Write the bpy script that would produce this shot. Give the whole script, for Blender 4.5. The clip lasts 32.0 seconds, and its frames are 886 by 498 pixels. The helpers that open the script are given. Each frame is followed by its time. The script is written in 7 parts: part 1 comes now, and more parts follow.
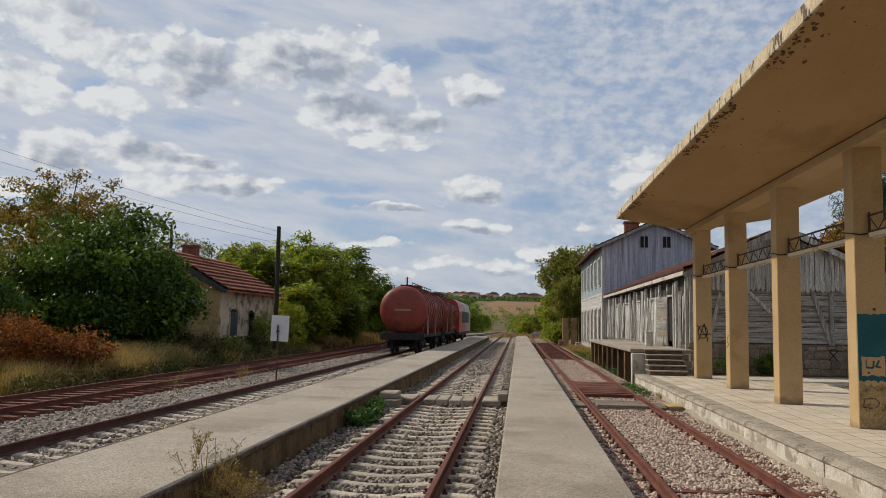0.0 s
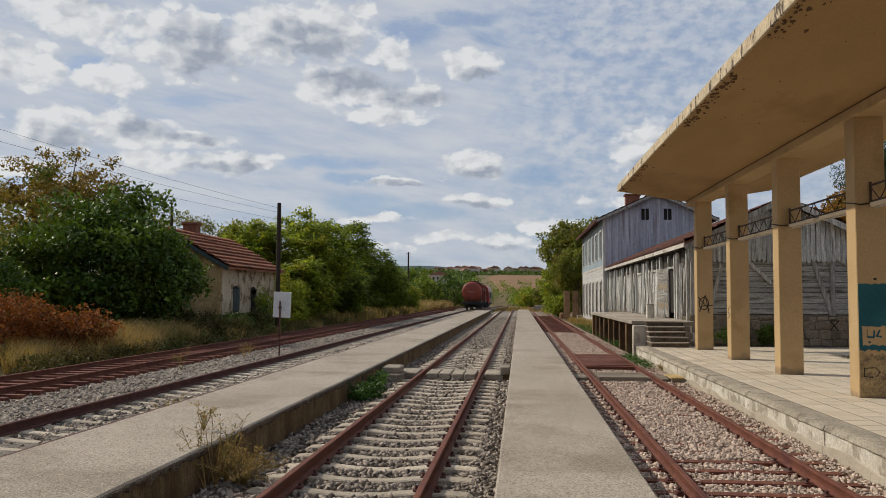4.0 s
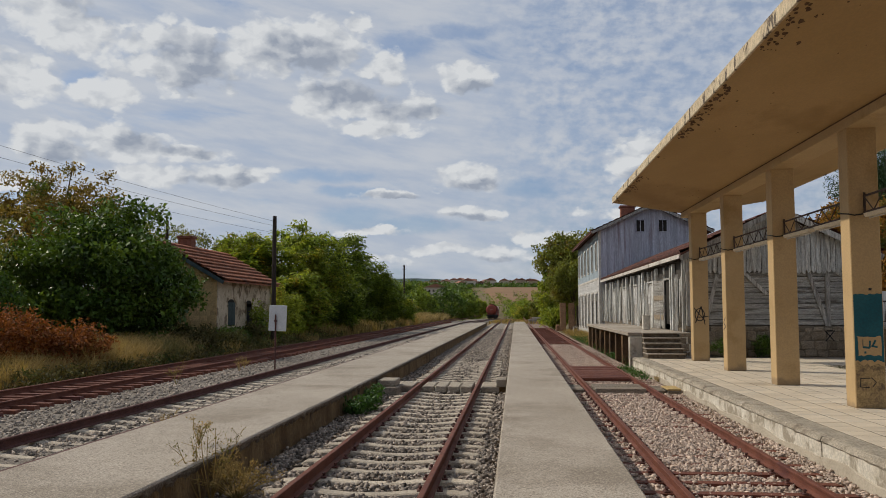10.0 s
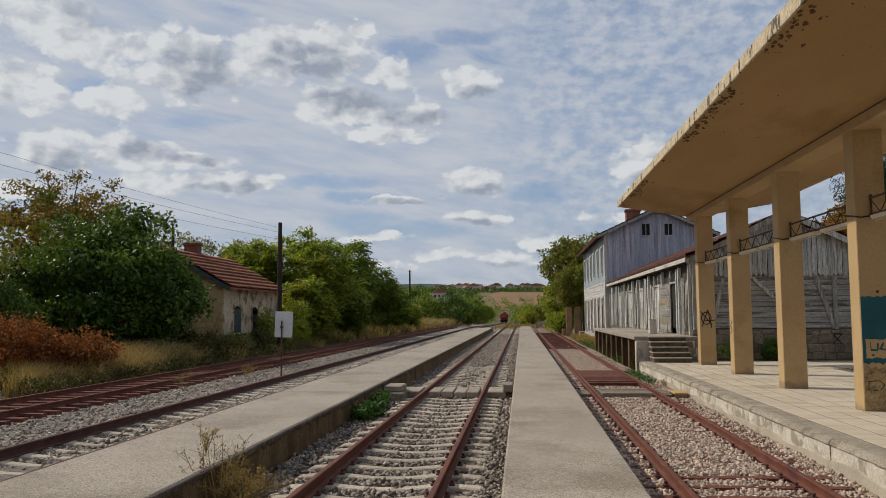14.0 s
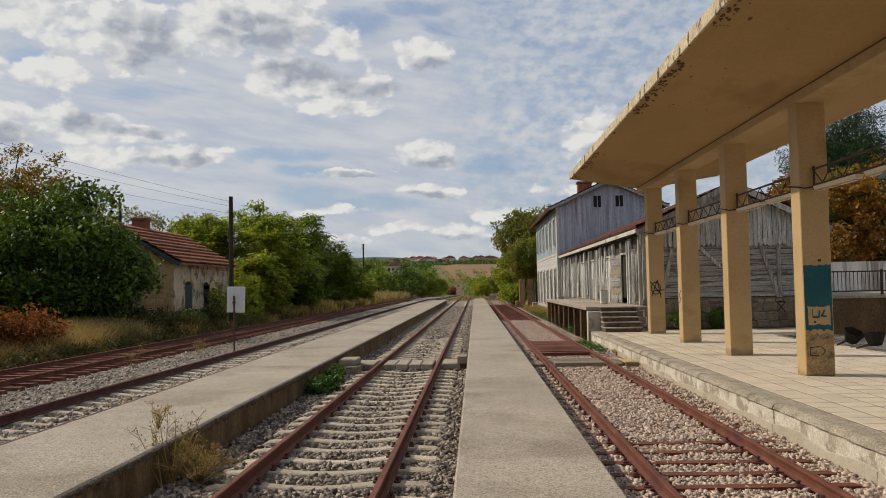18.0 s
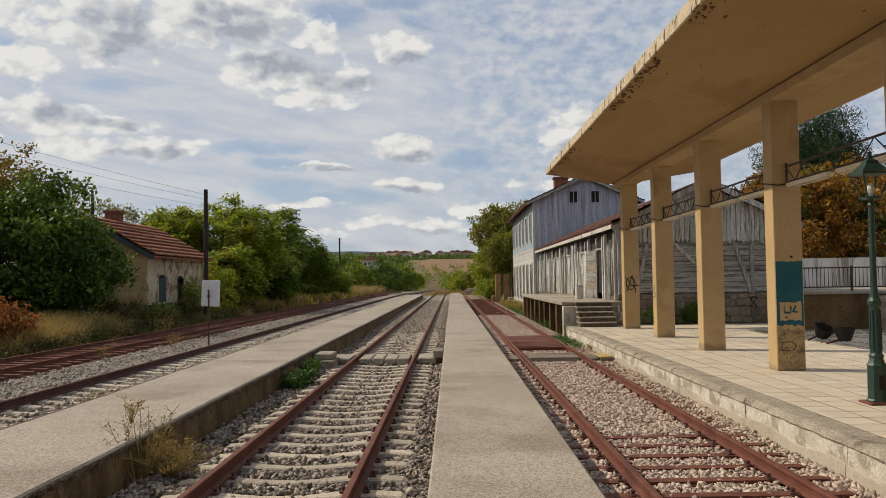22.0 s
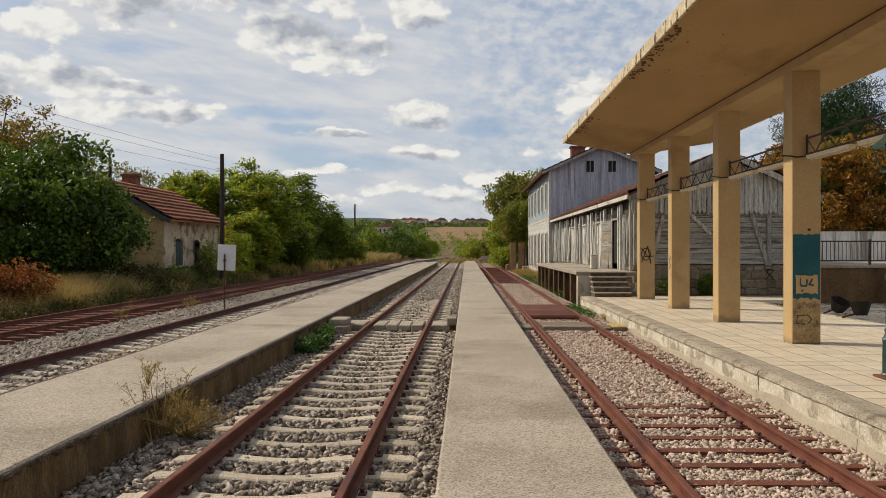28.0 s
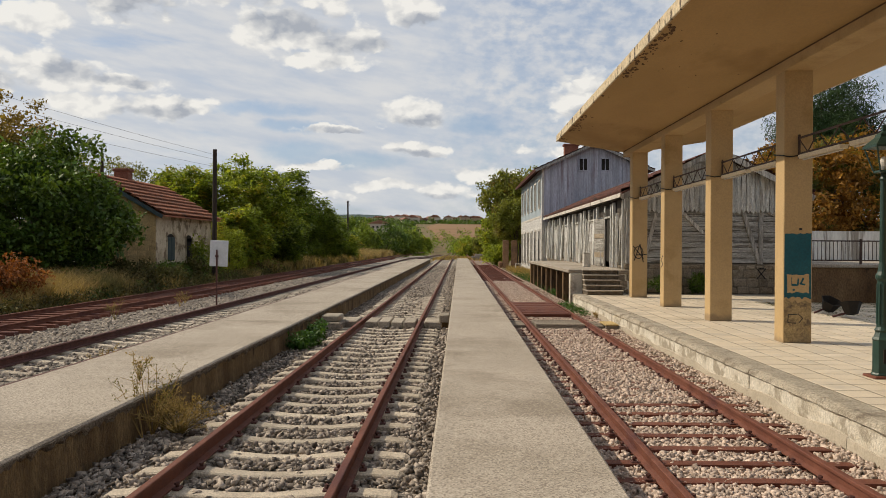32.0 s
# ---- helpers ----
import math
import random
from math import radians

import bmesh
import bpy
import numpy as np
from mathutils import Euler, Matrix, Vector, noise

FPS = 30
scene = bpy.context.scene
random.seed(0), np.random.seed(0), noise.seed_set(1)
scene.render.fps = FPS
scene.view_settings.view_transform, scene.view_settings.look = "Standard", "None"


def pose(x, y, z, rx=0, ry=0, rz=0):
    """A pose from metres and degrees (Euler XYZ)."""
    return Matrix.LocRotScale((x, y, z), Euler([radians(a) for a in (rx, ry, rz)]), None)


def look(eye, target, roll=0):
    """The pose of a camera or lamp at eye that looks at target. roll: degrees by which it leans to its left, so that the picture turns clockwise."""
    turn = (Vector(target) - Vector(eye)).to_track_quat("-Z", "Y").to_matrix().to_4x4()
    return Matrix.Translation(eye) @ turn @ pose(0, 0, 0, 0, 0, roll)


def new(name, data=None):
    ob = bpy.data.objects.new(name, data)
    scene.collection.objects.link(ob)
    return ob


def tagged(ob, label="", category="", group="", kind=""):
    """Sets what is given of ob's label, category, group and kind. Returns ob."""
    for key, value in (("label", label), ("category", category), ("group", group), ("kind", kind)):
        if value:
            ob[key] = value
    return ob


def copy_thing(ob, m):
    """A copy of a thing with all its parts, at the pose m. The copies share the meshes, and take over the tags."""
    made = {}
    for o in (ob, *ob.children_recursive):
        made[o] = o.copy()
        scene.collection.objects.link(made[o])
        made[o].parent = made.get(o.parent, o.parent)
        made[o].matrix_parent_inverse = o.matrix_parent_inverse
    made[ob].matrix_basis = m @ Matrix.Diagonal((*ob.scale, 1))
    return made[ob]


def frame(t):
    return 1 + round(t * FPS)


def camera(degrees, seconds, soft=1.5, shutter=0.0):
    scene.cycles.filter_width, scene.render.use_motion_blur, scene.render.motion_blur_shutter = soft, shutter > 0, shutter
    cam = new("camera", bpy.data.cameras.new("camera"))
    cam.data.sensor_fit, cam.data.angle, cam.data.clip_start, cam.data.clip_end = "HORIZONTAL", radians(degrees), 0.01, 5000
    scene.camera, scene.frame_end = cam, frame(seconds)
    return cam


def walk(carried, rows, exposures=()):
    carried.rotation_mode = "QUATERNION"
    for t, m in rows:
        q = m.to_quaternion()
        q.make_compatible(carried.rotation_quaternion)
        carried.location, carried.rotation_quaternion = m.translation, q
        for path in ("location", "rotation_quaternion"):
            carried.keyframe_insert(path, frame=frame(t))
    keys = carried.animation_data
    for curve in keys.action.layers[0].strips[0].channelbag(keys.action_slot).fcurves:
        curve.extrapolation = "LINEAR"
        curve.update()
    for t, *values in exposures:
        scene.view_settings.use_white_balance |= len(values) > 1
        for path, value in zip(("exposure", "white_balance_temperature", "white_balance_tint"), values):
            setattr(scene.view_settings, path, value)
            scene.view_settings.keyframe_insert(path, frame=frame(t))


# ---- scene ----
cam = camera(57.0, 32.0, soft=0.5)
PATH = [
    (0, 95.11, -0.91, 5.24),
    (0.5, 95.43, -0.66, 4.86),
    (1, 95.57, -0.71, 4.52),
    (1.5, 95.77, -0.66, 4.05),
    (2, 94.36, -0.66, 4.77),
    (2.5, 93.38, -0.33, 5.38),
    (3, 93.17, 0.04, 5.95),
    (3.5, 93.37, -0.30, 5.32),
    (5.5, 93.08, -0.24, 5.65),
    (6, 93.62, -0.51, 5.84),
    (6.5, 93.89, -0.38, 5.53),
    (7, 94.21, -0.08, 5.33),
    (7.5, 94.32, -0.33, 5.48),
    (8, 94.31, -0.12, 5.28),
    (8.5, 94.14, -0.02, 5.22),
    (9, 94.37, 0.19, 5.30),
    (9.5, 94.19, 0.25, 5.24),
    (10, 94.20, 0.03, 5.07),
    (10.5, 94.58, 0.15, 5.14),
    (11, 94.59, 0.32, 5.51),
    (11.5, 94.66, 0.70, 5.75),
    (12, 94.36, 0.73, 5.70),
    (12.5, 94.27, 0.84, 5.68),
    (13, 94.39, 0.71, 5.42),
    (13.5, 94.45, 0.77, 5.48),
    (14, 94.57, 0.41, 5.48),
    (14.5, 94.38, 0.49, 5.65),
    (16.5, 93.60, -0.07, 3.15),
    (17, 93.03, 0.62, 2.87),
    (17.5, 92.47, 1.10, 2.36),
    (18, 92.63, 1.09, 2.26),
    (18.5, 92.90, 0.84, 2.96),
    (19, 92.46, 0.03, 3.50),
    (19.5, 91.69, 0.28, 3.00),
    (20, 91.66, 0.54, 2.65),
    (20.5, 91.82, 0.60, 2.16),
    (21, 91.66, 0.13, 2.20),
    (21.5, 92.03, 0.16, 2.10),
    (22, 92.22, 0.86, 0.60),
    (22.3, 90.33, 0.05, -0.05),
    (22.5, 91.09, -0.48, 0.43),
    (23, 90.05, -1.26, 1.17),
    (23.5, 90.63, -0.96, 1.11),
    (24, 90.35, -1.05, 1.68),
    (24.5, 90.35, -0.40, 1.86),
    (26.5, 90.47, 0.16, 1.25),
    (27, 90.18, 0.30, 1.66),
    (27.5, 89.98, 0.40, 1.68),
    (28, 89.96, -0.00, 1.63),
    (28.5, 89.92, 0.13, 1.77),
    (29, 89.99, 0.34, 1.67),
    (29.5, 90.13, 0.19, 1.75),
    (30, 89.77, 0.01, 1.20),
    (30.5, 89.40, -0.29, 1.12),
    (31, 89.10, -0.60, 1.32),
    (31.5, 89.44, -0.64, 1.27),
    (32, 89.76, -0.36, 1.13),
]
EYE = (0.0, 0.0, 1.68)
walk(cam, [(t, pose(*EYE, rx, ry, rz)) for t, rx, ry, rz in PATH], exposures=[(0.0, -0.13, 6450, 10), (3.0, -0.16, 6450, 10), (5.0, -0.12, 6500, 10), (6.0, -0.13, 6500, 10), (8.0, -0.24, 6400, 10), (14.5, -0.24, 6400, 10), (17.0, -0.11, 6700, 10), (21.0, -0.08, 6800, 10), (24.0, 0.04, 6900, 10), (27.0, 0.06, 6950, 10), (32.0, 0.09, 7000, 10)])


# ---- world, sun ----
class Nodes:
    """Short hand for node trees."""

    def __init__(self, tree):
        self.tree = tree

    def add(self, kind, **props):
        node = self.tree.nodes.new(kind)
        for key, value in props.items():
            setattr(node, key, value)
        return node

    def put(self, value, socket):
        if isinstance(value, bpy.types.NodeSocket):
            self.tree.links.new(value, socket)
        elif value is not None:
            socket.default_value = value

    def math(self, op, a, b=None, c=None, clamp=False):
        node = self.add("ShaderNodeMath", operation=op, use_clamp=clamp)
        for value, socket in zip((a, b, c), node.inputs):
            self.put(value, socket)
        return node.outputs[0]

    def vec(self, op, a, b=None):
        node = self.add("ShaderNodeVectorMath", operation=op)
        self.put(a, node.inputs[0])
        self.put(b, node.inputs[1])
        return node.outputs[0]

    def noise(self, vector, scale, detail=4.0, rough=0.55, distort=0.0, dims="3D"):
        node = self.add("ShaderNodeTexNoise", noise_dimensions=dims)
        self.put(vector, node.inputs["Vector"])
        self.put(scale, node.inputs["Scale"])
        self.put(detail, node.inputs["Detail"])
        self.put(rough, node.inputs["Roughness"])
        self.put(distort, node.inputs["Distortion"])
        return node.outputs[0]

    def mix(self, fac, a, b, blend="MIX"):
        node = self.add("ShaderNodeMix", data_type="RGBA", blend_type=blend)
        self.put(fac, node.inputs[0])
        self.put(a, node.inputs[6])
        self.put(b, node.inputs[7])
        return node.outputs[2]

    def smooth(self, value, lo, hi):
        node = self.add("ShaderNodeMapRange", interpolation_type="SMOOTHSTEP")
        self.put(value, node.inputs[0])
        self.put(lo, node.inputs[1])
        self.put(hi, node.inputs[2])
        return node.outputs[0]

    def combine(self, x, y, z):
        node = self.add("ShaderNodeCombineXYZ")
        for value, socket in zip((x, y, z), node.inputs):
            self.put(value, socket)
        return node.outputs[0]


SUN_TO = Vector((-0.95, 0.31, 0.0)).normalized() * math.cos(radians(41)) + Vector((0, 0, math.sin(radians(41))))
sun = new("sun", bpy.data.lights.new("sun", "SUN"))
sun.data.energy, sun.data.angle, sun.data.color = 3.4, radians(0.6), (1.0, 0.905, 0.76)
sun.matrix_basis = look(SUN_TO * 50, (0, 0, 0))

world = bpy.data.worlds.new("sky")
scene.world = world
world.use_nodes = True
wn = Nodes(world.node_tree)
world.node_tree.nodes.clear()
sky = wn.add("ShaderNodeTexSky", sky_type="NISHITA", sun_disc=False, sun_elevation=radians(41), sun_rotation=radians(-72), altitude=100, air_density=1.0, dust_density=1.2, ozone_density=2.0)
direction = wn.add("ShaderNodeTexCoord").outputs["Generated"]
split = wn.add("ShaderNodeSeparateXYZ")
wn.put(direction, split.inputs[0])
dx, dy, dz = split.outputs
azimuth = wn.math("MULTIPLY", wn.math("ARCTAN2", dx, dy), 180 / math.pi)
elevation = wn.math("MULTIPLY", wn.math("ARCSINE", dz), 180 / math.pi)
# heaped clouds: azimuth, elevation, half width, half height, in degrees; their lit bodies, grey cores, and blue gaps in the veil
LIT = [(-32.7, 18.8, 3.53, 1.77), (-29.7, 17.3, 2.75, 1.37), (-32.9, 14.4, 2.36, 1.57), (-27.9, 14.0, 2.55, 1.18), (-23.3, 16.7, 4.32, 2.36), (-17.6, 17.8, 3.34, 1.88), (-13.9, 17.9, 3.53, 1.77),
       (-11.3, 19.5, 0.98, 0.79), (-9.3, 16.5, 1.77, 1.37), (-12.1, 14.4, 4.12, 1.49), (-8.1, 14.0, 3.14, 1.26), (-9.3, 12.6, 3.53, 0.63), (-3.6, 16.1, 2.16, 1.18), (-3.3, 9.2, 2.59, 1.02)]
LOW = [(-30.9, 10.7, 2.55, 1.33), (-26.4, 10.8, 3.73, 1.33), (-23.0, 10.5, 2.75, 0.63), (-25.0, 8.8, 3.14, 0.79), (-21.0, 9.0, 2.36, 0.79), (-18.5, 9.1, 2.36, 0.63), (-9.0, 8.0, 2.36, 0.31), (9.6, 10.0, 3.14, 1.96),
       (-1.2, 3.8, 2.16, 0.63), (1.8, 5.0, 2.75, 0.47), (-4.9, 4.2, 2.75, 0.40), (-8.8, 3.5, 1.77, 0.40), (-10.4, 5.4, 2.75, 0.35), (-33.4, 8.1, 2.36, 0.71), (7.3, 6.5, 2.36, 0.63), (-3.0, 6.7, 2.28, 0.51)]
CORE = [(-28.7, 19.5, 2.36, 1.10), (-22.2, 16.1, 1.96, 1.65), (-19.9, 14.9, 1.37, 0.71), (-14.5, 17.0, 2.94, 1.10), (-16.1, 17.9, 0.98, 0.71), (-11.3, 14.8, 2.94, 0.86), (-7.3, 13.7, 2.36, 0.55), (-2.8, 15.4, 1.57, 0.47), (-2.6, 8.6, 2.16, 0.43),
        (-30.5, 10.0, 1.96, 0.51), (-25.7, 10.9, 1.57, 0.55), (-22.5, 10.5, 1.57, 0.31), (-20.6, 8.6, 1.96, 0.31), (-18.9, 8.8, 0.98, 0.27), (-3.0, 6.4, 1.96, 0.24), (-8.2, 7.9, 2.36, 0.20), (10.4, 8.9, 1.96, 0.86), (-1.0, 3.3, 1.77, 0.27)]
GAPS = [(-13.7, 9.2, 3.4, 0.45), (-11.3, 8.1, 2.6, 0.4), (-11.0, 6.4, 2.6, 0.8), (-7.4, 5.9, 3.4, 0.6), (-8.1, 18.2, 2.2, 0.9), (1.0, 8.4, 2.0, 0.6), (-28.9, 14.3, 1.6, 0.8), (-34.0, 6.8, 1.96, 0.86), (-4.0, 19.1, 2.6, 0.5)]

flat = wn.combine(azimuth, wn.math("MULTIPLY", elevation, 1.5), 0.0)


def sway(shift, scale, amount, detail=4.0):
    return wn.math("MULTIPLY", wn.math("SUBTRACT", wn.noise(wn.vec("ADD", flat, shift), scale, detail, 0.6), 0.5), amount)


def heaps(blobs, az, el):
    """The highest of the blobs: 1 in the middle, 0 at the rim."""
    total = -3.0
    for a, e, w, h in blobs:
        u = wn.math("MULTIPLY", wn.math("SUBTRACT", az, a), 1 / w)
        v = wn.math("MULTIPLY", wn.math("SUBTRACT", el, e), 1 / h)
        r = wn.math("MULTIPLY_ADD", u, u, wn.math("MULTIPLY", v, v))
        total = wn.math("MAXIMUM", total, wn.math("SUBTRACT", 1.0, r))
    return total


az2 = wn.math("ADD", azimuth, sway((0, 0, 0), 0.35, 2.4))
el2 = wn.math("ADD", elevation, sway((40, 7, 0), 0.35, 1.3))
body = heaps(LIT + LOW, az2, el2)
# beyond the view the heaped clouds go on
far = wn.math("MAXIMUM", wn.smooth(wn.math("ABSOLUTE", wn.math("ADD", azimuth, 12)), 30, 50), wn.smooth(elevation, 21, 27))
wide = wn.math("MULTIPLY", wn.math("SUBTRACT", wn.noise(flat, 0.05, 2.0), 0.52), 5.0)
body = wn.math("MAXIMUM", body, wn.math("SUBTRACT", wide, wn.math("MULTIPLY", wn.math("SUBTRACT", 1.0, far), 9.0)))


def billow(shift):
    """Rounded heaps on a soft noise."""
    at = wn.vec("ADD", flat, shift)
    at = wn.vec("ADD", at, wn.combine(sway((2, 9, 4), 0.8, 1.2), sway((7, 2, 6), 0.8, 1.2), 0.0))
    cells = wn.add("ShaderNodeTexVoronoi", feature="SMOOTH_F1")
    wn.put(at, cells.inputs["Vector"])
    cells.inputs["Scale"].default_value = 0.62
    cells.inputs["Detail"].default_value = 2.0
    cells.inputs["Smoothness"].default_value = 0.6
    heapy = wn.math("SUBTRACT", 0.9, cells.outputs["Distance"])
    return wn.math("ADD", wn.math("MULTIPLY", wn.noise(at, 0.42, 5.0, 0.5), 0.62), wn.math("MULTIPLY", heapy, 0.42))


puff = billow((0, 0, 0))
puff_up = billow((-0.7, 0.9, 0))
density = wn.math("ADD", wn.math("MAXIMUM", body, -1.5), wn.math("MULTIPLY", wn.math("SUBTRACT", puff, 0.36), 3.4))
cover = wn.math("MULTIPLY", wn.smooth(density, -0.42, 0.46), 0.97)
core = wn.smooth(wn.math("ADD", heaps(CORE, az2, el2), sway((9, 3, 5), 0.6, 0.9, 4.0)), -1.7, 1.1)
core = wn.math("MAXIMUM", core, wn.math("MULTIPLY", wn.smooth(wide, 0.3, 1.6), far))
relief_side = wn.math("MULTIPLY", wn.math("SUBTRACT", puff_up, puff), 1.7)
shade = wn.math("ADD", wn.math("MULTIPLY", core, 0.80), wn.math("ADD", relief_side, 0.10), clamp=True)
heap = wn.mix(shade, (9.3, 9.45, 9.5, 1), (4.2, 4.7, 5.6, 1))
streak = wn.combine(wn.math("MULTIPLY", azimuth, 0.35), wn.math("ADD", wn.math("MULTIPLY", elevation, 1.4), wn.math("MULTIPLY", azimuth, 0.18)), 3.0)
veil = wn.smooth(wn.noise(streak, 0.30, 7.0, 0.60, 0.5), 0.12, 0.46)
mottle = wn.smooth(wn.noise(flat, 0.8, 5.0, 0.55), 0.30, 0.66)
right = wn.smooth(azimuth, -6.0, 5.0)
veil = wn.math("MULTIPLY", veil, wn.math("SUBTRACT", 0.92, wn.math("MULTIPLY", wn.math("MULTIPLY", right, wn.math("SUBTRACT", 1.0, mottle)), 0.5)))
gap = wn.smooth(wn.math("ADD", heaps(GAPS, wn.math("ADD", azimuth, sway((3, 1, 2), 0.3, 1.5)), wn.math("ADD", elevation, sway((5, 8, 1), 0.5, 0.8))), sway((1, 4, 7), 0.7, 2.6, 6.0)), -1.1, 1.2)
veil = wn.math("MULTIPLY", veil, wn.math("SUBTRACT", 1.0, wn.math("MULTIPLY", gap, 0.62)))
# veil thinned out of view, to cut fill light on faces towards the eye
away = wn.math("MULTIPLY", wn.smooth(wn.math("ABSOLUTE", wn.math("ADD", azimuth, 20)), 60, 110), 0.75)
veil = wn.math("MULTIPLY", veil, wn.math("SUBTRACT", 1.0, away))
veil = wn.math("MAXIMUM", veil, wn.math("MULTIPLY", wn.smooth(elevation, 3.0, 0.0), 0.6))
blue = wn.mix(0.3, wn.mix(1.0, sky.outputs[0], (0.95, 1.05, 1.15, 1), "MULTIPLY"), (3.0, 4.7, 7.9, 1))
thin = wn.mix(wn.smooth(wn.noise(streak, 0.6, 6.0), 0.3, 0.7), (5.7, 6.4, 7.6, 1), (7.4, 7.7, 8.2, 1))
color = wn.mix(cover, wn.mix(veil, blue, thin), heap)
background = wn.add("ShaderNodeBackground")
wn.put(color, background.inputs[0])
background.inputs[1].default_value = 0.085
wn.put(background.outputs[0], wn.add("ShaderNodeOutputWorld").inputs[0])


# ---- materials ----
def material(name, a, b, rough=0.85, scale=2.0, fine=40.0, fine_amount=0.25, bump=0.3, metal=0.0, stretch=(1, 1, 1), island=0.0, each=0.0,
             stain=None, stain_scale=0.7, stain_at=(0.52, 0.68), leaf=0.0, spec=0.3, speck=None, speck_size=60.0, foot=None):
    """Two colours mixed by a broad noise, broken by a fine one, with relief; stain: a third colour in patches."""
    m = bpy.data.materials.new(name)
    m.use_nodes = True
    n = Nodes(m.node_tree)
    shader = m.node_tree.nodes["Principled BSDF"]
    at = n.add("ShaderNodeTexCoord").outputs["Object"]
    chance = n.add("ShaderNodeObjectInfo").outputs["Random"]
    at = n.vec("ADD", at, n.combine(n.math("MULTIPLY", chance, 37.0), n.math("MULTIPLY", chance, 91.0), n.math("MULTIPLY", chance, 13.0)))
    at = n.vec("MULTIPLY", at, stretch)
    broad = n.smooth(n.noise(at, scale, 5.0, 0.6), 0.3, 0.7)
    color = n.mix(broad, (*a, 1), (*b, 1))
    grain = n.smooth(n.noise(at, fine, 3.0, 0.7), 0.28, 0.72)
    if stain:
        color = n.mix(n.smooth(n.noise(n.vec("ADD", at, (5, 3, 9)), stain_scale, 7.0, 0.65), *stain_at), color, (*stain, 1))
    if speck:
        cells = n.add("ShaderNodeTexVoronoi")
        n.put(at, cells.inputs["Vector"])
        cells.inputs["Scale"].default_value = speck_size
        chip = n.add("ShaderNodeSeparateColor")
        n.put(cells.outputs["Color"], chip.inputs[0])
        color = n.mix(n.math("MULTIPLY", n.smooth(chip.outputs[0], 0.66, 0.72), 0.62), color, (*speck, 1))
        color = n.mix(n.math("MULTIPLY", n.smooth(chip.outputs[1], 0.80, 0.86), 0.35), color, (*[min(0.8, 1.45 * v) for v in b], 1))
    if foot:
        low, tint = foot
        axes = n.add("ShaderNodeSeparateXYZ")
        n.put(n.add("ShaderNodeTexCoord").outputs["Object"], axes.inputs[0])
        ragged = n.math("ADD", axes.outputs[2], n.math("MULTIPLY", n.math("SUBTRACT", n.noise(at, 3.0, 5.0), 0.5), 3.0 * low))
        color = n.mix(n.smooth(ragged, low, 0.2 * low), color, (*tint, 1))
    value = n.math("ADD", 1.0 - fine_amount, n.math("MULTIPLY", grain, 2 * fine_amount))
    if island:
        value = n.math("MULTIPLY", value, n.math("ADD", 1.0 - island, n.math("MULTIPLY", n.add("ShaderNodeNewGeometry").outputs["Random Per Island"], 2 * island)))
    if each:
        value = n.math("MULTIPLY", value, n.math("ADD", 1.0 - each, n.math("MULTIPLY", chance, 2 * each)))
    color = n.mix(1.0, color, n.combine(value, value, value), "MULTIPLY")
    n.put(color, shader.inputs["Base Color"])
    n.put(n.math("ADD", rough - 0.1, n.math("MULTIPLY", grain, 0.2)), shader.inputs["Roughness"])
    shader.inputs["Metallic"].default_value = metal
    shader.inputs["Specular IOR Level"].default_value = spec
    if bump:
        relief = n.add("ShaderNodeBump")
        relief.inputs["Strength"].default_value = bump
        relief.inputs["Distance"].default_value = 0.02
        n.put(grain, relief.inputs["Height"])
        n.put(relief.outputs[0], shader.inputs["Normal"])
    if leaf:
        glow = n.add("ShaderNodeBsdfTranslucent")
        n.put(n.mix(1.0, color, (1.25, 1.2, 0.5, 1), "MULTIPLY"), glow.inputs[0])
        both = n.add("ShaderNodeMixShader")
        both.inputs[0].default_value = leaf
        n.put(shader.outputs[0], both.inputs[1])
        n.put(glow.outputs[0], both.inputs[2])
        n.put(both.outputs[0], m.node_tree.nodes["Material Output"].inputs[0])
    return m


CONCRETE = material("platform concrete", (0.335, 0.288, 0.228), (0.41, 0.354, 0.286), 0.92, 0.55, 60, 0.24, 0.06, stain=(0.255, 0.213, 0.162), stain_scale=0.45, stain_at=(0.46, 0.66), speck=(0.15, 0.12, 0.092), speck_size=70)
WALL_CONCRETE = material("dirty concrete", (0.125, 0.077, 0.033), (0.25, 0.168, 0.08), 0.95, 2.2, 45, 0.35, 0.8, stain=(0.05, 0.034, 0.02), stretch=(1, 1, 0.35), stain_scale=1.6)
PLASTER_EDGE = material("whitewashed plaster", (0.70, 0.65, 0.55), (0.52, 0.46, 0.36), 0.9, 2.2, 30, 0.2, 0.5, stain=(0.36, 0.31, 0.235), stain_scale=1.6, stain_at=(0.50, 0.58))
TILE = material("floor tile", (0.58, 0.495, 0.375), (0.65, 0.56, 0.43), 0.6, 1.2, 50, 0.12, 0.1, each=0.07, stain=(0.50, 0.44, 0.35), stain_scale=0.9)
JOINT = material("tile joint", (0.08, 0.062, 0.045), (0.13, 0.10, 0.07), 0.95, 3, 50, 0.2, 0.2)
OCHRE = material("ochre paint", (0.45, 0.308, 0.150), (0.505, 0.352, 0.178), 0.75, 0.7, 30, 0.10, 0.12, stain=(0.385, 0.255, 0.112), stain_scale=0.8, foot=(0.16, (0.32, 0.225, 0.125)))
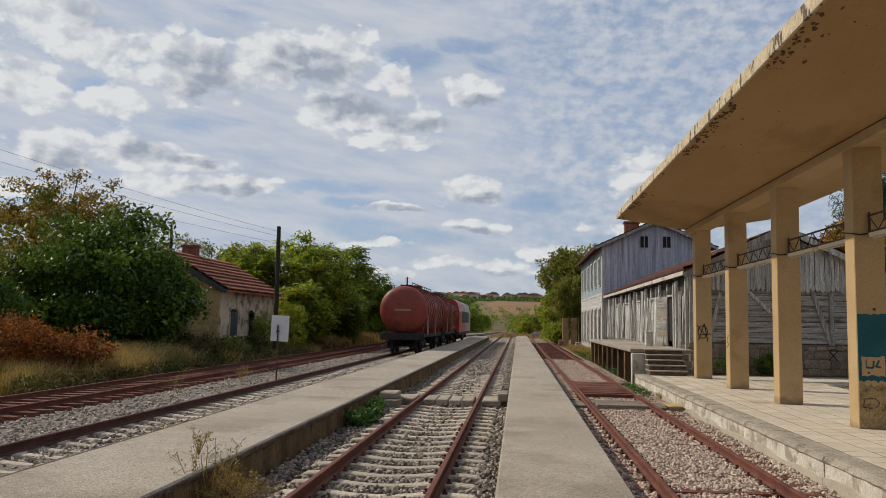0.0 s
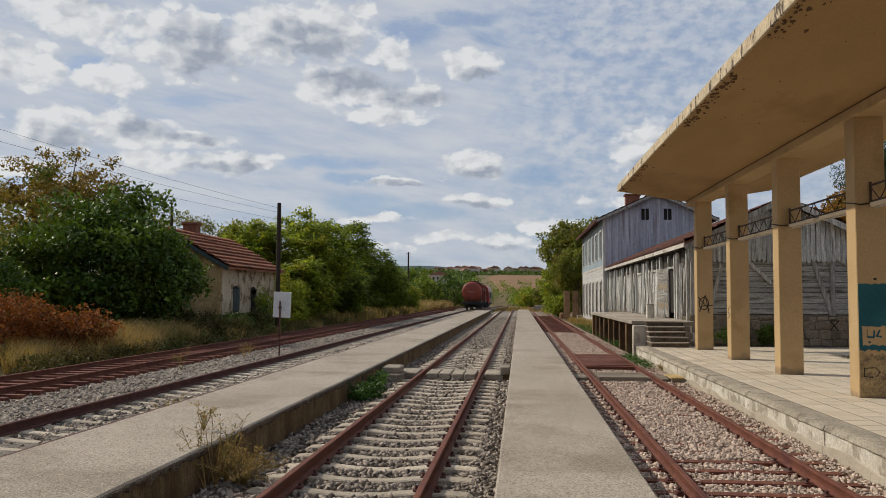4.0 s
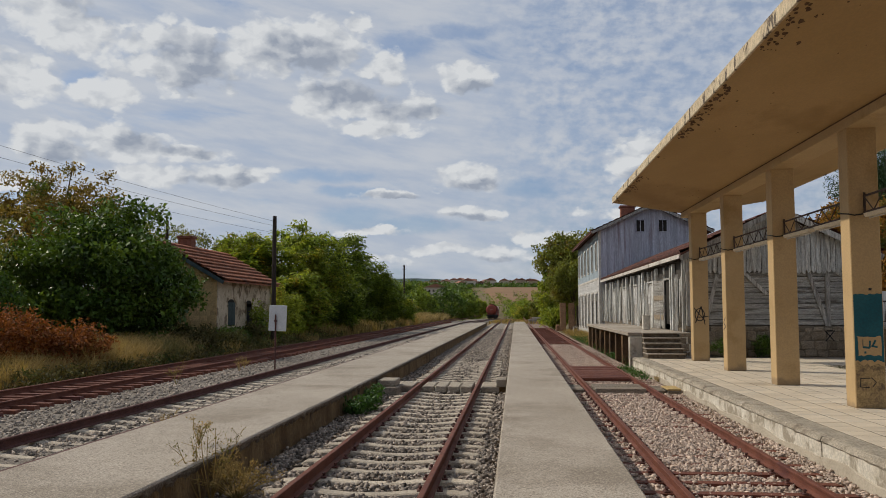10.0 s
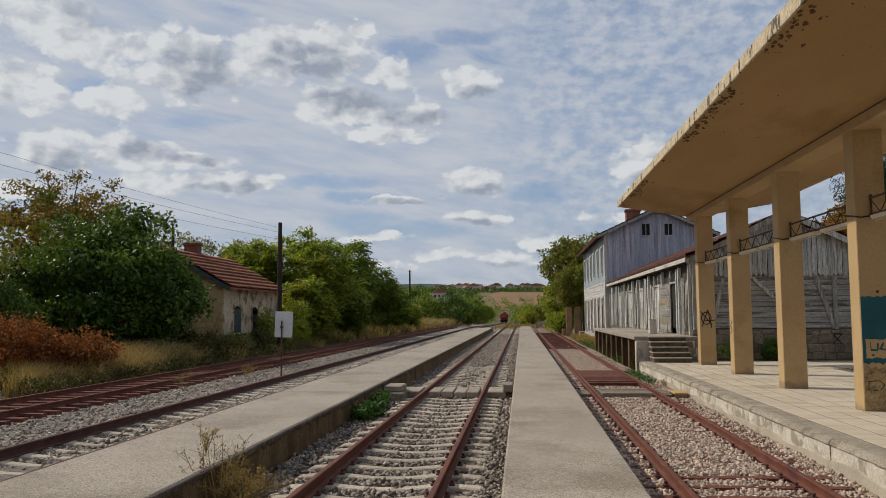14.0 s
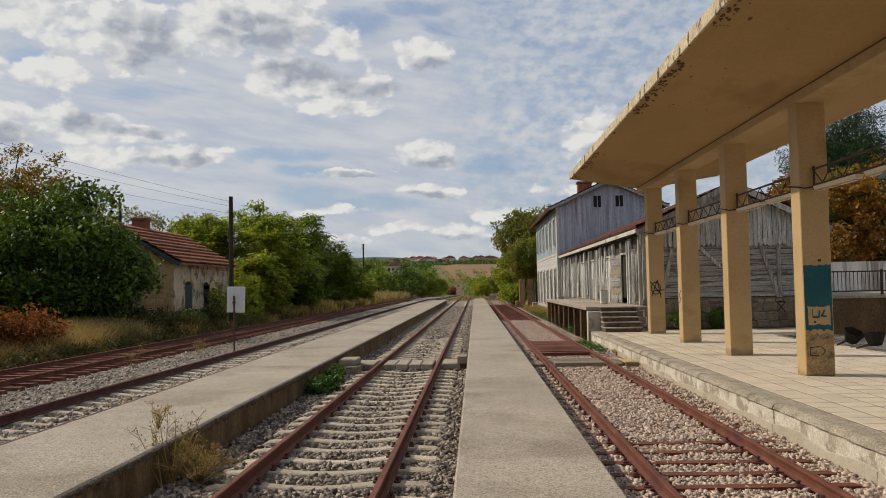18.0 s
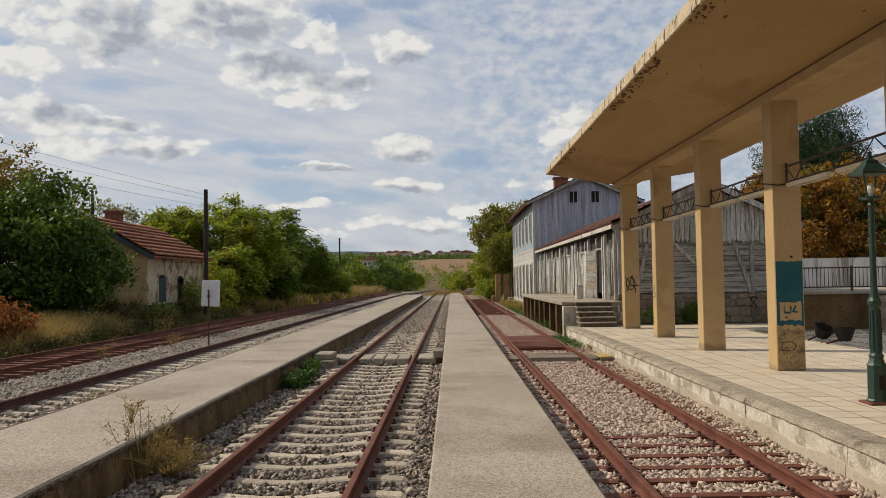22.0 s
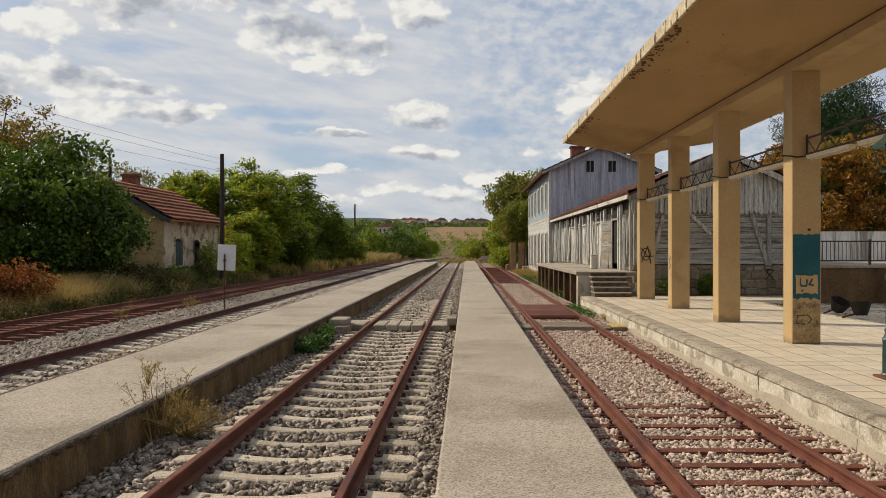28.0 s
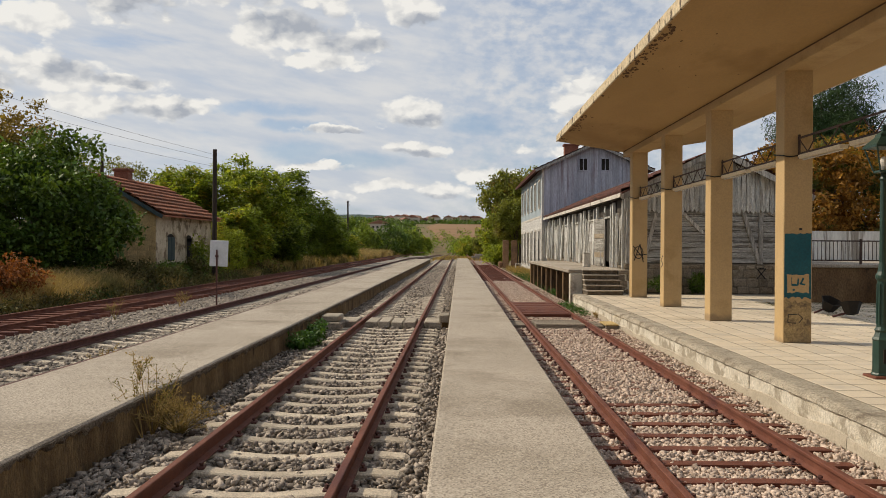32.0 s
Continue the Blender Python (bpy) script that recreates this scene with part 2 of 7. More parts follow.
OCHRE_EDGE = material("weathered canopy edge", (0.64, 0.53, 0.36), (0.52, 0.42, 0.28), 0.9, 2.5, 30, 0.3, 0.5, stain=(0.13, 0.10, 0.075), stain_scale=3.4, stain_at=(0.55, 0.60), stretch=(1, 1, 0.5))
# OCHRE made browner and darker: the soffit's shade is put into its colour
SOFFIT = material("shaded ochre soffit", (0.385, 0.25, 0.108), (0.44, 0.29, 0.13), 0.8, 0.7, 30, 0.08, 0.12, stain=(0.33, 0.205, 0.085), stain_scale=0.5, stretch=(1, 0.35, 1))
SPALL = material("bare spalled concrete and joint shade", (0.10, 0.055, 0.03), (0.17, 0.10, 0.06), 0.95, 6, 60, 0.35, 0.6)
RUST = material("rusted rail steel", (0.125, 0.043, 0.027), (0.185, 0.068, 0.042), 0.7, 3, 70, 0.30, 0.3, spec=0.25, stain=(0.10, 0.035, 0.03))
RUST_DARK = material("dark rusted steel", (0.075, 0.030, 0.025), (0.12, 0.05, 0.04), 0.75, 3, 60, 0.3, 0.3)
RAIL_TOP = material("worn rail head", (0.20, 0.10, 0.075), (0.26, 0.14, 0.10), 0.5, 2, 60, 0.2, 0.1, spec=0.5)
SLEEPER = material("sleeper concrete", (0.44, 0.37, 0.285), (0.55, 0.47, 0.365), 0.9, 2.5, 60, 0.3, 0.5, each=0.15)
STONE_GREY = material("grey ballast", (0.20, 0.165, 0.135), (0.36, 0.305, 0.25), 0.9, 9, 60, 0.2, 0.2, island=0.62)
STONE_PALE = material("pale ballast", (0.43, 0.335, 0.27), (0.58, 0.46, 0.375), 0.9, 9, 60, 0.25, 0.2, island=0.32)
BED_GREY = material("ballast bed", (0.15, 0.128, 0.102), (0.36, 0.31, 0.255), 0.95, 22, 34, 0.45, 1.0)
BED_PALE = material("pale ballast bed", (0.15, 0.105, 0.078), (0.36, 0.27, 0.205), 0.95, 22, 34, 0.5, 1.0)
EARTH = material("dry grass ground", (0.12, 0.09, 0.042), (0.20, 0.145, 0.07), 0.95, 0.25, 12, 0.35, 0.5, stain=(0.09, 0.10, 0.035), stain_scale=0.12)
FIELD = material("ploughed field", (0.19, 0.108, 0.052), (0.235, 0.14, 0.07), 0.95, 0.02, 3, 0.15, 0.0, stretch=(0.4, 3, 1))
HILL = material("far wooded hills", (0.045, 0.075, 0.075), (0.06, 0.09, 0.09), 0.95, 0.02, 1, 0.2, 0.0)
# near-black: at doorways and windows the unlit inside is put into this colour
DARK = material("near-black openings and tubs", (0.02, 0.017, 0.014), (0.03, 0.025, 0.02), 0.9, 2, 20, 0.1, 0.0)
BOARD = material("grey weathered boards", (0.27, 0.25, 0.22), (0.52, 0.49, 0.44), 0.9, 1.4, 9, 0.4, 0.6, stretch=(9, 9, 0.8), each=0.24, stain=(0.16, 0.135, 0.11), stain_scale=0.9)
SILVER = material("silvered peeling boards", (0.44, 0.43, 0.39), (0.70, 0.69, 0.645), 0.9, 1.6, 9, 0.35, 0.6, stretch=(9, 9, 0.7), each=0.22, stain=(0.25, 0.22, 0.19), stain_scale=0.8, foot=(0.14, (0.19, 0.12, 0.075)))
BOARD_H = material("grey weathered planks", (0.28, 0.265, 0.235), (0.46, 0.44, 0.40), 0.9, 1.2, 9, 0.4, 0.6, stretch=(0.8, 0.8, 9), each=0.16, stain=(0.15, 0.13, 0.105), stain_scale=0.9, stain_at=(0.50, 0.64))
SILVER_UP = material("silvered gable boards", (0.36, 0.35, 0.315), (0.62, 0.61, 0.565), 0.9, 1.6, 9, 0.35, 0.6, stretch=(9, 9, 0.7), each=0.2, stain=(0.23, 0.205, 0.18), stain_scale=0.8)
BLUE_BOARD = material("faded blue boards", (0.355, 0.36, 0.415), (0.53, 0.535, 0.585), 0.85, 0.9, 9, 0.3, 0.4, stretch=(8, 8, 0.5), each=0.12, stain=(0.29, 0.24, 0.26), stain_scale=0.4)
WHITE_BOARD = material("peeling white planks", (0.46, 0.45, 0.43), (0.60, 0.59, 0.56), 0.85, 0.8, 12, 0.3, 0.4, stretch=(0.8, 0.8, 7), each=0.08, stain=(0.36, 0.34, 0.32), stain_scale=1.2)
PALE_BLUE = material("pale blue boards", (0.30, 0.37, 0.41), (0.40, 0.46, 0.49), 0.85, 0.6, 9, 0.2, 0.3, stretch=(8, 8, 0.6), each=0.08)
WHITE_PAINT = material("white painted wood", (0.50, 0.46, 0.40), (0.62, 0.58, 0.51), 0.8, 1.5, 14, 0.25, 0.3, stain=(0.28, 0.24, 0.20), stain_scale=1.5)
ROOF_RED = material("red roof tiles", (0.21, 0.08, 0.045), (0.32, 0.125, 0.068), 0.85, 1.2, 30, 0.3, 0.4, each=0.25, stain=(0.10, 0.05, 0.036))
BRICK = material("chimney brick", (0.17, 0.065, 0.04), (0.24, 0.10, 0.065), 0.9, 3, 30, 0.3, 0.4, each=0.2)
RUBBLE = material("rubble stone", (0.22, 0.17, 0.115), (0.33, 0.27, 0.195), 0.95, 2, 25, 0.35, 0.7, each=0.25)
MORTAR = material("mortar", (0.16, 0.13, 0.095), (0.21, 0.175, 0.13), 0.95, 2, 30, 0.3, 0.5)
STUCCO = material("ochre house wall", (0.50, 0.34, 0.155), (0.66, 0.47, 0.235), 0.95, 0.8, 25, 0.3, 0.5, each=0.15, stain=(0.30, 0.20, 0.095), stain_scale=0.9)
STUCCO_PALE = material("pale house wall", (0.46, 0.37, 0.25), (0.64, 0.54, 0.39), 0.95, 1.1, 25, 0.25, 0.5, stain=(0.22, 0.16, 0.10), stain_scale=1.3, stain_at=(0.50, 0.58))
GREY_GREEN = material("grey green shutters", (0.04, 0.06, 0.06), (0.065, 0.085, 0.082), 0.8, 3, 30, 0.2, 0.2)
TEAL = material("teal paint", (0.012, 0.085, 0.11), (0.018, 0.11, 0.135), 0.7, 2, 25, 0.15, 0.1)
BLACK_PAINT = material("black paint", (0.02, 0.018, 0.018), (0.03, 0.028, 0.027), 0.6, 4, 40, 0.2, 0.1)
LAMP_GREEN = material("dark green cast iron", (0.010, 0.036, 0.027), (0.015, 0.05, 0.036), 0.45, 4, 30, 0.15, 0.1, spec=0.5)
CREAM = material("cream lamp casing", (0.62, 0.52, 0.36), (0.70, 0.59, 0.42), 0.6, 3, 30, 0.15, 0.1)
IRON = material("brown painted iron", (0.05, 0.032, 0.025), (0.09, 0.055, 0.04), 0.7, 4, 40, 0.25, 0.2)
POLE_WOOD = material("tarred pole wood", (0.032, 0.022, 0.016), (0.055, 0.04, 0.03), 0.95, 2, 20, 0.3, 0.4, stretch=(6, 6, 0.5))
SIGN_WHITE = material("sun-bleached sign back", (0.58, 0.58, 0.57), (0.66, 0.66, 0.65), 0.6, 2, 20, 0.08, 0.05)
TANK_RED = material("oxide red tank paint", (0.20, 0.034, 0.018), (0.26, 0.048, 0.026), 0.5, 0.7, 20, 0.14, 0.05, spec=0.4, stain=(0.10, 0.022, 0.015), stain_scale=0.8)
LOCO_RED = material("bright red engine paint", (0.34, 0.022, 0.018), (0.40, 0.03, 0.022), 0.4, 0.7, 20, 0.08, 0.03, spec=0.5)
LOCO_GREY = material("cream engine paint", (0.33, 0.285, 0.225), (0.39, 0.34, 0.275), 0.5, 0.7, 20, 0.1, 0.03, spec=0.4)
CHASSIS = material("black chassis", (0.018, 0.016, 0.015), (0.035, 0.03, 0.027), 0.7, 3, 30, 0.3, 0.2)
PALE_MARK = material("pale lettering paint", (0.34, 0.24, 0.20), (0.42, 0.31, 0.26), 0.6, 3, 30, 0.1, 0.0)
BARK = material("bark", (0.07, 0.05, 0.035), (0.12, 0.09, 0.065), 0.95, 4, 20, 0.3, 0.6)
LEAF_DARK = material("dark glossy leaves", (0.048, 0.092, 0.015), (0.118, 0.178, 0.03), 0.42, 0.5, 5, 0.2, 0.0, island=0.55, leaf=0.26, spec=0.22)
LEAF_GREEN = material("green leaves", (0.155, 0.225, 0.03), (0.295, 0.335, 0.05), 0.55, 0.35, 5, 0.2, 0.0, island=0.55, leaf=0.45, stain=(0.40, 0.31, 0.045), stain_scale=0.35, stain_at=(0.55, 0.68))
LEAF_OLIVE = material("olive leaves", (0.14, 0.165, 0.028), (0.24, 0.24, 0.042), 0.6, 0.5, 5, 0.2, 0.0, island=0.45, leaf=0.3, stain=(0.17, 0.085, 0.03), stain_scale=0.6)
LEAF_BROWN = material("rust brown leaves", (0.25, 0.12, 0.026), (0.36, 0.19, 0.045), 0.7, 0.6, 5, 0.2, 0.0, island=0.5, leaf=0.35, stain=(0.10, 0.12, 0.028), stain_scale=0.5, stain_at=(0.5, 0.6))
LEAF_DRY = material("dry red brown leaves", (0.21, 0.07, 0.02), (0.29, 0.11, 0.035), 0.8, 0.6, 5, 0.2, 0.0, island=0.5, leaf=0.25)
LEAF_PINE = material("pine needles", (0.03, 0.065, 0.022), (0.055, 0.10, 0.032), 0.6, 0.6, 5, 0.2, 0.0, island=0.4, leaf=0.1)
STRAW = material("dry straw grass", (0.30, 0.21, 0.085), (0.42, 0.30, 0.125), 0.9, 0.5, 5, 0.2, 0.0, island=0.4, leaf=0.3, stain=(0.14, 0.13, 0.045), stain_scale=0.4, stain_at=(0.5, 0.65))
WEED = material("weed leaves", (0.04, 0.10, 0.02), (0.07, 0.14, 0.03), 0.6, 2, 5, 0.2, 0.0, island=0.4, leaf=0.3)
# shed core: shade of board gaps and eave is put into its dark colour
BOARD_DARK = material("painted shade behind boards", (0.05, 0.043, 0.036), (0.08, 0.07, 0.058), 0.95, 1, 12, 0.3, 0.3)
OLD_TILE = material("old brown roof tiles", (0.085, 0.036, 0.026), (0.14, 0.056, 0.04), 0.9, 1.2, 30, 0.3, 0.4, each=0.2, stain=(0.05, 0.032, 0.026))
SKIRT = material("smooth beige cement", (0.40, 0.345, 0.265), (0.47, 0.41, 0.32), 0.9, 1.5, 40, 0.15, 0.3, stain=(0.33, 0.28, 0.21), stain_scale=1.4)
COPING = material("worn crusted coping", (0.40, 0.345, 0.265), (0.52, 0.455, 0.355), 0.95, 3.0, 35, 0.35, 0.9, stain=(0.24, 0.195, 0.145), stain_scale=2.4)
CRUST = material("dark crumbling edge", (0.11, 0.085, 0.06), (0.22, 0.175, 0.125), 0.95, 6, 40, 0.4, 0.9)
STAINED_WALL = material("rust stained wall", (0.115, 0.065, 0.032), (0.215, 0.135, 0.068), 0.95, 1.3, 25, 0.35, 0.6, stretch=(1, 1, 0.5), stain=(0.06, 0.038, 0.025), stain_scale=1.1)
LIME_WALL = material("streaked whitewash", (0.76, 0.73, 0.67), (0.58, 0.55, 0.49), 0.9, 1.2, 25, 0.15, 0.3, stretch=(1.6, 1, 0.12), stain=(0.30, 0.265, 0.22), stain_scale=1.2, stain_at=(0.5, 0.6))
LEAF_WALNUT = material("browning walnut leaves", (0.20, 0.135, 0.038), (0.28, 0.20, 0.05), 0.6, 0.5, 5, 0.2, 0.0, island=0.45, leaf=0.35, stain=(0.10, 0.14, 0.03), stain_scale=0.45, stain_at=(0.5, 0.62))
LEAF_MID = material("deep green leaves", (0.10, 0.155, 0.022), (0.19, 0.24, 0.036), 0.55, 0.35, 5, 0.2, 0.0, island=0.55, leaf=0.4)


# ---- building helpers ----
def thing(name, at, label, category, group="", turn=0.0, kind=""):
    ob = new(name)
    ob.empty_display_size = 0.2
    ob.matrix_basis = pose(*at, 0, 0, turn)
    return tagged(ob, label, category, group, kind)


def part(name, bm, mat, parent=None, label="", at=None):
    """Links a bmesh as one mesh object under a thing or a part."""
    mesh = bpy.data.meshes.new(name)
    bm.to_mesh(mesh)
    bm.free()
    mesh.materials.append(mat)
    return link(name, mesh, parent, label, at)


def link(name, mesh, parent=None, label="", at=None):
    ob = new(name, mesh)
    ob.parent = parent
    if at is not None:
        ob.matrix_basis = at if isinstance(at, Matrix) else Matrix.Translation(at)
    return tagged(ob, label)


def box(x0, x1, y0, y1, z0, z1, bm=None, bevel=0.0):
    bm = bm or bmesh.new()
    made = bmesh.ops.create_cube(bm, size=1)["verts"]
    for v in made:
        v.co = Vector((x0 if v.co.x < 0 else x1, y0 if v.co.y < 0 else y1, z0 if v.co.z < 0 else z1))
    if bevel:
        edges = {e for v in made for e in v.link_edges}
        bmesh.ops.bevel(bm, geom=list(edges), offset=bevel, segments=1, affect="EDGES")
    return bm


def rod(a, b, r0, r1=None, sides=8, bm=None):
    """A round bar from a to b."""
    bm = bm or bmesh.new()
    a, b = Vector(a), Vector(b)
    m = Matrix.Translation((a + b) / 2) @ (b - a).to_track_quat("Z", "Y").to_matrix().to_4x4()
    bmesh.ops.create_cone(bm, cap_ends=True, segments=sides, radius1=r0, radius2=r0 if r1 is None else r1, depth=(b - a).length, matrix=m)
    return bm


def bar(a, b, w, h, bm=None):
    """A square bar from a to b."""
    bm = bm or bmesh.new()
    a, b = Vector(a), Vector(b)
    m = Matrix.Translation((a + b) / 2) @ (b - a).to_track_quat("Z", "Y").to_matrix().to_4x4() @ Matrix.Diagonal((w, h, (b - a).length, 1))
    bmesh.ops.create_cube(bm, size=1, matrix=m)
    return bm


def lathe(profile, sides=16, bm=None, axis=None):
    """Turns a profile of (radius, height) round z, or round the y axis."""
    bm = bm or bmesh.new()
    rings = []
    for r, z in profile:
        ring = []
        for i in range(sides):
            a = 2 * math.pi * i / sides
            co = (r * math.cos(a), r * math.sin(a), z)
            ring.append(bm.verts.new(co if axis is None else (co[0], z, co[1])))
        rings.append(ring)
    for p, q in zip(rings, rings[1:]):
        for i in range(sides):
            j = (i + 1) % sides
            bm.faces.new((p[i], p[j], q[j], q[i]))
    bm.faces.new(rings[0][::-1])
    bm.faces.new(rings[-1])
    bmesh.ops.recalc_face_normals(bm, faces=bm.faces)
    return bm


def prism(outline, y0, y1, bm=None):
    """An outline in x, z drawn out along y."""
    bm = bm or bmesh.new()
    near = [bm.verts.new((x, y0, z)) for x, z in outline]
    far = [bm.verts.new((x, y1, z)) for x, z in outline]
    bm.faces.new(near)
    bm.faces.new(far[::-1])
    for i in range(len(outline)):
        j = (i + 1) % len(outline)
        bm.faces.new((near[i], far[i], far[j], near[j]))
    bmesh.ops.recalc_face_normals(bm, faces=bm.faces)
    return bm


def sweep(points, r, sides=6):
    """One unbroken strand through the points."""
    bm, last = bmesh.new(), None
    points = [Vector(p) for p in points]
    for i, p in enumerate(points):
        way = (points[min(i + 1, len(points) - 1)] - points[max(i - 1, 0)]).normalized()
        side = way.cross(Vector((0.13, 0.31, 0.94))).normalized()
        up = side.cross(way)
        ring = [bm.verts.new(p + r * (side * math.cos(2 * math.pi * k / sides) + up * math.sin(2 * math.pi * k / sides))) for k in range(sides)]
        if last:
            for k in range(sides):
                bm.faces.new((last[k], last[(k + 1) % sides], ring[(k + 1) % sides], ring[k]))
        last = ring
    bmesh.ops.recalc_face_normals(bm, faces=bm.faces)
    return bm


def shade_smooth(ob, on=True):
    ob.data.polygons.foreach_set("use_smooth", [on] * len(ob.data.polygons))
    return ob


def fast_mesh(name, verts, tris, mat):
    """A mesh from arrays of corners and triangles."""
    mesh = bpy.data.meshes.new(name)
    mesh.vertices.add(len(verts))
    mesh.vertices.foreach_set("co", np.asarray(verts, dtype=np.float32).ravel())
    mesh.loops.add(3 * len(tris))
    mesh.loops.foreach_set("vertex_index", np.asarray(tris, dtype=np.int32).ravel())
    mesh.polygons.add(len(tris))
    mesh.polygons.foreach_set("loop_start", np.arange(len(tris), dtype=np.int32) * 3)
    mesh.update(calc_edges=True)
    mesh.materials.append(mat)
    return mesh


def stones(name, at, size, mat, seed):
    """Broken stones at the places given: one mesh of many lumps."""
    rng = np.random.default_rng(seed)
    bm = bmesh.new()
    bmesh.ops.create_cube(bm, size=1.5)
    bmesh.ops.triangulate(bm, faces=bm.faces)
    ico = np.array([v.co[:] for v in bm.verts])
    faces = np.array([[v.index for v in f.verts] for f in bm.faces])
    bm.free()
    n = len(at)
    lumps = ico[None] * 0.86 + rng.uniform(-0.5, 0.5, (24, len(ico), 3))
    shape = lumps[rng.integers(0, 24, n)] * rng.uniform(0.6, 1.35, (n, 1, 3)) * [1, 1, 0.72]
    turn = rng.uniform(0, 2 * np.pi, n)
    c, s = np.cos(turn)[:, None], np.sin(turn)[:, None]
    tip = rng.uniform(-1.1, 1.1, n)
    ct, st = np.cos(tip)[:, None], np.sin(tip)[:, None]
    shape = np.stack([shape[..., 0] * ct - shape[..., 2] * st, shape[..., 1], shape[..., 0] * st + shape[..., 2] * ct], -1)
    x, y = shape[..., 0] * c - shape[..., 1] * s, shape[..., 0] * s + shape[..., 1] * c
    shape = np.stack([x, y, shape[..., 2]], -1) * (size * rng.uniform(0.45, 1.55, n))[:, None, None]
    verts = (shape + np.asarray(at)[:, None]).reshape(-1, 3)
    tris = (faces[None] + (np.arange(n) * len(ico))[:, None, None]).reshape(-1, 3)
    return fast_mesh(name, verts, tris, mat)


def leaves(name, centers, spread, count, size, mat, seed, droop=0.3, narrow=0.5):
    """Clumps of folded leaves round the centres."""
    rng = np.random.default_rng(seed)
    centers = np.asarray(centers, dtype=float)
    spread = np.broadcast_to(np.asarray(spread, dtype=float), (len(centers),))
    at = np.repeat(centers, count, 0)
    n = len(at)
    at = at + np.clip(rng.normal(0, 1, (n, 3)), -1.7, 1.7) * np.repeat(spread, count)[:, None] * [0.55, 0.55, 0.42]
    way = rng.normal(0, 1, (n, 3))
    way[:, 2] -= droop
    way /= np.linalg.norm(way, axis=1)[:, None]
    side = np.cross(way, rng.normal(0, 1, (n, 3)) + [0, 0, 1.5])
    side /= np.linalg.norm(side, axis=1)[:, None] + 1e-9
    up = np.cross(side, way)
    long = (size * rng.uniform(0.6, 1.4, n))[:, None]
    base, tip = at - way * long * 0.5, at + way * long * 0.5
    lift = up * long * 0.10
    left, right = at + side * long * narrow * 0.5 + lift, at - side * long * narrow * 0.5 + lift
    verts = np.stack([base, left, tip, right], 1).reshape(-1, 3)
    k = (np.arange(n) * 4)[:, None]
    tris = np.concatenate([k + [0, 2, 1], k + [0, 3, 2]], 1).reshape(-1, 3)
    return fast_mesh(name, verts, tris, mat)


def fronds(name, centers, count, length, mat, seed, pairs=5):
    """Long feathery leaves that droop from the clump centres, with leaflets in pairs."""
    rng = np.random.default_rng(seed)
    at = np.repeat(np.asarray(centers, dtype=float), count, 0)
    n = len(at)
    at = at + rng.normal(0, 0.12, (n, 3))
    turn = rng.uniform(0, 2 * np.pi, n)
    out = np.stack([np.cos(turn), np.sin(turn), 0 * turn], 1)
    rise = rng.uniform(-0.25, 0.75, n)[:, None]
    long = (length * rng.uniform(0.6, 1.3, n))[:, None]
    across = np.stack([-np.sin(turn), np.cos(turn), 0 * turn], 1)
    verts = []
    for k in range(pairs):
        f = (k + 1) / pairs
        p = at + out * long * f + np.array([0, 0, 1.0]) * long * (rise * f - 0.5 * f * f)
        for s in (-1, 1):
            w = long * 0.36 * (1.15 - 0.45 * f)
            way = across * s + out * 0.55 + np.array([0, 0, -0.35]) + rng.normal(0, 0.16, (n, 3))
            way = way / np.linalg.norm(way, axis=1)[:, None]
            wide = out * long * 0.62 / pairs
            verts.append(np.stack([p, p + way * w * 0.45 + wide + [0, 0, 0.01], p + way * w, p + way * w * 0.5 - wide * 0.6], 1))
    verts = np.stack(verts, 1).reshape(-1, 3)
    k = (np.arange(n * pairs * 2) * 4)[:, None]
    tris = np.concatenate([k + [0, 2, 1], k + [0, 3, 2]], 1).reshape(-1, 3)
    return fast_mesh(name, verts, tris, mat)


def crown_points(radius, height, base, n, seed, hollow=0.55, lump=0.35, lean=(0, 0)):
    """Clump centres in an uneven crown: more near its skin, some gaps."""
    rng = np.random.default_rng(seed)
    way = rng.normal(0, 1, (n, 3))
    way /= np.linalg.norm(way, axis=1)[:, None]
    bumps = np.array([1 + lump * (noise.noise(Vector(w) * 1.6 + Vector((seed, 0, 0))) + 0.5 * noise.noise(Vector(w) * 3.7 + Vector((0, seed, 0)))) for w in way])
    r = rng.uniform(hollow ** 3, 1, n) ** (1 / 3) * np.clip(bumps, 0.55, 1.15)
    p = way * r[:, None] * [radius, radius, height / 2]
    p[:, 2] += base + height / 2
    p[:, 0] += lean[0] * p[:, 2]
    p[:, 1] += lean[1] * p[:, 2]
    return p


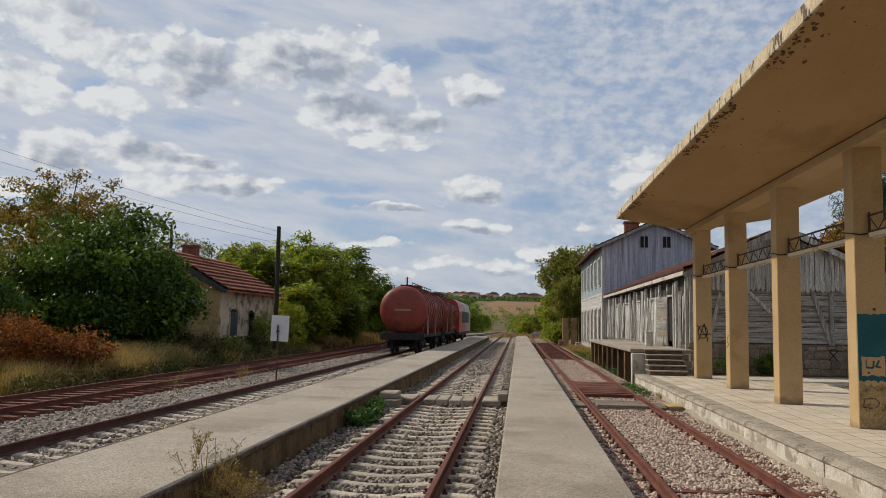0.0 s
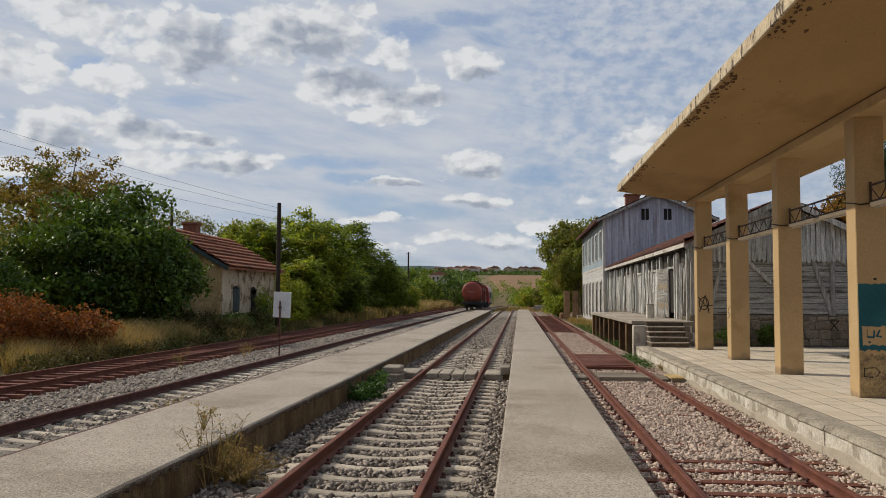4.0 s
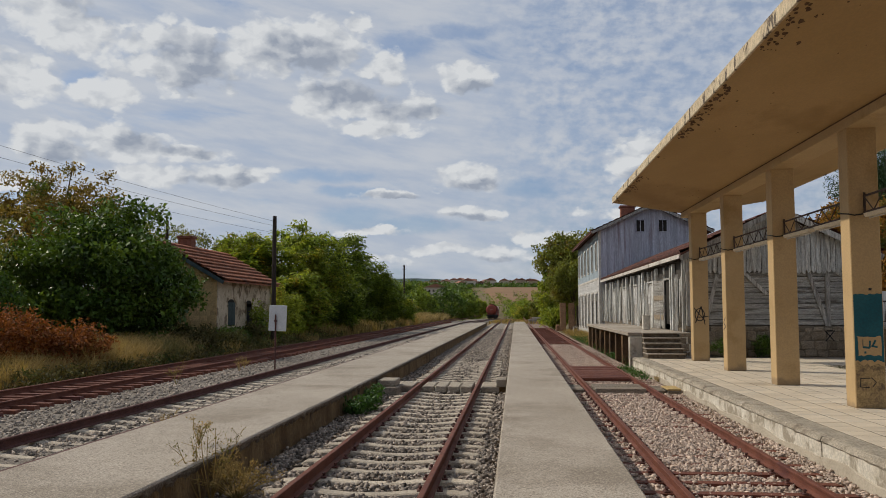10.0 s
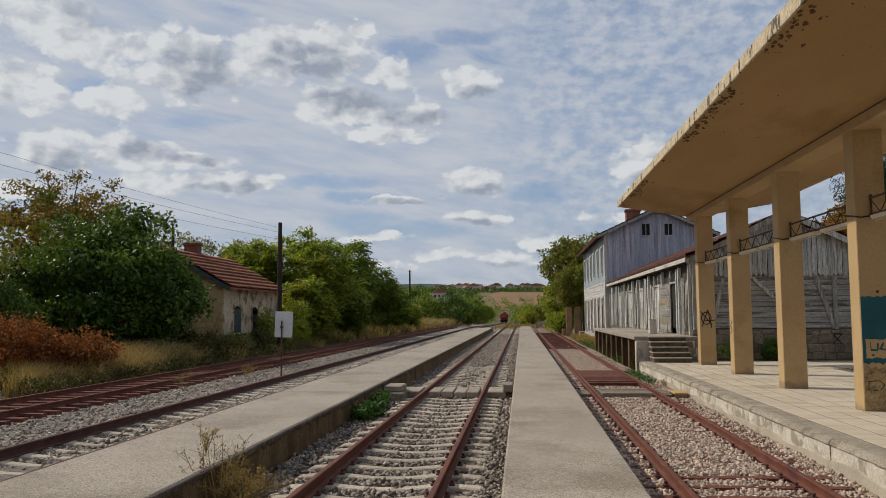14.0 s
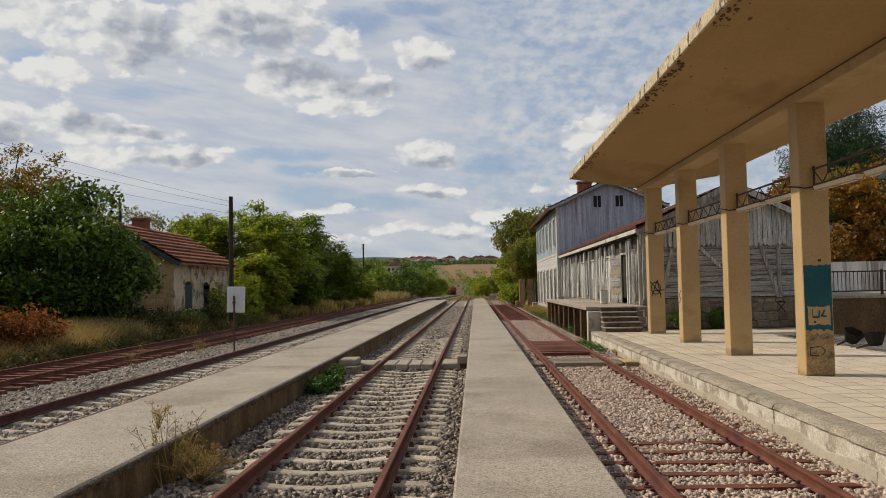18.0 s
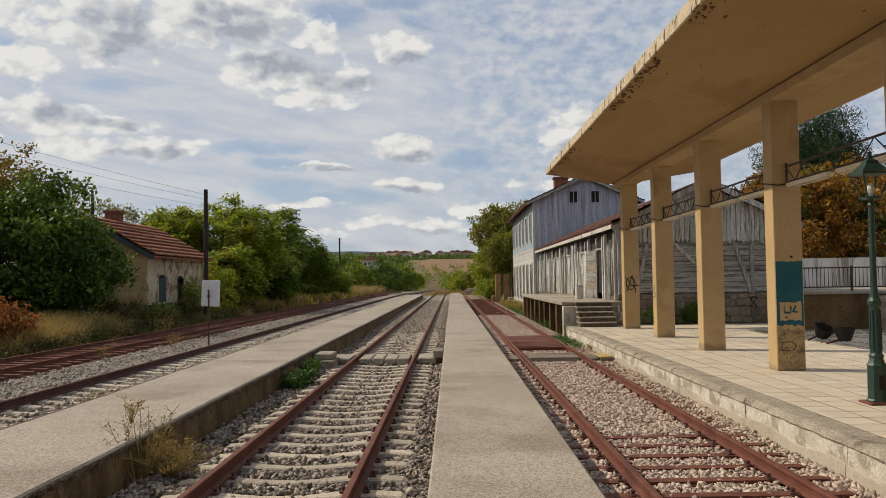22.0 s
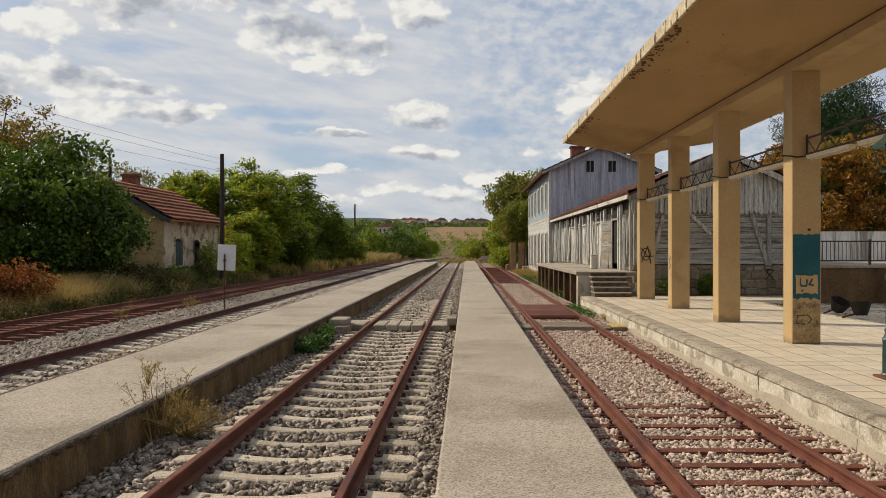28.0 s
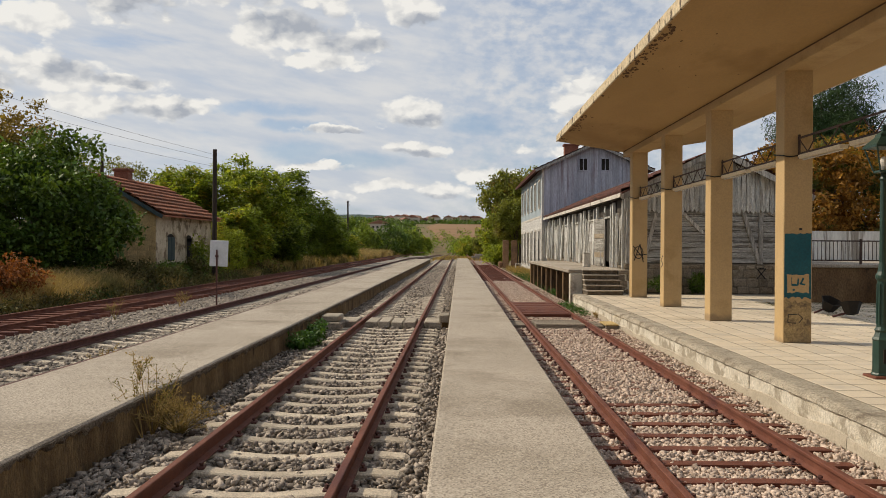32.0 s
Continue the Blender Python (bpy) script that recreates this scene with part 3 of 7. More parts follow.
def tree(name, at, radius, height, base, label, mat, clumps, count, size, seed, category="tree", spread=0.55, trunk=0.16, group="", hollow=0.55, lump=0.35, limbs=7, narrow=0.5, droop=0.3, feathery=0.0):
    """A trunk with limbs that reach into the crown, and a crown of clumped leaves."""
    ob = thing(name, at, label, category, group)
    rng = random.Random(seed)
    points = crown_points(radius, height - base, base, clumps, seed, hollow, lump)
    bm = bmesh.new()
    top = Vector((rng.uniform(-0.2, 0.2), rng.uniform(-0.2, 0.2), base + (height - base) * 0.55))
    last = Vector((0, 0, -0.2))
    for i in range(1, 6):
        f = i / 5
        nxt = Vector((top.x * f + rng.uniform(-0.08, 0.08) * radius * 0.3, top.y * f + rng.uniform(-0.08, 0.08) * radius * 0.3, top.z * f))
        rod(last, nxt, trunk * (1.1 - f * 0.75), trunk * (1.1 - (f + 0.2) * 0.75), 8, bm)
        last = nxt
    part("trunk", bm, BARK, ob)
    for i in range(limbs):
        tip = Vector(points[rng.randrange(len(points))])
        start = Vector((0, 0, base * 0.6 + (top.z - base * 0.6) * rng.uniform(0.1, 0.9)))
        mid = (start + tip) / 2 + Vector((0, 0, 0.12 * radius))
        bm = rod(start, mid, trunk * 0.42, trunk * 0.26, 6)
        rod(mid, tip, trunk * 0.26, trunk * 0.08, 6, bm)
        part("limb", bm, BARK, ob)
    if feathery:
        link("crown", fronds("crown", points, count, feathery, mat, seed), ob)
        link("crown", leaves("crown", points, spread, 30, size, mat, seed, droop, narrow), ob)
    else:
        link("crown", leaves("crown", points, spread, count, size, mat, seed, droop, narrow), ob)
    return ob


def grass(name, at, height, mat, seed, blades=5, width=0.012, lean=0.35):
    """Tufts of tapered blades at the places given."""
    rng = np.random.default_rng(seed)
    at = np.repeat(np.asarray(at, dtype=float), blades, 0)
    n = len(at)
    at[:, :2] += rng.normal(0, 0.05, (n, 2))
    tall = (height * rng.uniform(0.4, 1.2, n))[:, None]
    turn = rng.uniform(0, 2 * np.pi, n)
    out = np.stack([np.cos(turn), np.sin(turn), 0 * turn], 1)
    side = np.stack([-np.sin(turn + 0.6), np.cos(turn + 0.6), 0 * turn], 1) * width
    mid = at + out * tall * lean * 0.35 + [0, 0, 0.6] * tall
    tip = at + out * tall * lean + [0, 0, 1.0] * tall
    verts = np.stack([at - side, at + side, mid + side * 0.7, mid - side * 0.7, tip], 1).reshape(-1, 3)
    k = (np.arange(n) * 5)[:, None]
    tris = np.concatenate([k + [0, 1, 2], k + [0, 2, 3], k + [3, 2, 4]], 1).reshape(-1, 3)
    return fast_mesh(name, verts, tris, mat)


def scatter(x0, x1, y0, y1, n, z, seed, near=False):
    """Places on the ground; near: crowded towards the low y, as far ones hide each other."""
    rng = np.random.default_rng(seed)
    y = y0 * (y1 / y0) ** rng.uniform(0, 1, n) if near else rng.uniform(y0, y1, n)
    return np.stack([rng.uniform(x0, x1, n), y, z + 0 * y], 1)


# ---- ground and distance ----
RAIL_Z, BED_Z = -0.25, -0.46
RISE = [(-400, -0.55), (120, -0.55), (300, -2.1), (430, -2.9), (520, 7.0), (790, 22.2), (1000, 29.0), (1400, 30.0), (4900, 30.0)]


def land(x, y):
    """The height of the ground."""
    d = math.hypot(x * 0.25, y) if y > 0 else y
    z = RISE[-1][1]
    for (a, za), (b, zb) in zip(RISE, RISE[1:]):
        if d < b:
            z = za + (zb - za) * max(0.0, (d - a) / (b - a))
            break
    if x < -13.4:
        z += 0.25 * min(1.0, (-13.4 - x) / 1.5)
    if d > 430:
        z += 1.6 * noise.noise(Vector((x / 90, y / 120, 0))) * min(1, (d - 430) / 200)
    return z


def build_ground():
    xs = [-4500, -2500, -1400, -800, -450, -280, -180, -120, -80, -55, -40, -30, -24, -20, -17, -15, -13.4, -10, -5, 0, 5, 10, 14, 18, 24, 32, 45, 65, 95, 140, 200, 300, 480, 800, 1400, 2500, 4500]
    ys = [-400, -120, -40, -10, 0, 8, 16, 24, 32, 40, 50, 60, 75, 90, 110, 130, 160, 200, 230, 260, 300, 350, 400, 430, 470, 520, 560, 610, 660, 720, 790, 850, 900, 1000, 1200, 1600, 2400, 4900]
    bm = bmesh.new()
    grid = [[bm.verts.new((x, y, land(x, y))) for x in xs] for y in ys]
    for a, b in zip(grid, grid[1:]):
        for i in range(len(xs) - 1):
            bm.faces.new((a[i], a[i + 1], b[i + 1], b[i]))
    tagged(shade_smooth(part("ground", bm, EARTH)), "dry grassy ground rising to far hills", "ground", kind="structure")
    bm = bmesh.new()
    rows = []
    for j in range(15):
        f = j / 14
        y = 490 + 295 * f
        left = -26 - 10 * f + 3 * math.sin(f * 7)
        rows.append([bm.verts.new((left + (130 - left) * i / 12, y, land(left + (130 - left) * i / 12, y) + 1.2 - (3.0 if j == 0 or i == 0 else 0))) for i in range(13)])
    for a, b in zip(rows, rows[1:]):
        for i in range(12):
            bm.faces.new((a[i], a[i + 1], b[i + 1], b[i]))
    tagged(shade_smooth(part("field", bm, FIELD)), "bare brown ploughed field on the hillside", "field", kind="structure")
    bm = bmesh.new()
    top, foot = [], []
    for i in range(121):
        x = -2400 + 40 * i
        h = 104 + 18 * noise.noise(Vector((x / 520, 3.3, 0))) + 6 * noise.noise(Vector((x / 90, 1.0, 0))) + 30 * math.exp(-((x + 420) / 330) ** 2)
        top.append(bm.verts.new((x, 3600, h)))
        foot.append(bm.verts.new((x, 3000, 20)))
    for i in range(120):
        bm.faces.new((foot[i], foot[i + 1], top[i + 1], top[i]))
    tagged(part("backdrop", bm, HILL), "far blue wooded hills", "hills", kind="structure")


build_ground()


# ---- tracks ----
def rail_outline(head=0.036, foot=0.07, tall=0.16):
    return [(-foot, 0), (foot, 0), (foot, 0.012), (0.010, 0.03), (0.010, tall - 0.045), (head, tall - 0.032), (head, tall - 0.006), (head - 0.008, tall), (-head + 0.008, tall),
            (-head, tall - 0.006), (-head, tall - 0.032), (-0.010, tall - 0.045), (-0.010, 0.03), (-foot, 0.012)]


BEND_AT, BEND_R = 330.0, 700.0


def along(s, side=0.0):
    """A point and heading on the train's track, s metres ahead of the eye: straight, then bending to the left."""
    if s < BEND_AT:
        return -6.9 + side, s, 0.0
    a = (s - BEND_AT) / BEND_R
    cx = -6.9 - BEND_R
    return cx + (BEND_R + side) * math.cos(a), BEND_AT + (BEND_R + side) * math.sin(a), math.degrees(a)


def drop(s):
    return -0.0085 * max(0.0, s - 120)


def rail_on_bend(side):
    """A rail that follows the bending track and its fall."""
    outline, bm, last = rail_outline(), bmesh.new(), None
    for s in [-4, 40, 80, 120, 160, 200, 240, 285, 330] + [330 + 12 * i for i in range(1, 26)]:
        x, y, a = along(s, side)
        c, w = math.cos(radians(a)), math.sin(radians(a))
        ring = [bm.verts.new((x + u * c, y + u * w, RAIL_Z - 0.16 + v + drop(s))) for u, v in outline]
        if last:
            for i in range(len(ring)):
                j = (i + 1) % len(ring)
                bm.faces.new((last[i], ring[i], ring[j], last[j]))
        last = ring
    return bm


def sleeper_mesh():
    """A concrete sleeper, dished in the middle, its seats proud."""
    bm, last = bmesh.new(), None
    for x, z, w in [(-1.25, -0.05, 0.10), (-1.2, -0.02, 0.11), (-0.9, 0.0, 0.115), (-0.62, 0.0, 0.11), (-0.42, -0.02, 0.10), (-0.2, -0.036, 0.09), (0.0, -0.04, 0.09), (0.2, -0.036, 0.09), (0.42, -0.02, 0.10), (0.62, 0.0, 0.11), (0.9, 0.0, 0.115), (1.2, -0.02, 0.11), (1.25, -0.05, 0.10)]:
        ring = [bm.verts.new((x, y, h)) for y, h in ((-w - 0.02, -0.16), (w + 0.02, -0.16), (w, z - 0.015), (w - 0.02, z), (-w + 0.02, z), (-w, z - 0.015))]
        if last:
            for i in range(6):
                j = (i + 1) % 6
                bm.faces.new((last[i], last[j], ring[j], ring[i]))
        else:
            bm.faces.new(ring)
        last = ring
    bm.faces.new(last[::-1])
    bmesh.ops.recalc_face_normals(bm, faces=bm.faces)
    mesh = bpy.data.meshes.new("sleeper")
    bm.to_mesh(mesh)
    bm.free()
    mesh.materials.append(SLEEPER)
    return mesh


def steel_sleeper_mesh():
    """A pressed steel trough, its ends bent down."""
    bm = prism([(-1.31, -0.14), (-1.29, -0.03), (-1.2, 0.006), (1.2, 0.006), (1.29, -0.03), (1.31, -0.14)], -0.075, 0.075)
    prism([(-1.32, -0.14), (-1.24, -0.03), (1.24, -0.03), (1.32, -0.14)], -0.125, 0.125, bm)
    mesh = bpy.data.meshes.new("steel_sleeper")
    bm.to_mesh(mesh)
    bm.free()
    mesh.materials.append(RUST)
    return mesh


def clip_mesh():
    bm = box(-0.035, 0.035, -0.05, 0.05, 0.0, 0.025, bevel=0.008)
    rod((0, 0, 0.02), (0, 0, 0.065), 0.016, 0.014, 6, bm)
    rod((0, -0.01, 0.045), (0, -0.01, 0.062), 0.024, 0.022, 6, bm)
    mesh = bpy.data.meshes.new("rail_clip")
    bm.to_mesh(mesh)
    bm.free()
    mesh.materials.append(RUST_DARK)
    return mesh


def build_track(name, x, y0, y1, label, mesh, gap, top, clips_to, mat, bend=False, reach=250, tall=0.16, foot=0.07):
    """Two rails on cross sleepers; x: the centre line."""
    ob = thing(name, (0, 0, 0), label, "railway track", kind="structure")
    for side in (-0.7525, 0.7525):
        if bend:
            part("rail", rail_on_bend(side), mat, ob)
        else:
            part("rail", prism([(x + side + u, RAIL_Z - tall + v) for u, v in rail_outline(0.034, foot, tall)], -4, reach), mat, ob)
    rng = random.Random(name)
    y, clip = y0, clip_mesh()
    while y < y1:
        link("sleeper", mesh, ob, at=pose(x + rng.uniform(-0.02, 0.02), y, top + rng.uniform(-0.008, 0.004), 0, rng.uniform(-0.5, 0.5), rng.uniform(-0.6, 0.6)))
        if y < clips_to:
            for side in (-0.7525, 0.7525):
                for off in (-0.115, 0.115):
                    link("rail_clip", clip, ob, at=pose(x + side + off, y, top + 0.0, 0, 0, rng.uniform(-6, 6)))
        y += gap
    return ob


LOOP_SLEEPER = prism([(-1.33, -0.15), (-1.30, 0.0), (1.30, 0.0), (1.33, -0.15)], -0.10, 0.10)
LOOP_MESH = bpy.data.meshes.new("loop_sleeper")
LOOP_SLEEPER.to_mesh(LOOP_MESH)
LOOP_SLEEPER.free()
LOOP_MESH.materials.append(RUST)
CONCRETE_SLEEPER, STEEL_SLEEPER = sleeper_mesh(), steel_sleeper_mesh()
MID_X, SIDE_X, MAIN_X, LOOP_X = -1.745, 2.55, -6.9, -11.45
build_track("track_middle", MID_X, 1.04, 108, "rusty rails on pale concrete sleepers in grey ballast", CONCRETE_SLEEPER, 0.65, RAIL_Z - 0.16, 17, RUST)
build_track("track_platform", SIDE_X, 2.02, 88, "old rusty rails on rusty steel sleepers in pale ballast", STEEL_SLEEPER, 0.58, RAIL_Z - 0.135, 24, RUST, tall=0.13, foot=0.058)
build_track("track_main", MAIN_X, 6.0, 110, "dark rails on concrete sleepers that bend away far off", CONCRETE_SLEEPER, 0.6, RAIL_Z - 0.16, 0, RUST_DARK, bend=True)
build_track("track_loop", LOOP_X, 8.0, 130, "rusty rails on rusty steel sleepers beside dry grass", LOOP_MESH, 0.62, RAIL_Z - 0.12, 0, RUST)


def bed(name, x0, x1, y0, y1, z, mat, label, cover=0.0):
    bm, nx, ny = bmesh.new(), 12, 60
    rows = []
    for j in range(ny + 1):
        y = y0 + (y1 - y0) * (j / ny) ** 2
        rows.append([bm.verts.new((x0 + (x1 - x0) * i / nx, y, z - (0.0085 * max(0, y - 120)) + cover * min(1, max(0, (y - 26) / 25)) + 0.012 * noise.noise(Vector((i * 0.9, y * 0.7, x0))))) for i in range(nx + 1)])
    for a, b in zip(rows, rows[1:]):
        for i in range(nx):
            bm.faces.new((a[i], a[i + 1], b[i + 1], b[i]))
    tagged(part(name, bm, mat), label, "ballast", kind="structure")


bed("ballast_bed_middle", -3.52, -0.2, -4, 240, BED_Z - 0.02, BED_GREY, "bed of grey crushed stone under the rails", 0.045)
bed("ballast_bed_platform", 1.15, 4.06, -4, 12.0, BED_Z + 0.035, BED_PALE, "bed of pale crushed stone under the rails")
bed("ballast_bed_platform", 1.15, 4.06, 11.0, 120, BED_Z + 0.052, BED_PALE, "bed of pale crushed stone under the rails", -0.05)
bed("ballast_bed_left", -13.3, -5.3, -4, 300, BED_Z, BED_GREY, "bed of grey crushed stone under two tracks")


def clear_of(points, centre, top_gap):
    """Leaves out stones that would lie on rails."""
    d = np.abs(np.abs(points[:, 0] - centre) - 0.7525)
    return points[d > top_gap]


def lay_stones(name, label, x0, x1, y0, y1, n, z, size, mat, centres, seed, near=True, ties=None, ends=None):
    """Scatters stones between the rails; ties: first sleeper and spacing, where most stones are left off the sleepers."""
    p = scatter(x0, x1, y0, y1, n, z, seed, near)
    if ties:
        first, gap, half, keep = ties
        off = np.abs((p[:, 1] - first + gap / 2) % gap - gap / 2)
        luck = np.random.default_rng(seed + 5).uniform(0, 1, len(p))
        p = p[(off > half) | (np.abs(p[:, 0] - centres[0]) > 1.32) | (luck < keep)]
    if ends:
        first, gap, half, keep = ends
        off = np.abs((p[:, 1] - first + gap / 2) % gap - gap / 2)
        luck = np.random.default_rng(seed + 6).uniform(0, 1, len(p))
        p = p[(off > half) | (np.abs(np.abs(p[:, 0] - centres[0]) - 1.05) > 0.28) | (luck < keep)]
    for c in centres:
        p = clear_of(p, c, 0.075)
    p[:, 2] += np.random.default_rng(seed + 1).uniform(-0.012, 0.022, len(p))
    tagged(new(name, stones(name, p, size, mat, seed)), label, "ballast", kind="stuff")


lay_stones("ballast_stones", "loose grey crushed ballast stones", -3.48, -0.22, 3.0, 38, 36000, BED_Z - 0.006, 0.030, STONE_GREY, [MID_X], 11, ties=(1.04, 0.65, 0.135, 0.05))
lay_stones("ballast_stones", "loose grey ballast stones far along the track", -3.48, -0.22, 34, 85, 12000, BED_Z + 0.02, 0.036, STONE_GREY, [MID_X], 16)
lay_stones("ballast_stones", "loose pale brown ballast stones", 1.2, 3.99, 3.5, 11.4, 36000, BED_Z + 0.042, 0.0225, STONE_PALE, [SIDE_X], 14, ties=(2.02, 0.58, 0.085, 0.34))
lay_stones("ballast_stones", "loose pale brown ballast stones covering the sleepers", 1.2, 3.99, 10.9, 48, 56000, BED_Z + 0.060, 0.0225, STONE_PALE, [SIDE_X], 12, ends=(2.02, 0.58, 0.115, 0.04))
lay_stones("ballast_stones", "loose pale stones between the far rusty sleepers", 1.2, 3.99, 44, 90, 7000, BED_Z + 0.015, 0.03, STONE_PALE, [SIDE_X], 17, ties=(2.02, 0.58, 0.12, 0.1))
lay_stones("ballast_stones", "loose grey ballast stones between two tracks", -13.2, -5.4, 11, 70, 30000, BED_Z - 0.012, 0.033, STONE_GREY, [LOOP_X, MAIN_X], 13, ends=(0, 1, 2, 0.12))


# ---- platforms ----
def platform(name, x0, x1, y0, y1, label, mat_top, mat_wall, thick=0.045, worn=1.0):
    """A low platform: a wall core with a slab that juts a little, in lengths with open joints."""
    ob = thing(name, (0, 0, 0), label, "platform", kind="structure")
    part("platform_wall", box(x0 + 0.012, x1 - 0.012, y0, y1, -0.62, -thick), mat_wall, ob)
    rng = random.Random(name)
    y = y0
    while y < y1 - 0.01:
        end = min(y + 24.0, y1)
        bm = bmesh.new()
        n, rows = 150 if y < 20 else 40, []
        for j in range(n + 1):
            yy = y + 0.001 + (end - y - 0.002) * j / n
            jit = [worn * 0.010 * (noise.noise(Vector((yy * 0.8, x, 4))) + noise.noise(Vector((yy * 4.0, x, 9)))) for x in (x0, x1)]
            ring = [(x0 + jit[0], -thick), (x0 + jit[0], -0.018), (x0 + jit[0] + 0.022, 0.0), (x1 - jit[1] - 0.022, 0.0), (x1 - jit[1], -0.018), (x1 - jit[1], -thick)]
            rows.append([bm.verts.new((a, yy, b)) for a, b in ring])
        for p, q in zip(rows, rows[1:]):
            for i in range(6):
                bm.faces.new((p[i], p[(i + 1) % 6], q[(i + 1) % 6], q[i]))
        bm.faces.new(rows[0])
        bm.faces.new(rows[-1][::-1])
        bmesh.ops.recalc_face_normals(bm, faces=bm.faces)
        part("platform_slab", bm, mat_top, ob)
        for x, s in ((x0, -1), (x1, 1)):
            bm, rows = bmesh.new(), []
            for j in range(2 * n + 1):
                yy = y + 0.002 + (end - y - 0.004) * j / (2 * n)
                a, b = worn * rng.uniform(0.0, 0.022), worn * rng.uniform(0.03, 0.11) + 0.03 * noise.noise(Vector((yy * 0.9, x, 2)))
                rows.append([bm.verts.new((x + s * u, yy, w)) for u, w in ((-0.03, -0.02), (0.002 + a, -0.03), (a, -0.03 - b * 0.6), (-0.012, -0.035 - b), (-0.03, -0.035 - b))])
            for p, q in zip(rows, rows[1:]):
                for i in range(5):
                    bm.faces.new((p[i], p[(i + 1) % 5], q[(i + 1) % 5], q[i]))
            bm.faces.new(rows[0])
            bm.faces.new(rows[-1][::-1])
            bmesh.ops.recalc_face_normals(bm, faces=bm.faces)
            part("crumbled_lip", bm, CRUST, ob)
        y = end
    return ob


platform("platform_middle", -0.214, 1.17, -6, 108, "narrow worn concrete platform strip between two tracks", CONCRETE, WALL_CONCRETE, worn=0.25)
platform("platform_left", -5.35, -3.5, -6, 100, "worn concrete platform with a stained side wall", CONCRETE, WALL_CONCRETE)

STATION_END = 29.0


def station_platform():
    ob = thing("platform_station", (0, 0, 0), "tiled station platform with a flaking whitewashed edge", "platform", kind="structure")
    part("platform_core", box(4.10, 17.0, -6, STATION_END, -0.62, -0.0015), JOINT, ob)
    part("platform_core", box(6.3, 17.0, STATION_END, 36.0, -0.62, -0.03), CONCRETE, ob)
    rng = random.Random(5)
    y = -6.0

    def band(name, y, end, n, mat, section):
        bm, rows = bmesh.new(), []
        for j in range(n + 1):
            yy = y + (end - y) * j / n
            rows.append([bm.verts.new((a, yy, b)) for a, b in section(yy)])
        m = len(rows[0])
        for p, q in zip(rows, rows[1:]):
            for i in range(m):
                bm.faces.new((p[i], p[(i + 1) % m], q[(i + 1) % m], q[i]))
        bm.faces.new(rows[0])
        bm.faces.new(rows[-1][::-1])
        bmesh.ops.recalc_face_normals(bm, faces=bm.faces)
        part(name, bm, mat, ob)

    def wob(y, f, k, size):
        return size * noise.noise(Vector((y * f, k, 0.3)))

    while y < STATION_END - 0.1:
        end = min(y + 2.9, STATION_END)
        a, b = y + 0.006, end - 0.006
        step = rng.uniform(-0.006, 0.006)
        band("coping", a, b, 36, COPING, lambda v: [(4.40, -0.10), (4.40, 0.001), (4.11 + wob(v, 5, 1, 0.014), 0.003 + wob(v, 7, 2, 0.004)), (4.045 + step + wob(v, 9, 3, 0.016), -0.022 + wob(v, 6, 4, 0.01)), (4.015 + step + wob(v, 7, 5, 0.016), -0.07), (4.035 + step, -0.095 + wob(v, 4, 6, 0.03))])
        band("platform_edge", a, b, 12, PLASTER_EDGE, lambda v: [(4.35, -0.08), (4.038 + step, -0.08), (4.034 + step + wob(v, 2, 7, 0.01), -0.25), (4.042, -0.6), (4.35, -0.6)])
        band("cement_skirt", a, b, 30, SKIRT, lambda v: [(4.08, -0.27 + wob(v, 0.8, 8, 0.09)), (4.016 + wob(v, 1.1, 10, 0.012), -0.285 + wob(v, 0.8, 8, 0.09) + wob(v, 6, 9, 0.012)), (3.99 + wob(v, 1.1, 10, 0.012), -0.6), (4.08, -0.6)])
        y = end
    return ob


STATION = station_platform()


# ---- canopy ----
CANOPY_END, COL_X0, COL_X1 = 28.7, 5.72, 6.22
COLUMNS = [27.1 - 4.2 * k for k in range(8)]


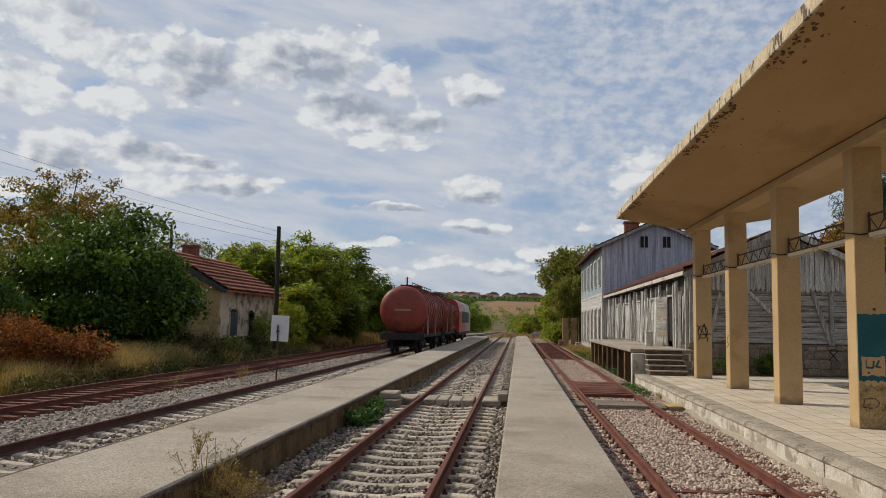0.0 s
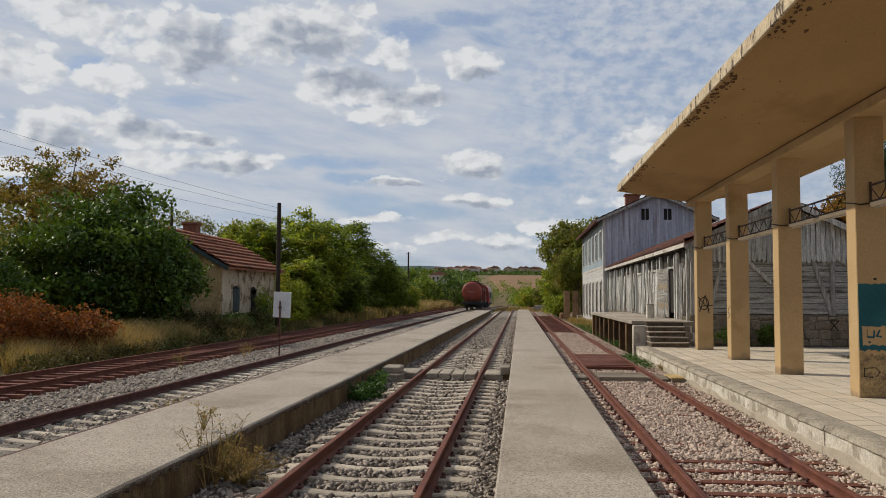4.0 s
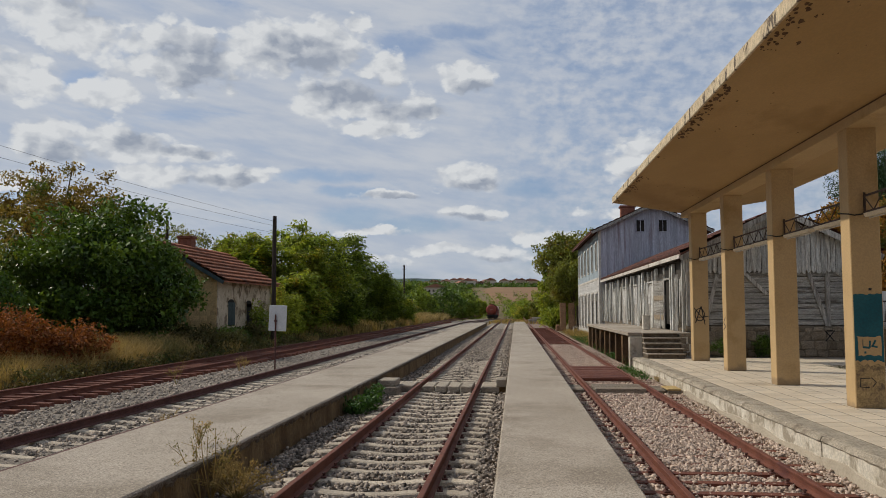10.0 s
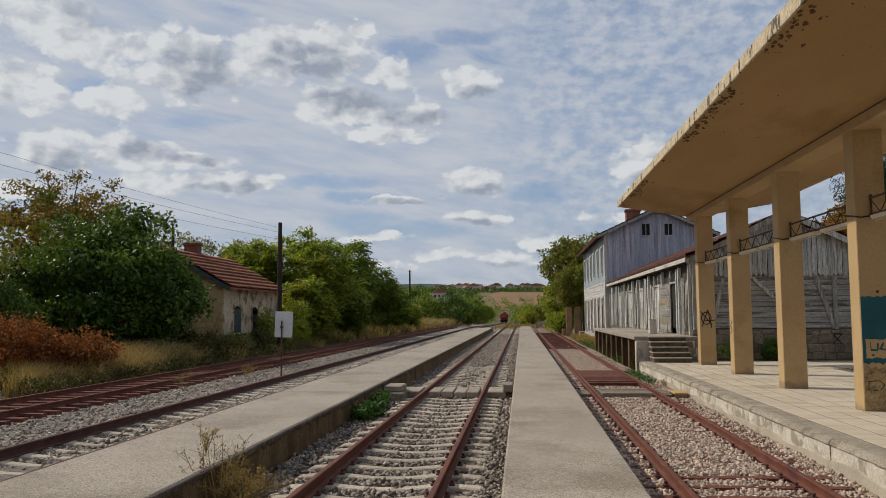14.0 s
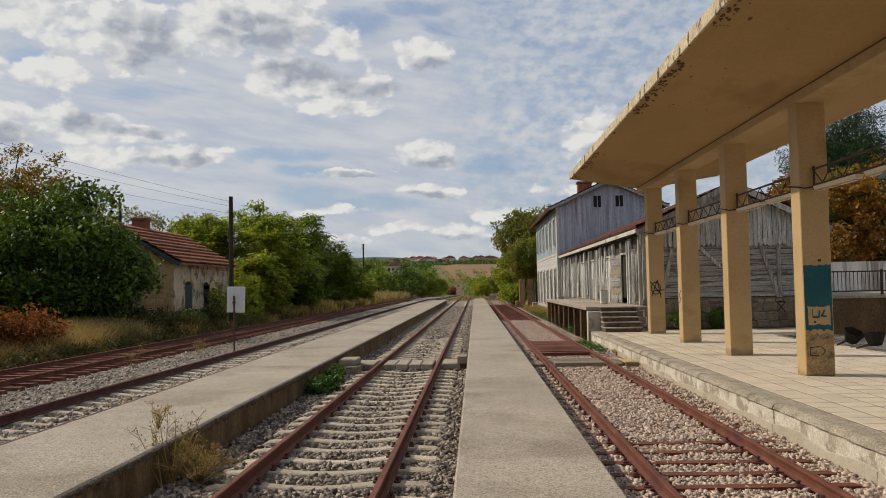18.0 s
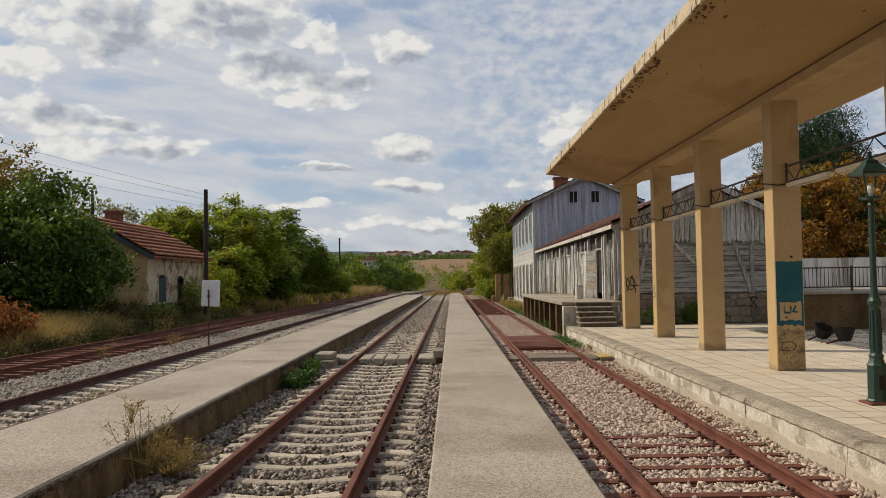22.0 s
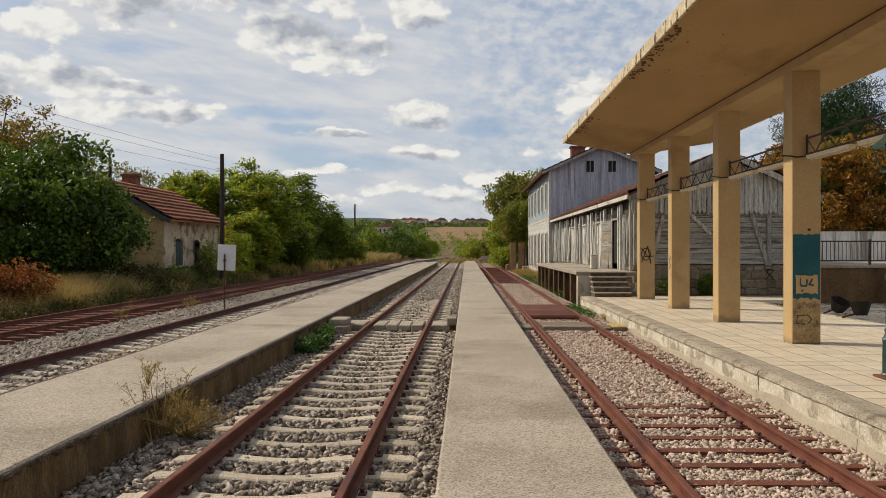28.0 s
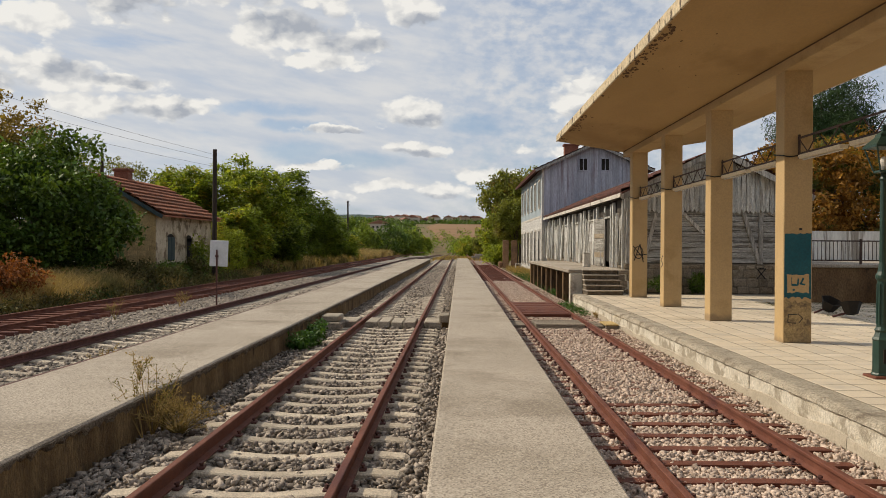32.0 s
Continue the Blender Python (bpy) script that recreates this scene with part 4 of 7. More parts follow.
def canopy():
    ob = thing("station_canopy", (0, 0, 0), "ochre concrete platform canopy with a flaking outer edge", "canopy")
    y0 = -4.5
    slab = [(3.43, 5.36), (5.70, 4.985), (6.24, 4.985), (8.45, 5.34), (8.45, 5.52), (6.0, 5.28), (3.43, 5.55)]
    part("roof_slab", prism(slab, y0, CANOPY_END), SOFFIT, ob, "sloping soffit slab with shade in its colour")
    part("fascia", box(3.385, 3.43, y0, CANOPY_END, 5.345, 5.57, bevel=0.01), OCHRE_EDGE, ob, "flaking weathered fascia")
    part("fascia", box(8.45, 8.49, y0, CANOPY_END, 5.33, 5.54, bevel=0.01), OCHRE_EDGE, ob, "flaking weathered fascia")
    # thin dark strip paints the shadow line where soffit meets beam
    part("joint_line", box(5.690, 5.70, y0, CANOPY_END - 0.1, 4.966, 4.990), SPALL, ob, "thin strip painted as shadow line between soffit and beam")
    part("beam", box(COL_X0 - 0.02, COL_X1 + 0.02, y0, CANOPY_END - 0.1, 4.80, 5.05, bevel=0.01), OCHRE, ob)
    for y in COLUMNS:
        bm = box(COL_X0, COL_X1, y, y + 0.40, 0.0, 4.81, bevel=0.012)
        part("column", bm, OCHRE, ob)
    rng = random.Random(8)
    bm = bmesh.new()
    for k in range(760):
        y = rng.uniform(y0, CANOPY_END)
        if noise.noise(Vector((y * 0.55, 4.4, 0))) < -0.22:
            continue
        x = 3.45 + abs(rng.gauss(0, 0.11)) if k < 640 else rng.uniform(3.6, 5.6)
        z = 5.36 - (x - 3.43) * 0.1652
        r = rng.uniform(0.010, 0.055) if k < 640 else rng.uniform(0.008, 0.022)
        ring = []
        m = rng.randrange(6, 9)
        for i in range(m):
            a = 2 * math.pi * i / m
            rr = r * rng.uniform(0.5, 1.3)
            ring.append((x + rr * 0.7 * math.cos(a), y + rr * 1.5 * math.sin(a)))
        lowv = [bm.verts.new((u, v, 5.36 - (u - 3.43) * 0.1652 - 0.006)) for u, v in ring]
        upv = [bm.verts.new((u, v, 5.36 - (u - 3.43) * 0.1652 + 0.004)) for u, v in ring]
        bm.faces.new(lowv)
        for i in range(m):
            bm.faces.new((lowv[i], upv[i], upv[(i + 1) % m], lowv[(i + 1) % m]))
    bmesh.ops.recalc_face_normals(bm, faces=bm.faces)
    tagged(part("spalled_patch", bm, SPALL, ob, "dark spalled patches along the soffit edge"), kind="stuff")
    return ob


CANOPY = canopy()


def truss():
    """A light lattice girder between two columns, with strip lamps hung below."""
    ob = thing("lamp_girder", (0, 0, 0), "brown iron lattice girder with cream strip lamps", "lamp", "girders between the columns")
    span = 3.8
    for z in (0.36, 0.08):
        part("chord", bar((-0.0, 0, z), (-0.0, -span, z), 0.03, 0.03), IRON, ob)
    n = 10
    for i in range(n):
        a, b = -span * i / n, -span * (i + 1) / n
        part("lattice_bar", rod((0, a, 0.08 if i % 2 else 0.36), (0, b, 0.36 if i % 2 else 0.08), 0.010, sides=5), IRON, ob)
    part("end_post", bar((0, -0.03, 0.0), (0, -0.03, 0.42), 0.03, 0.03), IRON, ob)
    part("end_post", bar((0, -span + 0.03, 0.0), (0, -span + 0.03, 0.42), 0.03, 0.03), IRON, ob)
    for a in (-0.15, -2.0):
        bm = prism([(-0.075, 0.045), (-0.055, -0.02), (0.055, -0.02), (0.075, 0.045)], a - 1.55, a)
        casing = part("lamp_casing", bm, CREAM, ob, "cream strip lamp casing")
        part("tube", rod((0, a - 0.05, -0.035), (0, a - 1.5, -0.035), 0.016, sides=8), WHITE_PAINT, casing)
    return ob


def build_trusses():
    first = truss()
    first.matrix_basis = pose(5.97, COLUMNS[0], 3.25)
    for y in COLUMNS[1:-1]:
        copy_thing(first, pose(5.97, y, 3.25))
    for y in COLUMNS:
        ob = thing("cable", (0, 0, 0), "dark cable tied round the column", "cable", "cables round the columns")
        pts = [(5.70, y + 0.42, 3.36), (5.70, y - 0.02, 3.30), (5.80, y - 0.025, 3.28), (6.15, y - 0.025, 3.33)]
        part("loop", sweep(pts, 0.012), BLACK_PAINT, ob)


build_trusses()


# ---- buildings ----
def tile_roof(parent, ridge, eave, y0, y1, mat, courses, label="", rise=0.07):
    """One slope of a tiled roof from eave to ridge (x, z), in courses that overlap; each course is a part."""
    (rx, rz), (ex, ez) = ridge, eave
    run = Vector((rx - ex, 0, rz - ez))
    n = run.normalized()
    up = Vector((-n.z, 0, n.x)) if n.x > 0 else Vector((n.z, 0, -n.x))
    roof = part("roof", prism([(ex, ez), (rx, rz), (rx, rz - 0.08), (ex, ez - 0.08)], y0, y1), mat, parent, label)
    for k in range(courses):
        a = Vector((ex, 0, ez)) + run * (k / courses)
        b = Vector((ex, 0, ez)) + run * ((k + 1.12) / courses) if k < courses - 1 else Vector((rx, 0, rz))
        bm = bmesh.new()
        w = 0.34
        cols = max(2, int((y1 - y0) / w))
        last = None
        for i in range(cols * 4 + 1):
            y = y0 + (y1 - y0) * i / (cols * 4)
            lift = 0.045 * (0.5 + 0.5 * math.cos(2 * math.pi * i / 4))
            p, q = a + up * (rise + lift), b + up * (0.012 + lift)
            ring = [bm.verts.new((p.x, y, p.z)), bm.verts.new((q.x, y, q.z)), bm.verts.new((p.x - up.x * (0.05 + lift), y, p.z - up.z * (0.05 + lift)))]
            if last:
                bm.faces.new((last[0], ring[0], ring[1], last[1]))
                bm.faces.new((last[2], ring[2], ring[0], last[0]))
            last = ring
        part("tile_course", bm, mat, roof)
    return roof


def plank_mesh(name, w, t, l, mat, ragged=0.0, seed=0, point=0.0):
    """An upright board, its foot at the origin, worn at the ends."""
    rng = random.Random(seed)
    bm = bmesh.new()
    zs = [0, l * 0.33, l * 0.66, l]
    rings = []
    for k, z in enumerate(zs):
        d = rng.uniform(-0.012, 0.012)
        s = w / 2 * rng.uniform(0.93, 1.0)
        zz = [z + rng.uniform(-ragged, ragged) if k in (0, 3) else z for _ in range(2)]
        rings.append([bm.verts.new((d - s, -t / 2, zz[0])), bm.verts.new((d + s, -t / 2, zz[1])), bm.verts.new((d + s, t / 2, zz[1])), bm.verts.new((d - s, t / 2, zz[0]))])
    for p, q in zip(rings, rings[1:]):
        for i in range(4):
            bm.faces.new((p[i], p[(i + 1) % 4], q[(i + 1) % 4], q[i]))
    if point:
        tip = [bm.verts.new(((rings[0][0].co.x + rings[0][1].co.x) / 2, y, min(rings[0][0].co.z, rings[0][1].co.z) - point)) for y in (-t / 2, t / 2)]
        for face in ((rings[0][1], rings[0][0], tip[0]), (rings[0][3], rings[0][2], tip[1]), (rings[0][0], rings[0][3], tip[1], tip[0]), (rings[0][2], rings[0][1], tip[0], tip[1])):
            bm.faces.new(face)
    else:
        bm.faces.new(rings[0][::-1])
    bm.faces.new(rings[-1])
    bmesh.ops.recalc_face_normals(bm, faces=bm.faces)
    mesh = bpy.data.meshes.new(name)
    bm.to_mesh(mesh)
    bm.free()
    mesh.materials.append(mat)
    return mesh


def upright_boards(parent, a, b, z0, top, step, mat, face, seed, ragged=0.03, tilt=0.6, skip=(), fill=0.9, point=0.0):
    """Boards side by side along x or y from a to b, on the plane at face; top: a height or a function."""
    axis, plane = face
    rng = random.Random(seed)
    u = a + step / 2
    meshes = {}
    while u < b:
        if not any(lo < u < hi for lo, hi in skip):
            tall = round((top(u) if callable(top) else top) - z0, 1)
            if tall > 0.15:
                key = (tall, rng.randrange(3))
                if key not in meshes:
                    meshes[key] = plank_mesh("board", step * fill, 0.03, tall, mat, ragged, key[1], point)
                out = rng.uniform(0, 0.012)
                if axis == "y":
                    link("board", meshes[key], parent, at=pose(u, plane - out, z0, 0, rng.uniform(-tilt, tilt), 0))
                else:
                    link("board", meshes[key], parent, at=pose(plane - out, u, z0, rng.uniform(-tilt, tilt), 0, 90))
        u += step


def laid_planks(parent, a, b, z0, z1, step, mat, face, seed, cut=None):
    """Planks laid flat on one another, lapped; cut(z): the ends at that height."""
    axis, plane = face
    rng = random.Random(seed)
    z = z0
    while z < z1 - 0.02:
        lo, hi = cut(z + step / 2) if cut else (a, b)
        if hi - lo > 0.2:
            out = rng.uniform(0.0, 0.012)
            h = min(step, z1 - z)
            if axis == "y":
                bm = box(lo, hi, plane - 0.03 - out, plane, z + 0.014, z + h, bevel=0.006)
            else:
                bm = box(plane - 0.03 - out, plane, lo, hi, z + 0.006, z + h, bevel=0.004)
            part("plank", bm, mat, parent)
        z += step


def rubble(parent, a, b, z0, z1, face, seed, size=0.3):
    """Rough stones in courses, set a little proud of the mortar."""
    axis, plane = face
    rng = random.Random(seed)
    z = z0
    while z < z1 - 0.05:
        h = min(size * rng.uniform(0.7, 1.1), z1 - z)
        u = a
        while u < b - 0.05:
            w = min(size * rng.uniform(0.8, 1.9), b - u)
            out = rng.uniform(0.015, 0.05)
            if axis == "y":
                bm = box(u + 0.012, u + w - 0.012, plane - out, plane + 0.02, z + 0.012, z + h - 0.012)
            else:
                bm = box(plane - out, plane + 0.02, u + 0.012, u + w - 0.012, z + 0.012, z + h - 0.012)
            for v in bm.verts:
                v.co += Vector((rng.uniform(-1, 1), 0.5 * rng.uniform(-1, 1), rng.uniform(-1, 1))) * 0.042
            bmesh.ops.bevel(bm, geom=list(bm.edges), offset=0.018, segments=1, affect="EDGES")
            part("stone", bm, RUBBLE, parent)
            u += w
        z += h


SHED_Y, SHED_END, SHED_X0, SHED_X1, DOCK_Z = 30.0, 56.6, 6.1, 12.5, 0.85
SHED_RIDGE, SHED_EAVE = (9.3, 5.17), 3.7


def goods_shed():
    ob = thing("goods_shed", (0, 0, 0), "old grey timber goods shed on a rubble stone base", "shed")
    core = part("wall", box(SHED_X0 + 0.04, SHED_X1, SHED_Y + 0.04, SHED_END, 1.06, 3.5), BOARD_DARK, ob)
    prism([(SHED_X0 + 0.04, 3.5), (SHED_X1, 3.5), (9.3, 5.1)], SHED_Y + 0.04, SHED_END).to_mesh(core_gable := bpy.data.meshes.new("gable"))
    core_gable.materials.append(BOARD)
    gable = link("gable", core_gable, ob)
    base = part("base_wall", box(SHED_X0 - 0.02, SHED_X1 + 0.02, SHED_Y, SHED_END, -0.5, 1.08), MORTAR, ob)
    rubble(base, SHED_X0 - 0.02, SHED_X1, 0.0, 1.05, ("y", SHED_Y), 3)
    rubble(base, SHED_Y, SHED_Y + 0.9, 0.0, 1.0, ("x", SHED_X0 - 0.02), 4)
    laid_planks(core, SHED_X0, SHED_X1, 1.1, 3.2, 0.19, BOARD_H, ("y", SHED_Y + 0.04), 6)
    # posts and braces of the frame
    for x in (SHED_X0 + 0.08, 7.9, 9.35, 11.0, SHED_X1 - 0.08):
        part("post", box(x - 0.08, x + 0.08, SHED_Y - 0.06, SHED_Y + 0.03, 1.06, 3.4, bevel=0.01), BOARD, ob)
    part("brace", bar((10.3, SHED_Y - 0.03, 3.15), (10.95, SHED_Y - 0.03, 1.1), 0.05, 0.15), BOARD, ob)
    part("brace", bar((11.1, SHED_Y - 0.03, 3.1), (12.3, SHED_Y - 0.03, 2.4), 0.05, 0.13), BOARD, ob)
    part("brace", bar((7.2, SHED_Y - 0.03, 2.9), (6.75, SHED_Y - 0.03, 1.1), 0.05, 0.13), BOARD, ob)
    part("brace", bar((8.0, SHED_Y - 0.03, 3.1), (8.9, SHED_Y - 0.03, 2.2), 0.05, 0.12), BOARD, ob)

    def slope(x):
        return SHED_EAVE + (SHED_RIDGE[1] - SHED_EAVE) * (1 - abs(x - 9.3) / 3.2) - 0.1

    upright_boards(gable, SHED_X0 - 0.1, SHED_X1 + 0.1, 3.06, slope, 0.17, SILVER_UP, ("y", SHED_Y - 0.10), 9, 0.10, 0.4, fill=0.93, point=0.07)
    # doors of the long side, and its loose boards
    doors = [33.3, 37.4, 41.8, 46.2, 50.9]
    for k, y in enumerate(doors):
        part("door_frame", box(SHED_X0 - 0.09, SHED_X0 + 0.03, y - 0.72, y - 0.6, DOCK_Z, 3.36, bevel=0.008), SILVER, ob)
        part("door_frame", box(SHED_X0 - 0.09, SHED_X0 + 0.03, y + 0.6, y + 0.72, DOCK_Z, 3.36, bevel=0.008), SILVER, ob)
        part("lintel", box(SHED_X0 - 0.10, SHED_X0 + 0.03, y - 0.75, y + 0.75, 2.82, 2.90, bevel=0.008), SILVER_UP, ob)
        # near-black fanlights carry on the painted shadow band under the eave
        part("fanlight", box(SHED_X0 - 0.03, SHED_X0 + 0.02, y - 0.6, y + 0.6, 2.92, 3.34), DARK, ob, "fanlight painted dark with the eave shade")
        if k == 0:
            part("doorway", box(SHED_X0 - 0.02, SHED_X0 + 0.03, y - 0.6, y + 0.6, DOCK_Z, 2.82), DARK, ob, "half-open doorway, its unlit inside painted near-black")
            door = part("door", box(0, 0.05, 0, 1.0, 0, 1.95, bevel=0.006), BOARD, ob, "peeling half-open door", at=pose(SHED_X0 - 0.10, y + 0.5, DOCK_Z + 0.03, 0, 0, 16))
            for i in range(7):
                part("door_panel", box(-0.012, 0.0, 0.06, 0.94, 0.1 + 0.26 * i, 0.30 + 0.26 * i, bevel=0.004), RUBBLE if i % 3 == 1 else BOARD_H, door)
        else:
            for d in (-0.31, 0.31):
                door = part("door", box(SHED_X0 - 0.06, SHED_X0 - 0.02, y + d - 0.28, y + d + 0.28, DOCK_Z + 0.03, 2.8, bevel=0.006), BOARD, ob)
                part("panel", box(SHED_X0 - 0.075, SHED_X0 - 0.058, y + d - 0.2, y + d + 0.2, 1.9, 2.7, bevel=0.006), WHITE_BOARD, door)
    # boards stop at 2.86, so the dark core above draws the eave's shadow
    upright_boards(core, SHED_Y + 0.05, SHED_END, DOCK_Z + 0.02, 2.86, 0.24, SILVER, ("x", SHED_X0 + 0.02), 14, 0.08, 1.4, [(y - 0.75, y + 0.75) for y in doors], fill=0.62)
    lean = random.Random(23)
    for y in [30.15 + 1.87 * i for i in range(14)]:
        if not any(abs(y - d) < 0.8 for d in doors):
            part("post", box(SHED_X0 - 0.12, SHED_X0 + 0.0, y - 0.07, y + 0.07, DOCK_Z, 3.4, bevel=0.01), SILVER, ob)
        if not any(abs(y + 0.9 - d) < 0.9 for d in doors):
            part("brace", bar((SHED_X0 - 0.06, y, 3.1), (SHED_X0 - 0.06, y + 0.75, 1.0), 0.10, 0.05), BOARD, ob)
        for d in (0.45, 0.85, 1.3):
            if any(abs(y + d - door) < 0.95 for door in doors):
                continue
            part("loose_board", bar((SHED_X0 - 0.14, y + d + lean.uniform(-0.25, 0.25), lean.choice((2.9, 2.95, 3.3))), (SHED_X0 - 0.2, y + d + lean.uniform(-0.3, 0.3), DOCK_Z + 0.02), 0.03, lean.uniform(0.07, 0.13)), SILVER, ob)
    tile_roof(ob, SHED_RIDGE, (5.85, 3.66), SHED_Y - 0.45, SHED_END, OLD_TILE, 9, "weathered red tile roof")
    tile_roof(ob, SHED_RIDGE, (12.75, 3.66), SHED_Y - 0.45, SHED_END, OLD_TILE, 9, "weathered red tile roof")
    part("fascia", box(5.79, 5.83, SHED_Y - 0.45, SHED_END, 3.47, 3.62, bevel=0.006), WHITE_PAINT, ob, "white painted eave board")
    for sign in (-1, 1):
        x = 9.3 + sign * 3.45
        part("barge_board", bar((9.3, SHED_Y - 0.44, 5.16), (x, SHED_Y - 0.44, 3.46), 0.04, 0.2), BOARD, ob)
    for i in range(14):
        y = SHED_Y - 0.3 + i * 2.0
        part("rafter_end", bar((5.86, y, 3.46), (6.2, y, 3.62), 0.08, 0.1), BOARD, ob)
    return ob


goods_shed()


def loading_dock():
    ob = thing("loading_dock", (0, 0, 0), "raised concrete loading dock on short piers", "loading dock")
    part("deck", box(3.95, SHED_X0 - 0.02, 29.5, 46.5, 0.72, DOCK_Z, bevel=0.015), CONCRETE, ob)
    for i in range(9):
        y = 29.75 + i * 2.05
        part("pier", box(4.05, 4.38, y, y + 0.3, -0.6, 0.73, bevel=0.02), STAINED_WALL, ob)
    rubble(part("flank_wall", box(5.70, 6.08, 29.30, 29.5, -0.3, 0.84), PLASTER_EDGE, ob, "patched pale stone flank wall"), 5.70, 6.08, 0.0, 0.84, ("y", 29.30), 41, 0.24)
    part("back_wall", box(5.4, SHED_X0 - 0.03, 30.6, 46.4, -0.6, 0.69), CRUST, ob)
    part("end_wall", box(4.0, 4.45, 29.42, 29.75, -0.6, 0.70, bevel=0.02), PLASTER_EDGE, ob)
    for i in range(5):
        step = part("step", box(4.44, 5.66, 28.23 + 0.27 * i, 29.55, 0.17 * i, 0.17 * (i + 1) - 0.045), CRUST, ob)
        part("tread", box(4.42, 5.68, 28.17 + 0.27 * i, 29.55, 0.17 * (i + 1) - 0.045, 0.17 * (i + 1), bevel=0.01), CONCRETE, step)
    return ob


loading_dock()

# white box left standing on the dock
crate = thing("white_crate", (5.2, 33.4, DOCK_Z), "small white box standing on the loading dock", "crate")
part("body", box(-0.14, 0.14, -0.16, 0.16, 0, 0.55, bevel=0.02), WHITE_PAINT, crate)
part("lid", box(-0.155, 0.155, -0.175, 0.175, 0.55, 0.585, bevel=0.01), WHITE_PAINT, crate)

HALL_Y, HALL_END, HALL_X0, HALL_X1, HALL_EAVE = 57.0, 76.0, 5.8, 12.9, 7.1


def station_house():
    ob = thing("station_house", (0, 0, 0), "two-storey timber station house, blue gable over white ground floor", "house")
    mid = (HALL_X0 + HALL_X1) / 2
    lower = part("wall", box(HALL_X0, HALL_X1, HALL_Y, HALL_END, -0.5, 3.75), WHITE_BOARD, ob, "peeling white ground floor wall")
    upper = part("wall", prism([(HALL_X0, 3.75), (HALL_X1, 3.75), (HALL_X1, HALL_EAVE), (mid, 8.75), (HALL_X0, HALL_EAVE)], HALL_Y, HALL_END), BLUE_BOARD, ob, "faded blue boarded upper wall")

    def slope(x):
        return HALL_EAVE + (8.75 - HALL_EAVE) * (1 - abs(x - mid) / (mid - HALL_X0)) - 0.02

    upright_boards(upper, HALL_X0, HALL_X1, 3.4, slope, 0.24, BLUE_BOARD, ("y", HALL_Y - 0.02), 21, 0.02, 0.15, fill=0.97)
    laid_planks(lower, HALL_X0 - 0.02, HALL_X1, -0.2, 3.45, 0.2, WHITE_BOARD, ("y", HALL_Y), 22)
    for z in [0.3 + 0.2 * k for k in range(17)]:
        part("plank", box(HALL_X0 - 0.03, HALL_X0, HALL_Y, HALL_END, z + 0.006, z + 0.2, bevel=0.004), WHITE_BOARD, lower)
    part("band", box(HALL_X0 - 0.06, HALL_X0 + 0.0, HALL_Y - 0.05, HALL_END, 3.7, 3.86, bevel=0.01), WHITE_PAINT, ob)
    upright_boards(upper, HALL_Y, HALL_END, 3.85, HALL_EAVE - 0.02, 0.24, PALE_BLUE, ("x", HALL_X0 - 0.015), 24, 0.0, 0.1, fill=0.97)
    part("corner_board", box(HALL_X0 - 0.07, HALL_X0 + 0.1, HALL_Y - 0.07, HALL_Y + 0.1, -0.3, HALL_EAVE, bevel=0.01), WHITE_PAINT, ob)
    for x in (8.6, 10.12):
        window = part("window", box(x - 0.27, x + 0.27, HALL_Y - 0.06, HALL_Y + 0.02, 7.0, 7.78), DARK, ob, "small dark attic window")
        for a, b, c, d in ((-0.33, -0.26, 6.95, 7.83), (0.26, 0.33, 6.95, 7.83), (-0.33, 0.33, 6.92, 6.99), (-0.33, 0.33, 7.77, 7.84), (-0.02, 0.02, 7.0, 7.78)):
            part("window_frame", box(x + a, x + b, HALL_Y - 0.085, HALL_Y - 0.03, c, d), BLUE_BOARD, window)
    for i in range(6):
        y = HALL_Y + 1.7 + i * 3.1
        for z0, z1, w, mat in ((4.45, 6.3, 0.5, PALE_BLUE), (0.2, 2.75, 0.55, WHITE_PAINT)):
            window = part("window", box(HALL_X0 - 0.05, HALL_X0 + 0.02, y - w, y + w, z0, z1), GREY_GREEN if z0 > 3 else DARK, ob, "tall shuttered window" if z0 > 3 else "ground floor doorway, its unlit inside painted near-black")
            for a, b, c, d in ((-w - 0.09, -w, z0, z1), (w, w + 0.09, z0, z1), (-w - 0.12, w + 0.12, z1, z1 + 0.12), (-w - 0.12, w + 0.12, z0 - 0.08, z0), (-0.04, 0.04, z0 if z0 > 3 or i not in (0, 1) else z1 - 0.5, z1)):
                part("window_frame", box(HALL_X0 - 0.10, HALL_X0 - 0.02, y + a, y + b, c, d), WHITE_PAINT, window)
    tile_roof(ob, (mid, 8.85), (HALL_X0 - 0.55, HALL_EAVE - 0.12), HALL_Y - 0.5, HALL_END + 0.4, OLD_TILE, 10, "red tile roof")
    tile_roof(ob, (mid, 8.85), (HALL_X1 + 0.55, HALL_EAVE - 0.12), HALL_Y - 0.5, HALL_END + 0.4, OLD_TILE, 10, "red tile roof")
    for x in (HALL_X0 - 0.55, HALL_X1 + 0.55):
        part("barge_board", bar((mid, HALL_Y - 0.5, 8.78), (x, HALL_Y - 0.5, HALL_EAVE - 0.2), 0.04, 0.18), BOARD, ob)
    chimney = part("chimney", box(7.7, 8.7, HALL_Y + 3.0, HALL_Y + 3.7, 7.9, 9.1, bevel=0.02), BRICK, ob)
    part("chimney_cap", box(7.62, 8.78, HALL_Y + 2.92, HALL_Y + 3.78, 9.05, 9.2, bevel=0.02), BRICK, chimney)
    return ob


station_house()


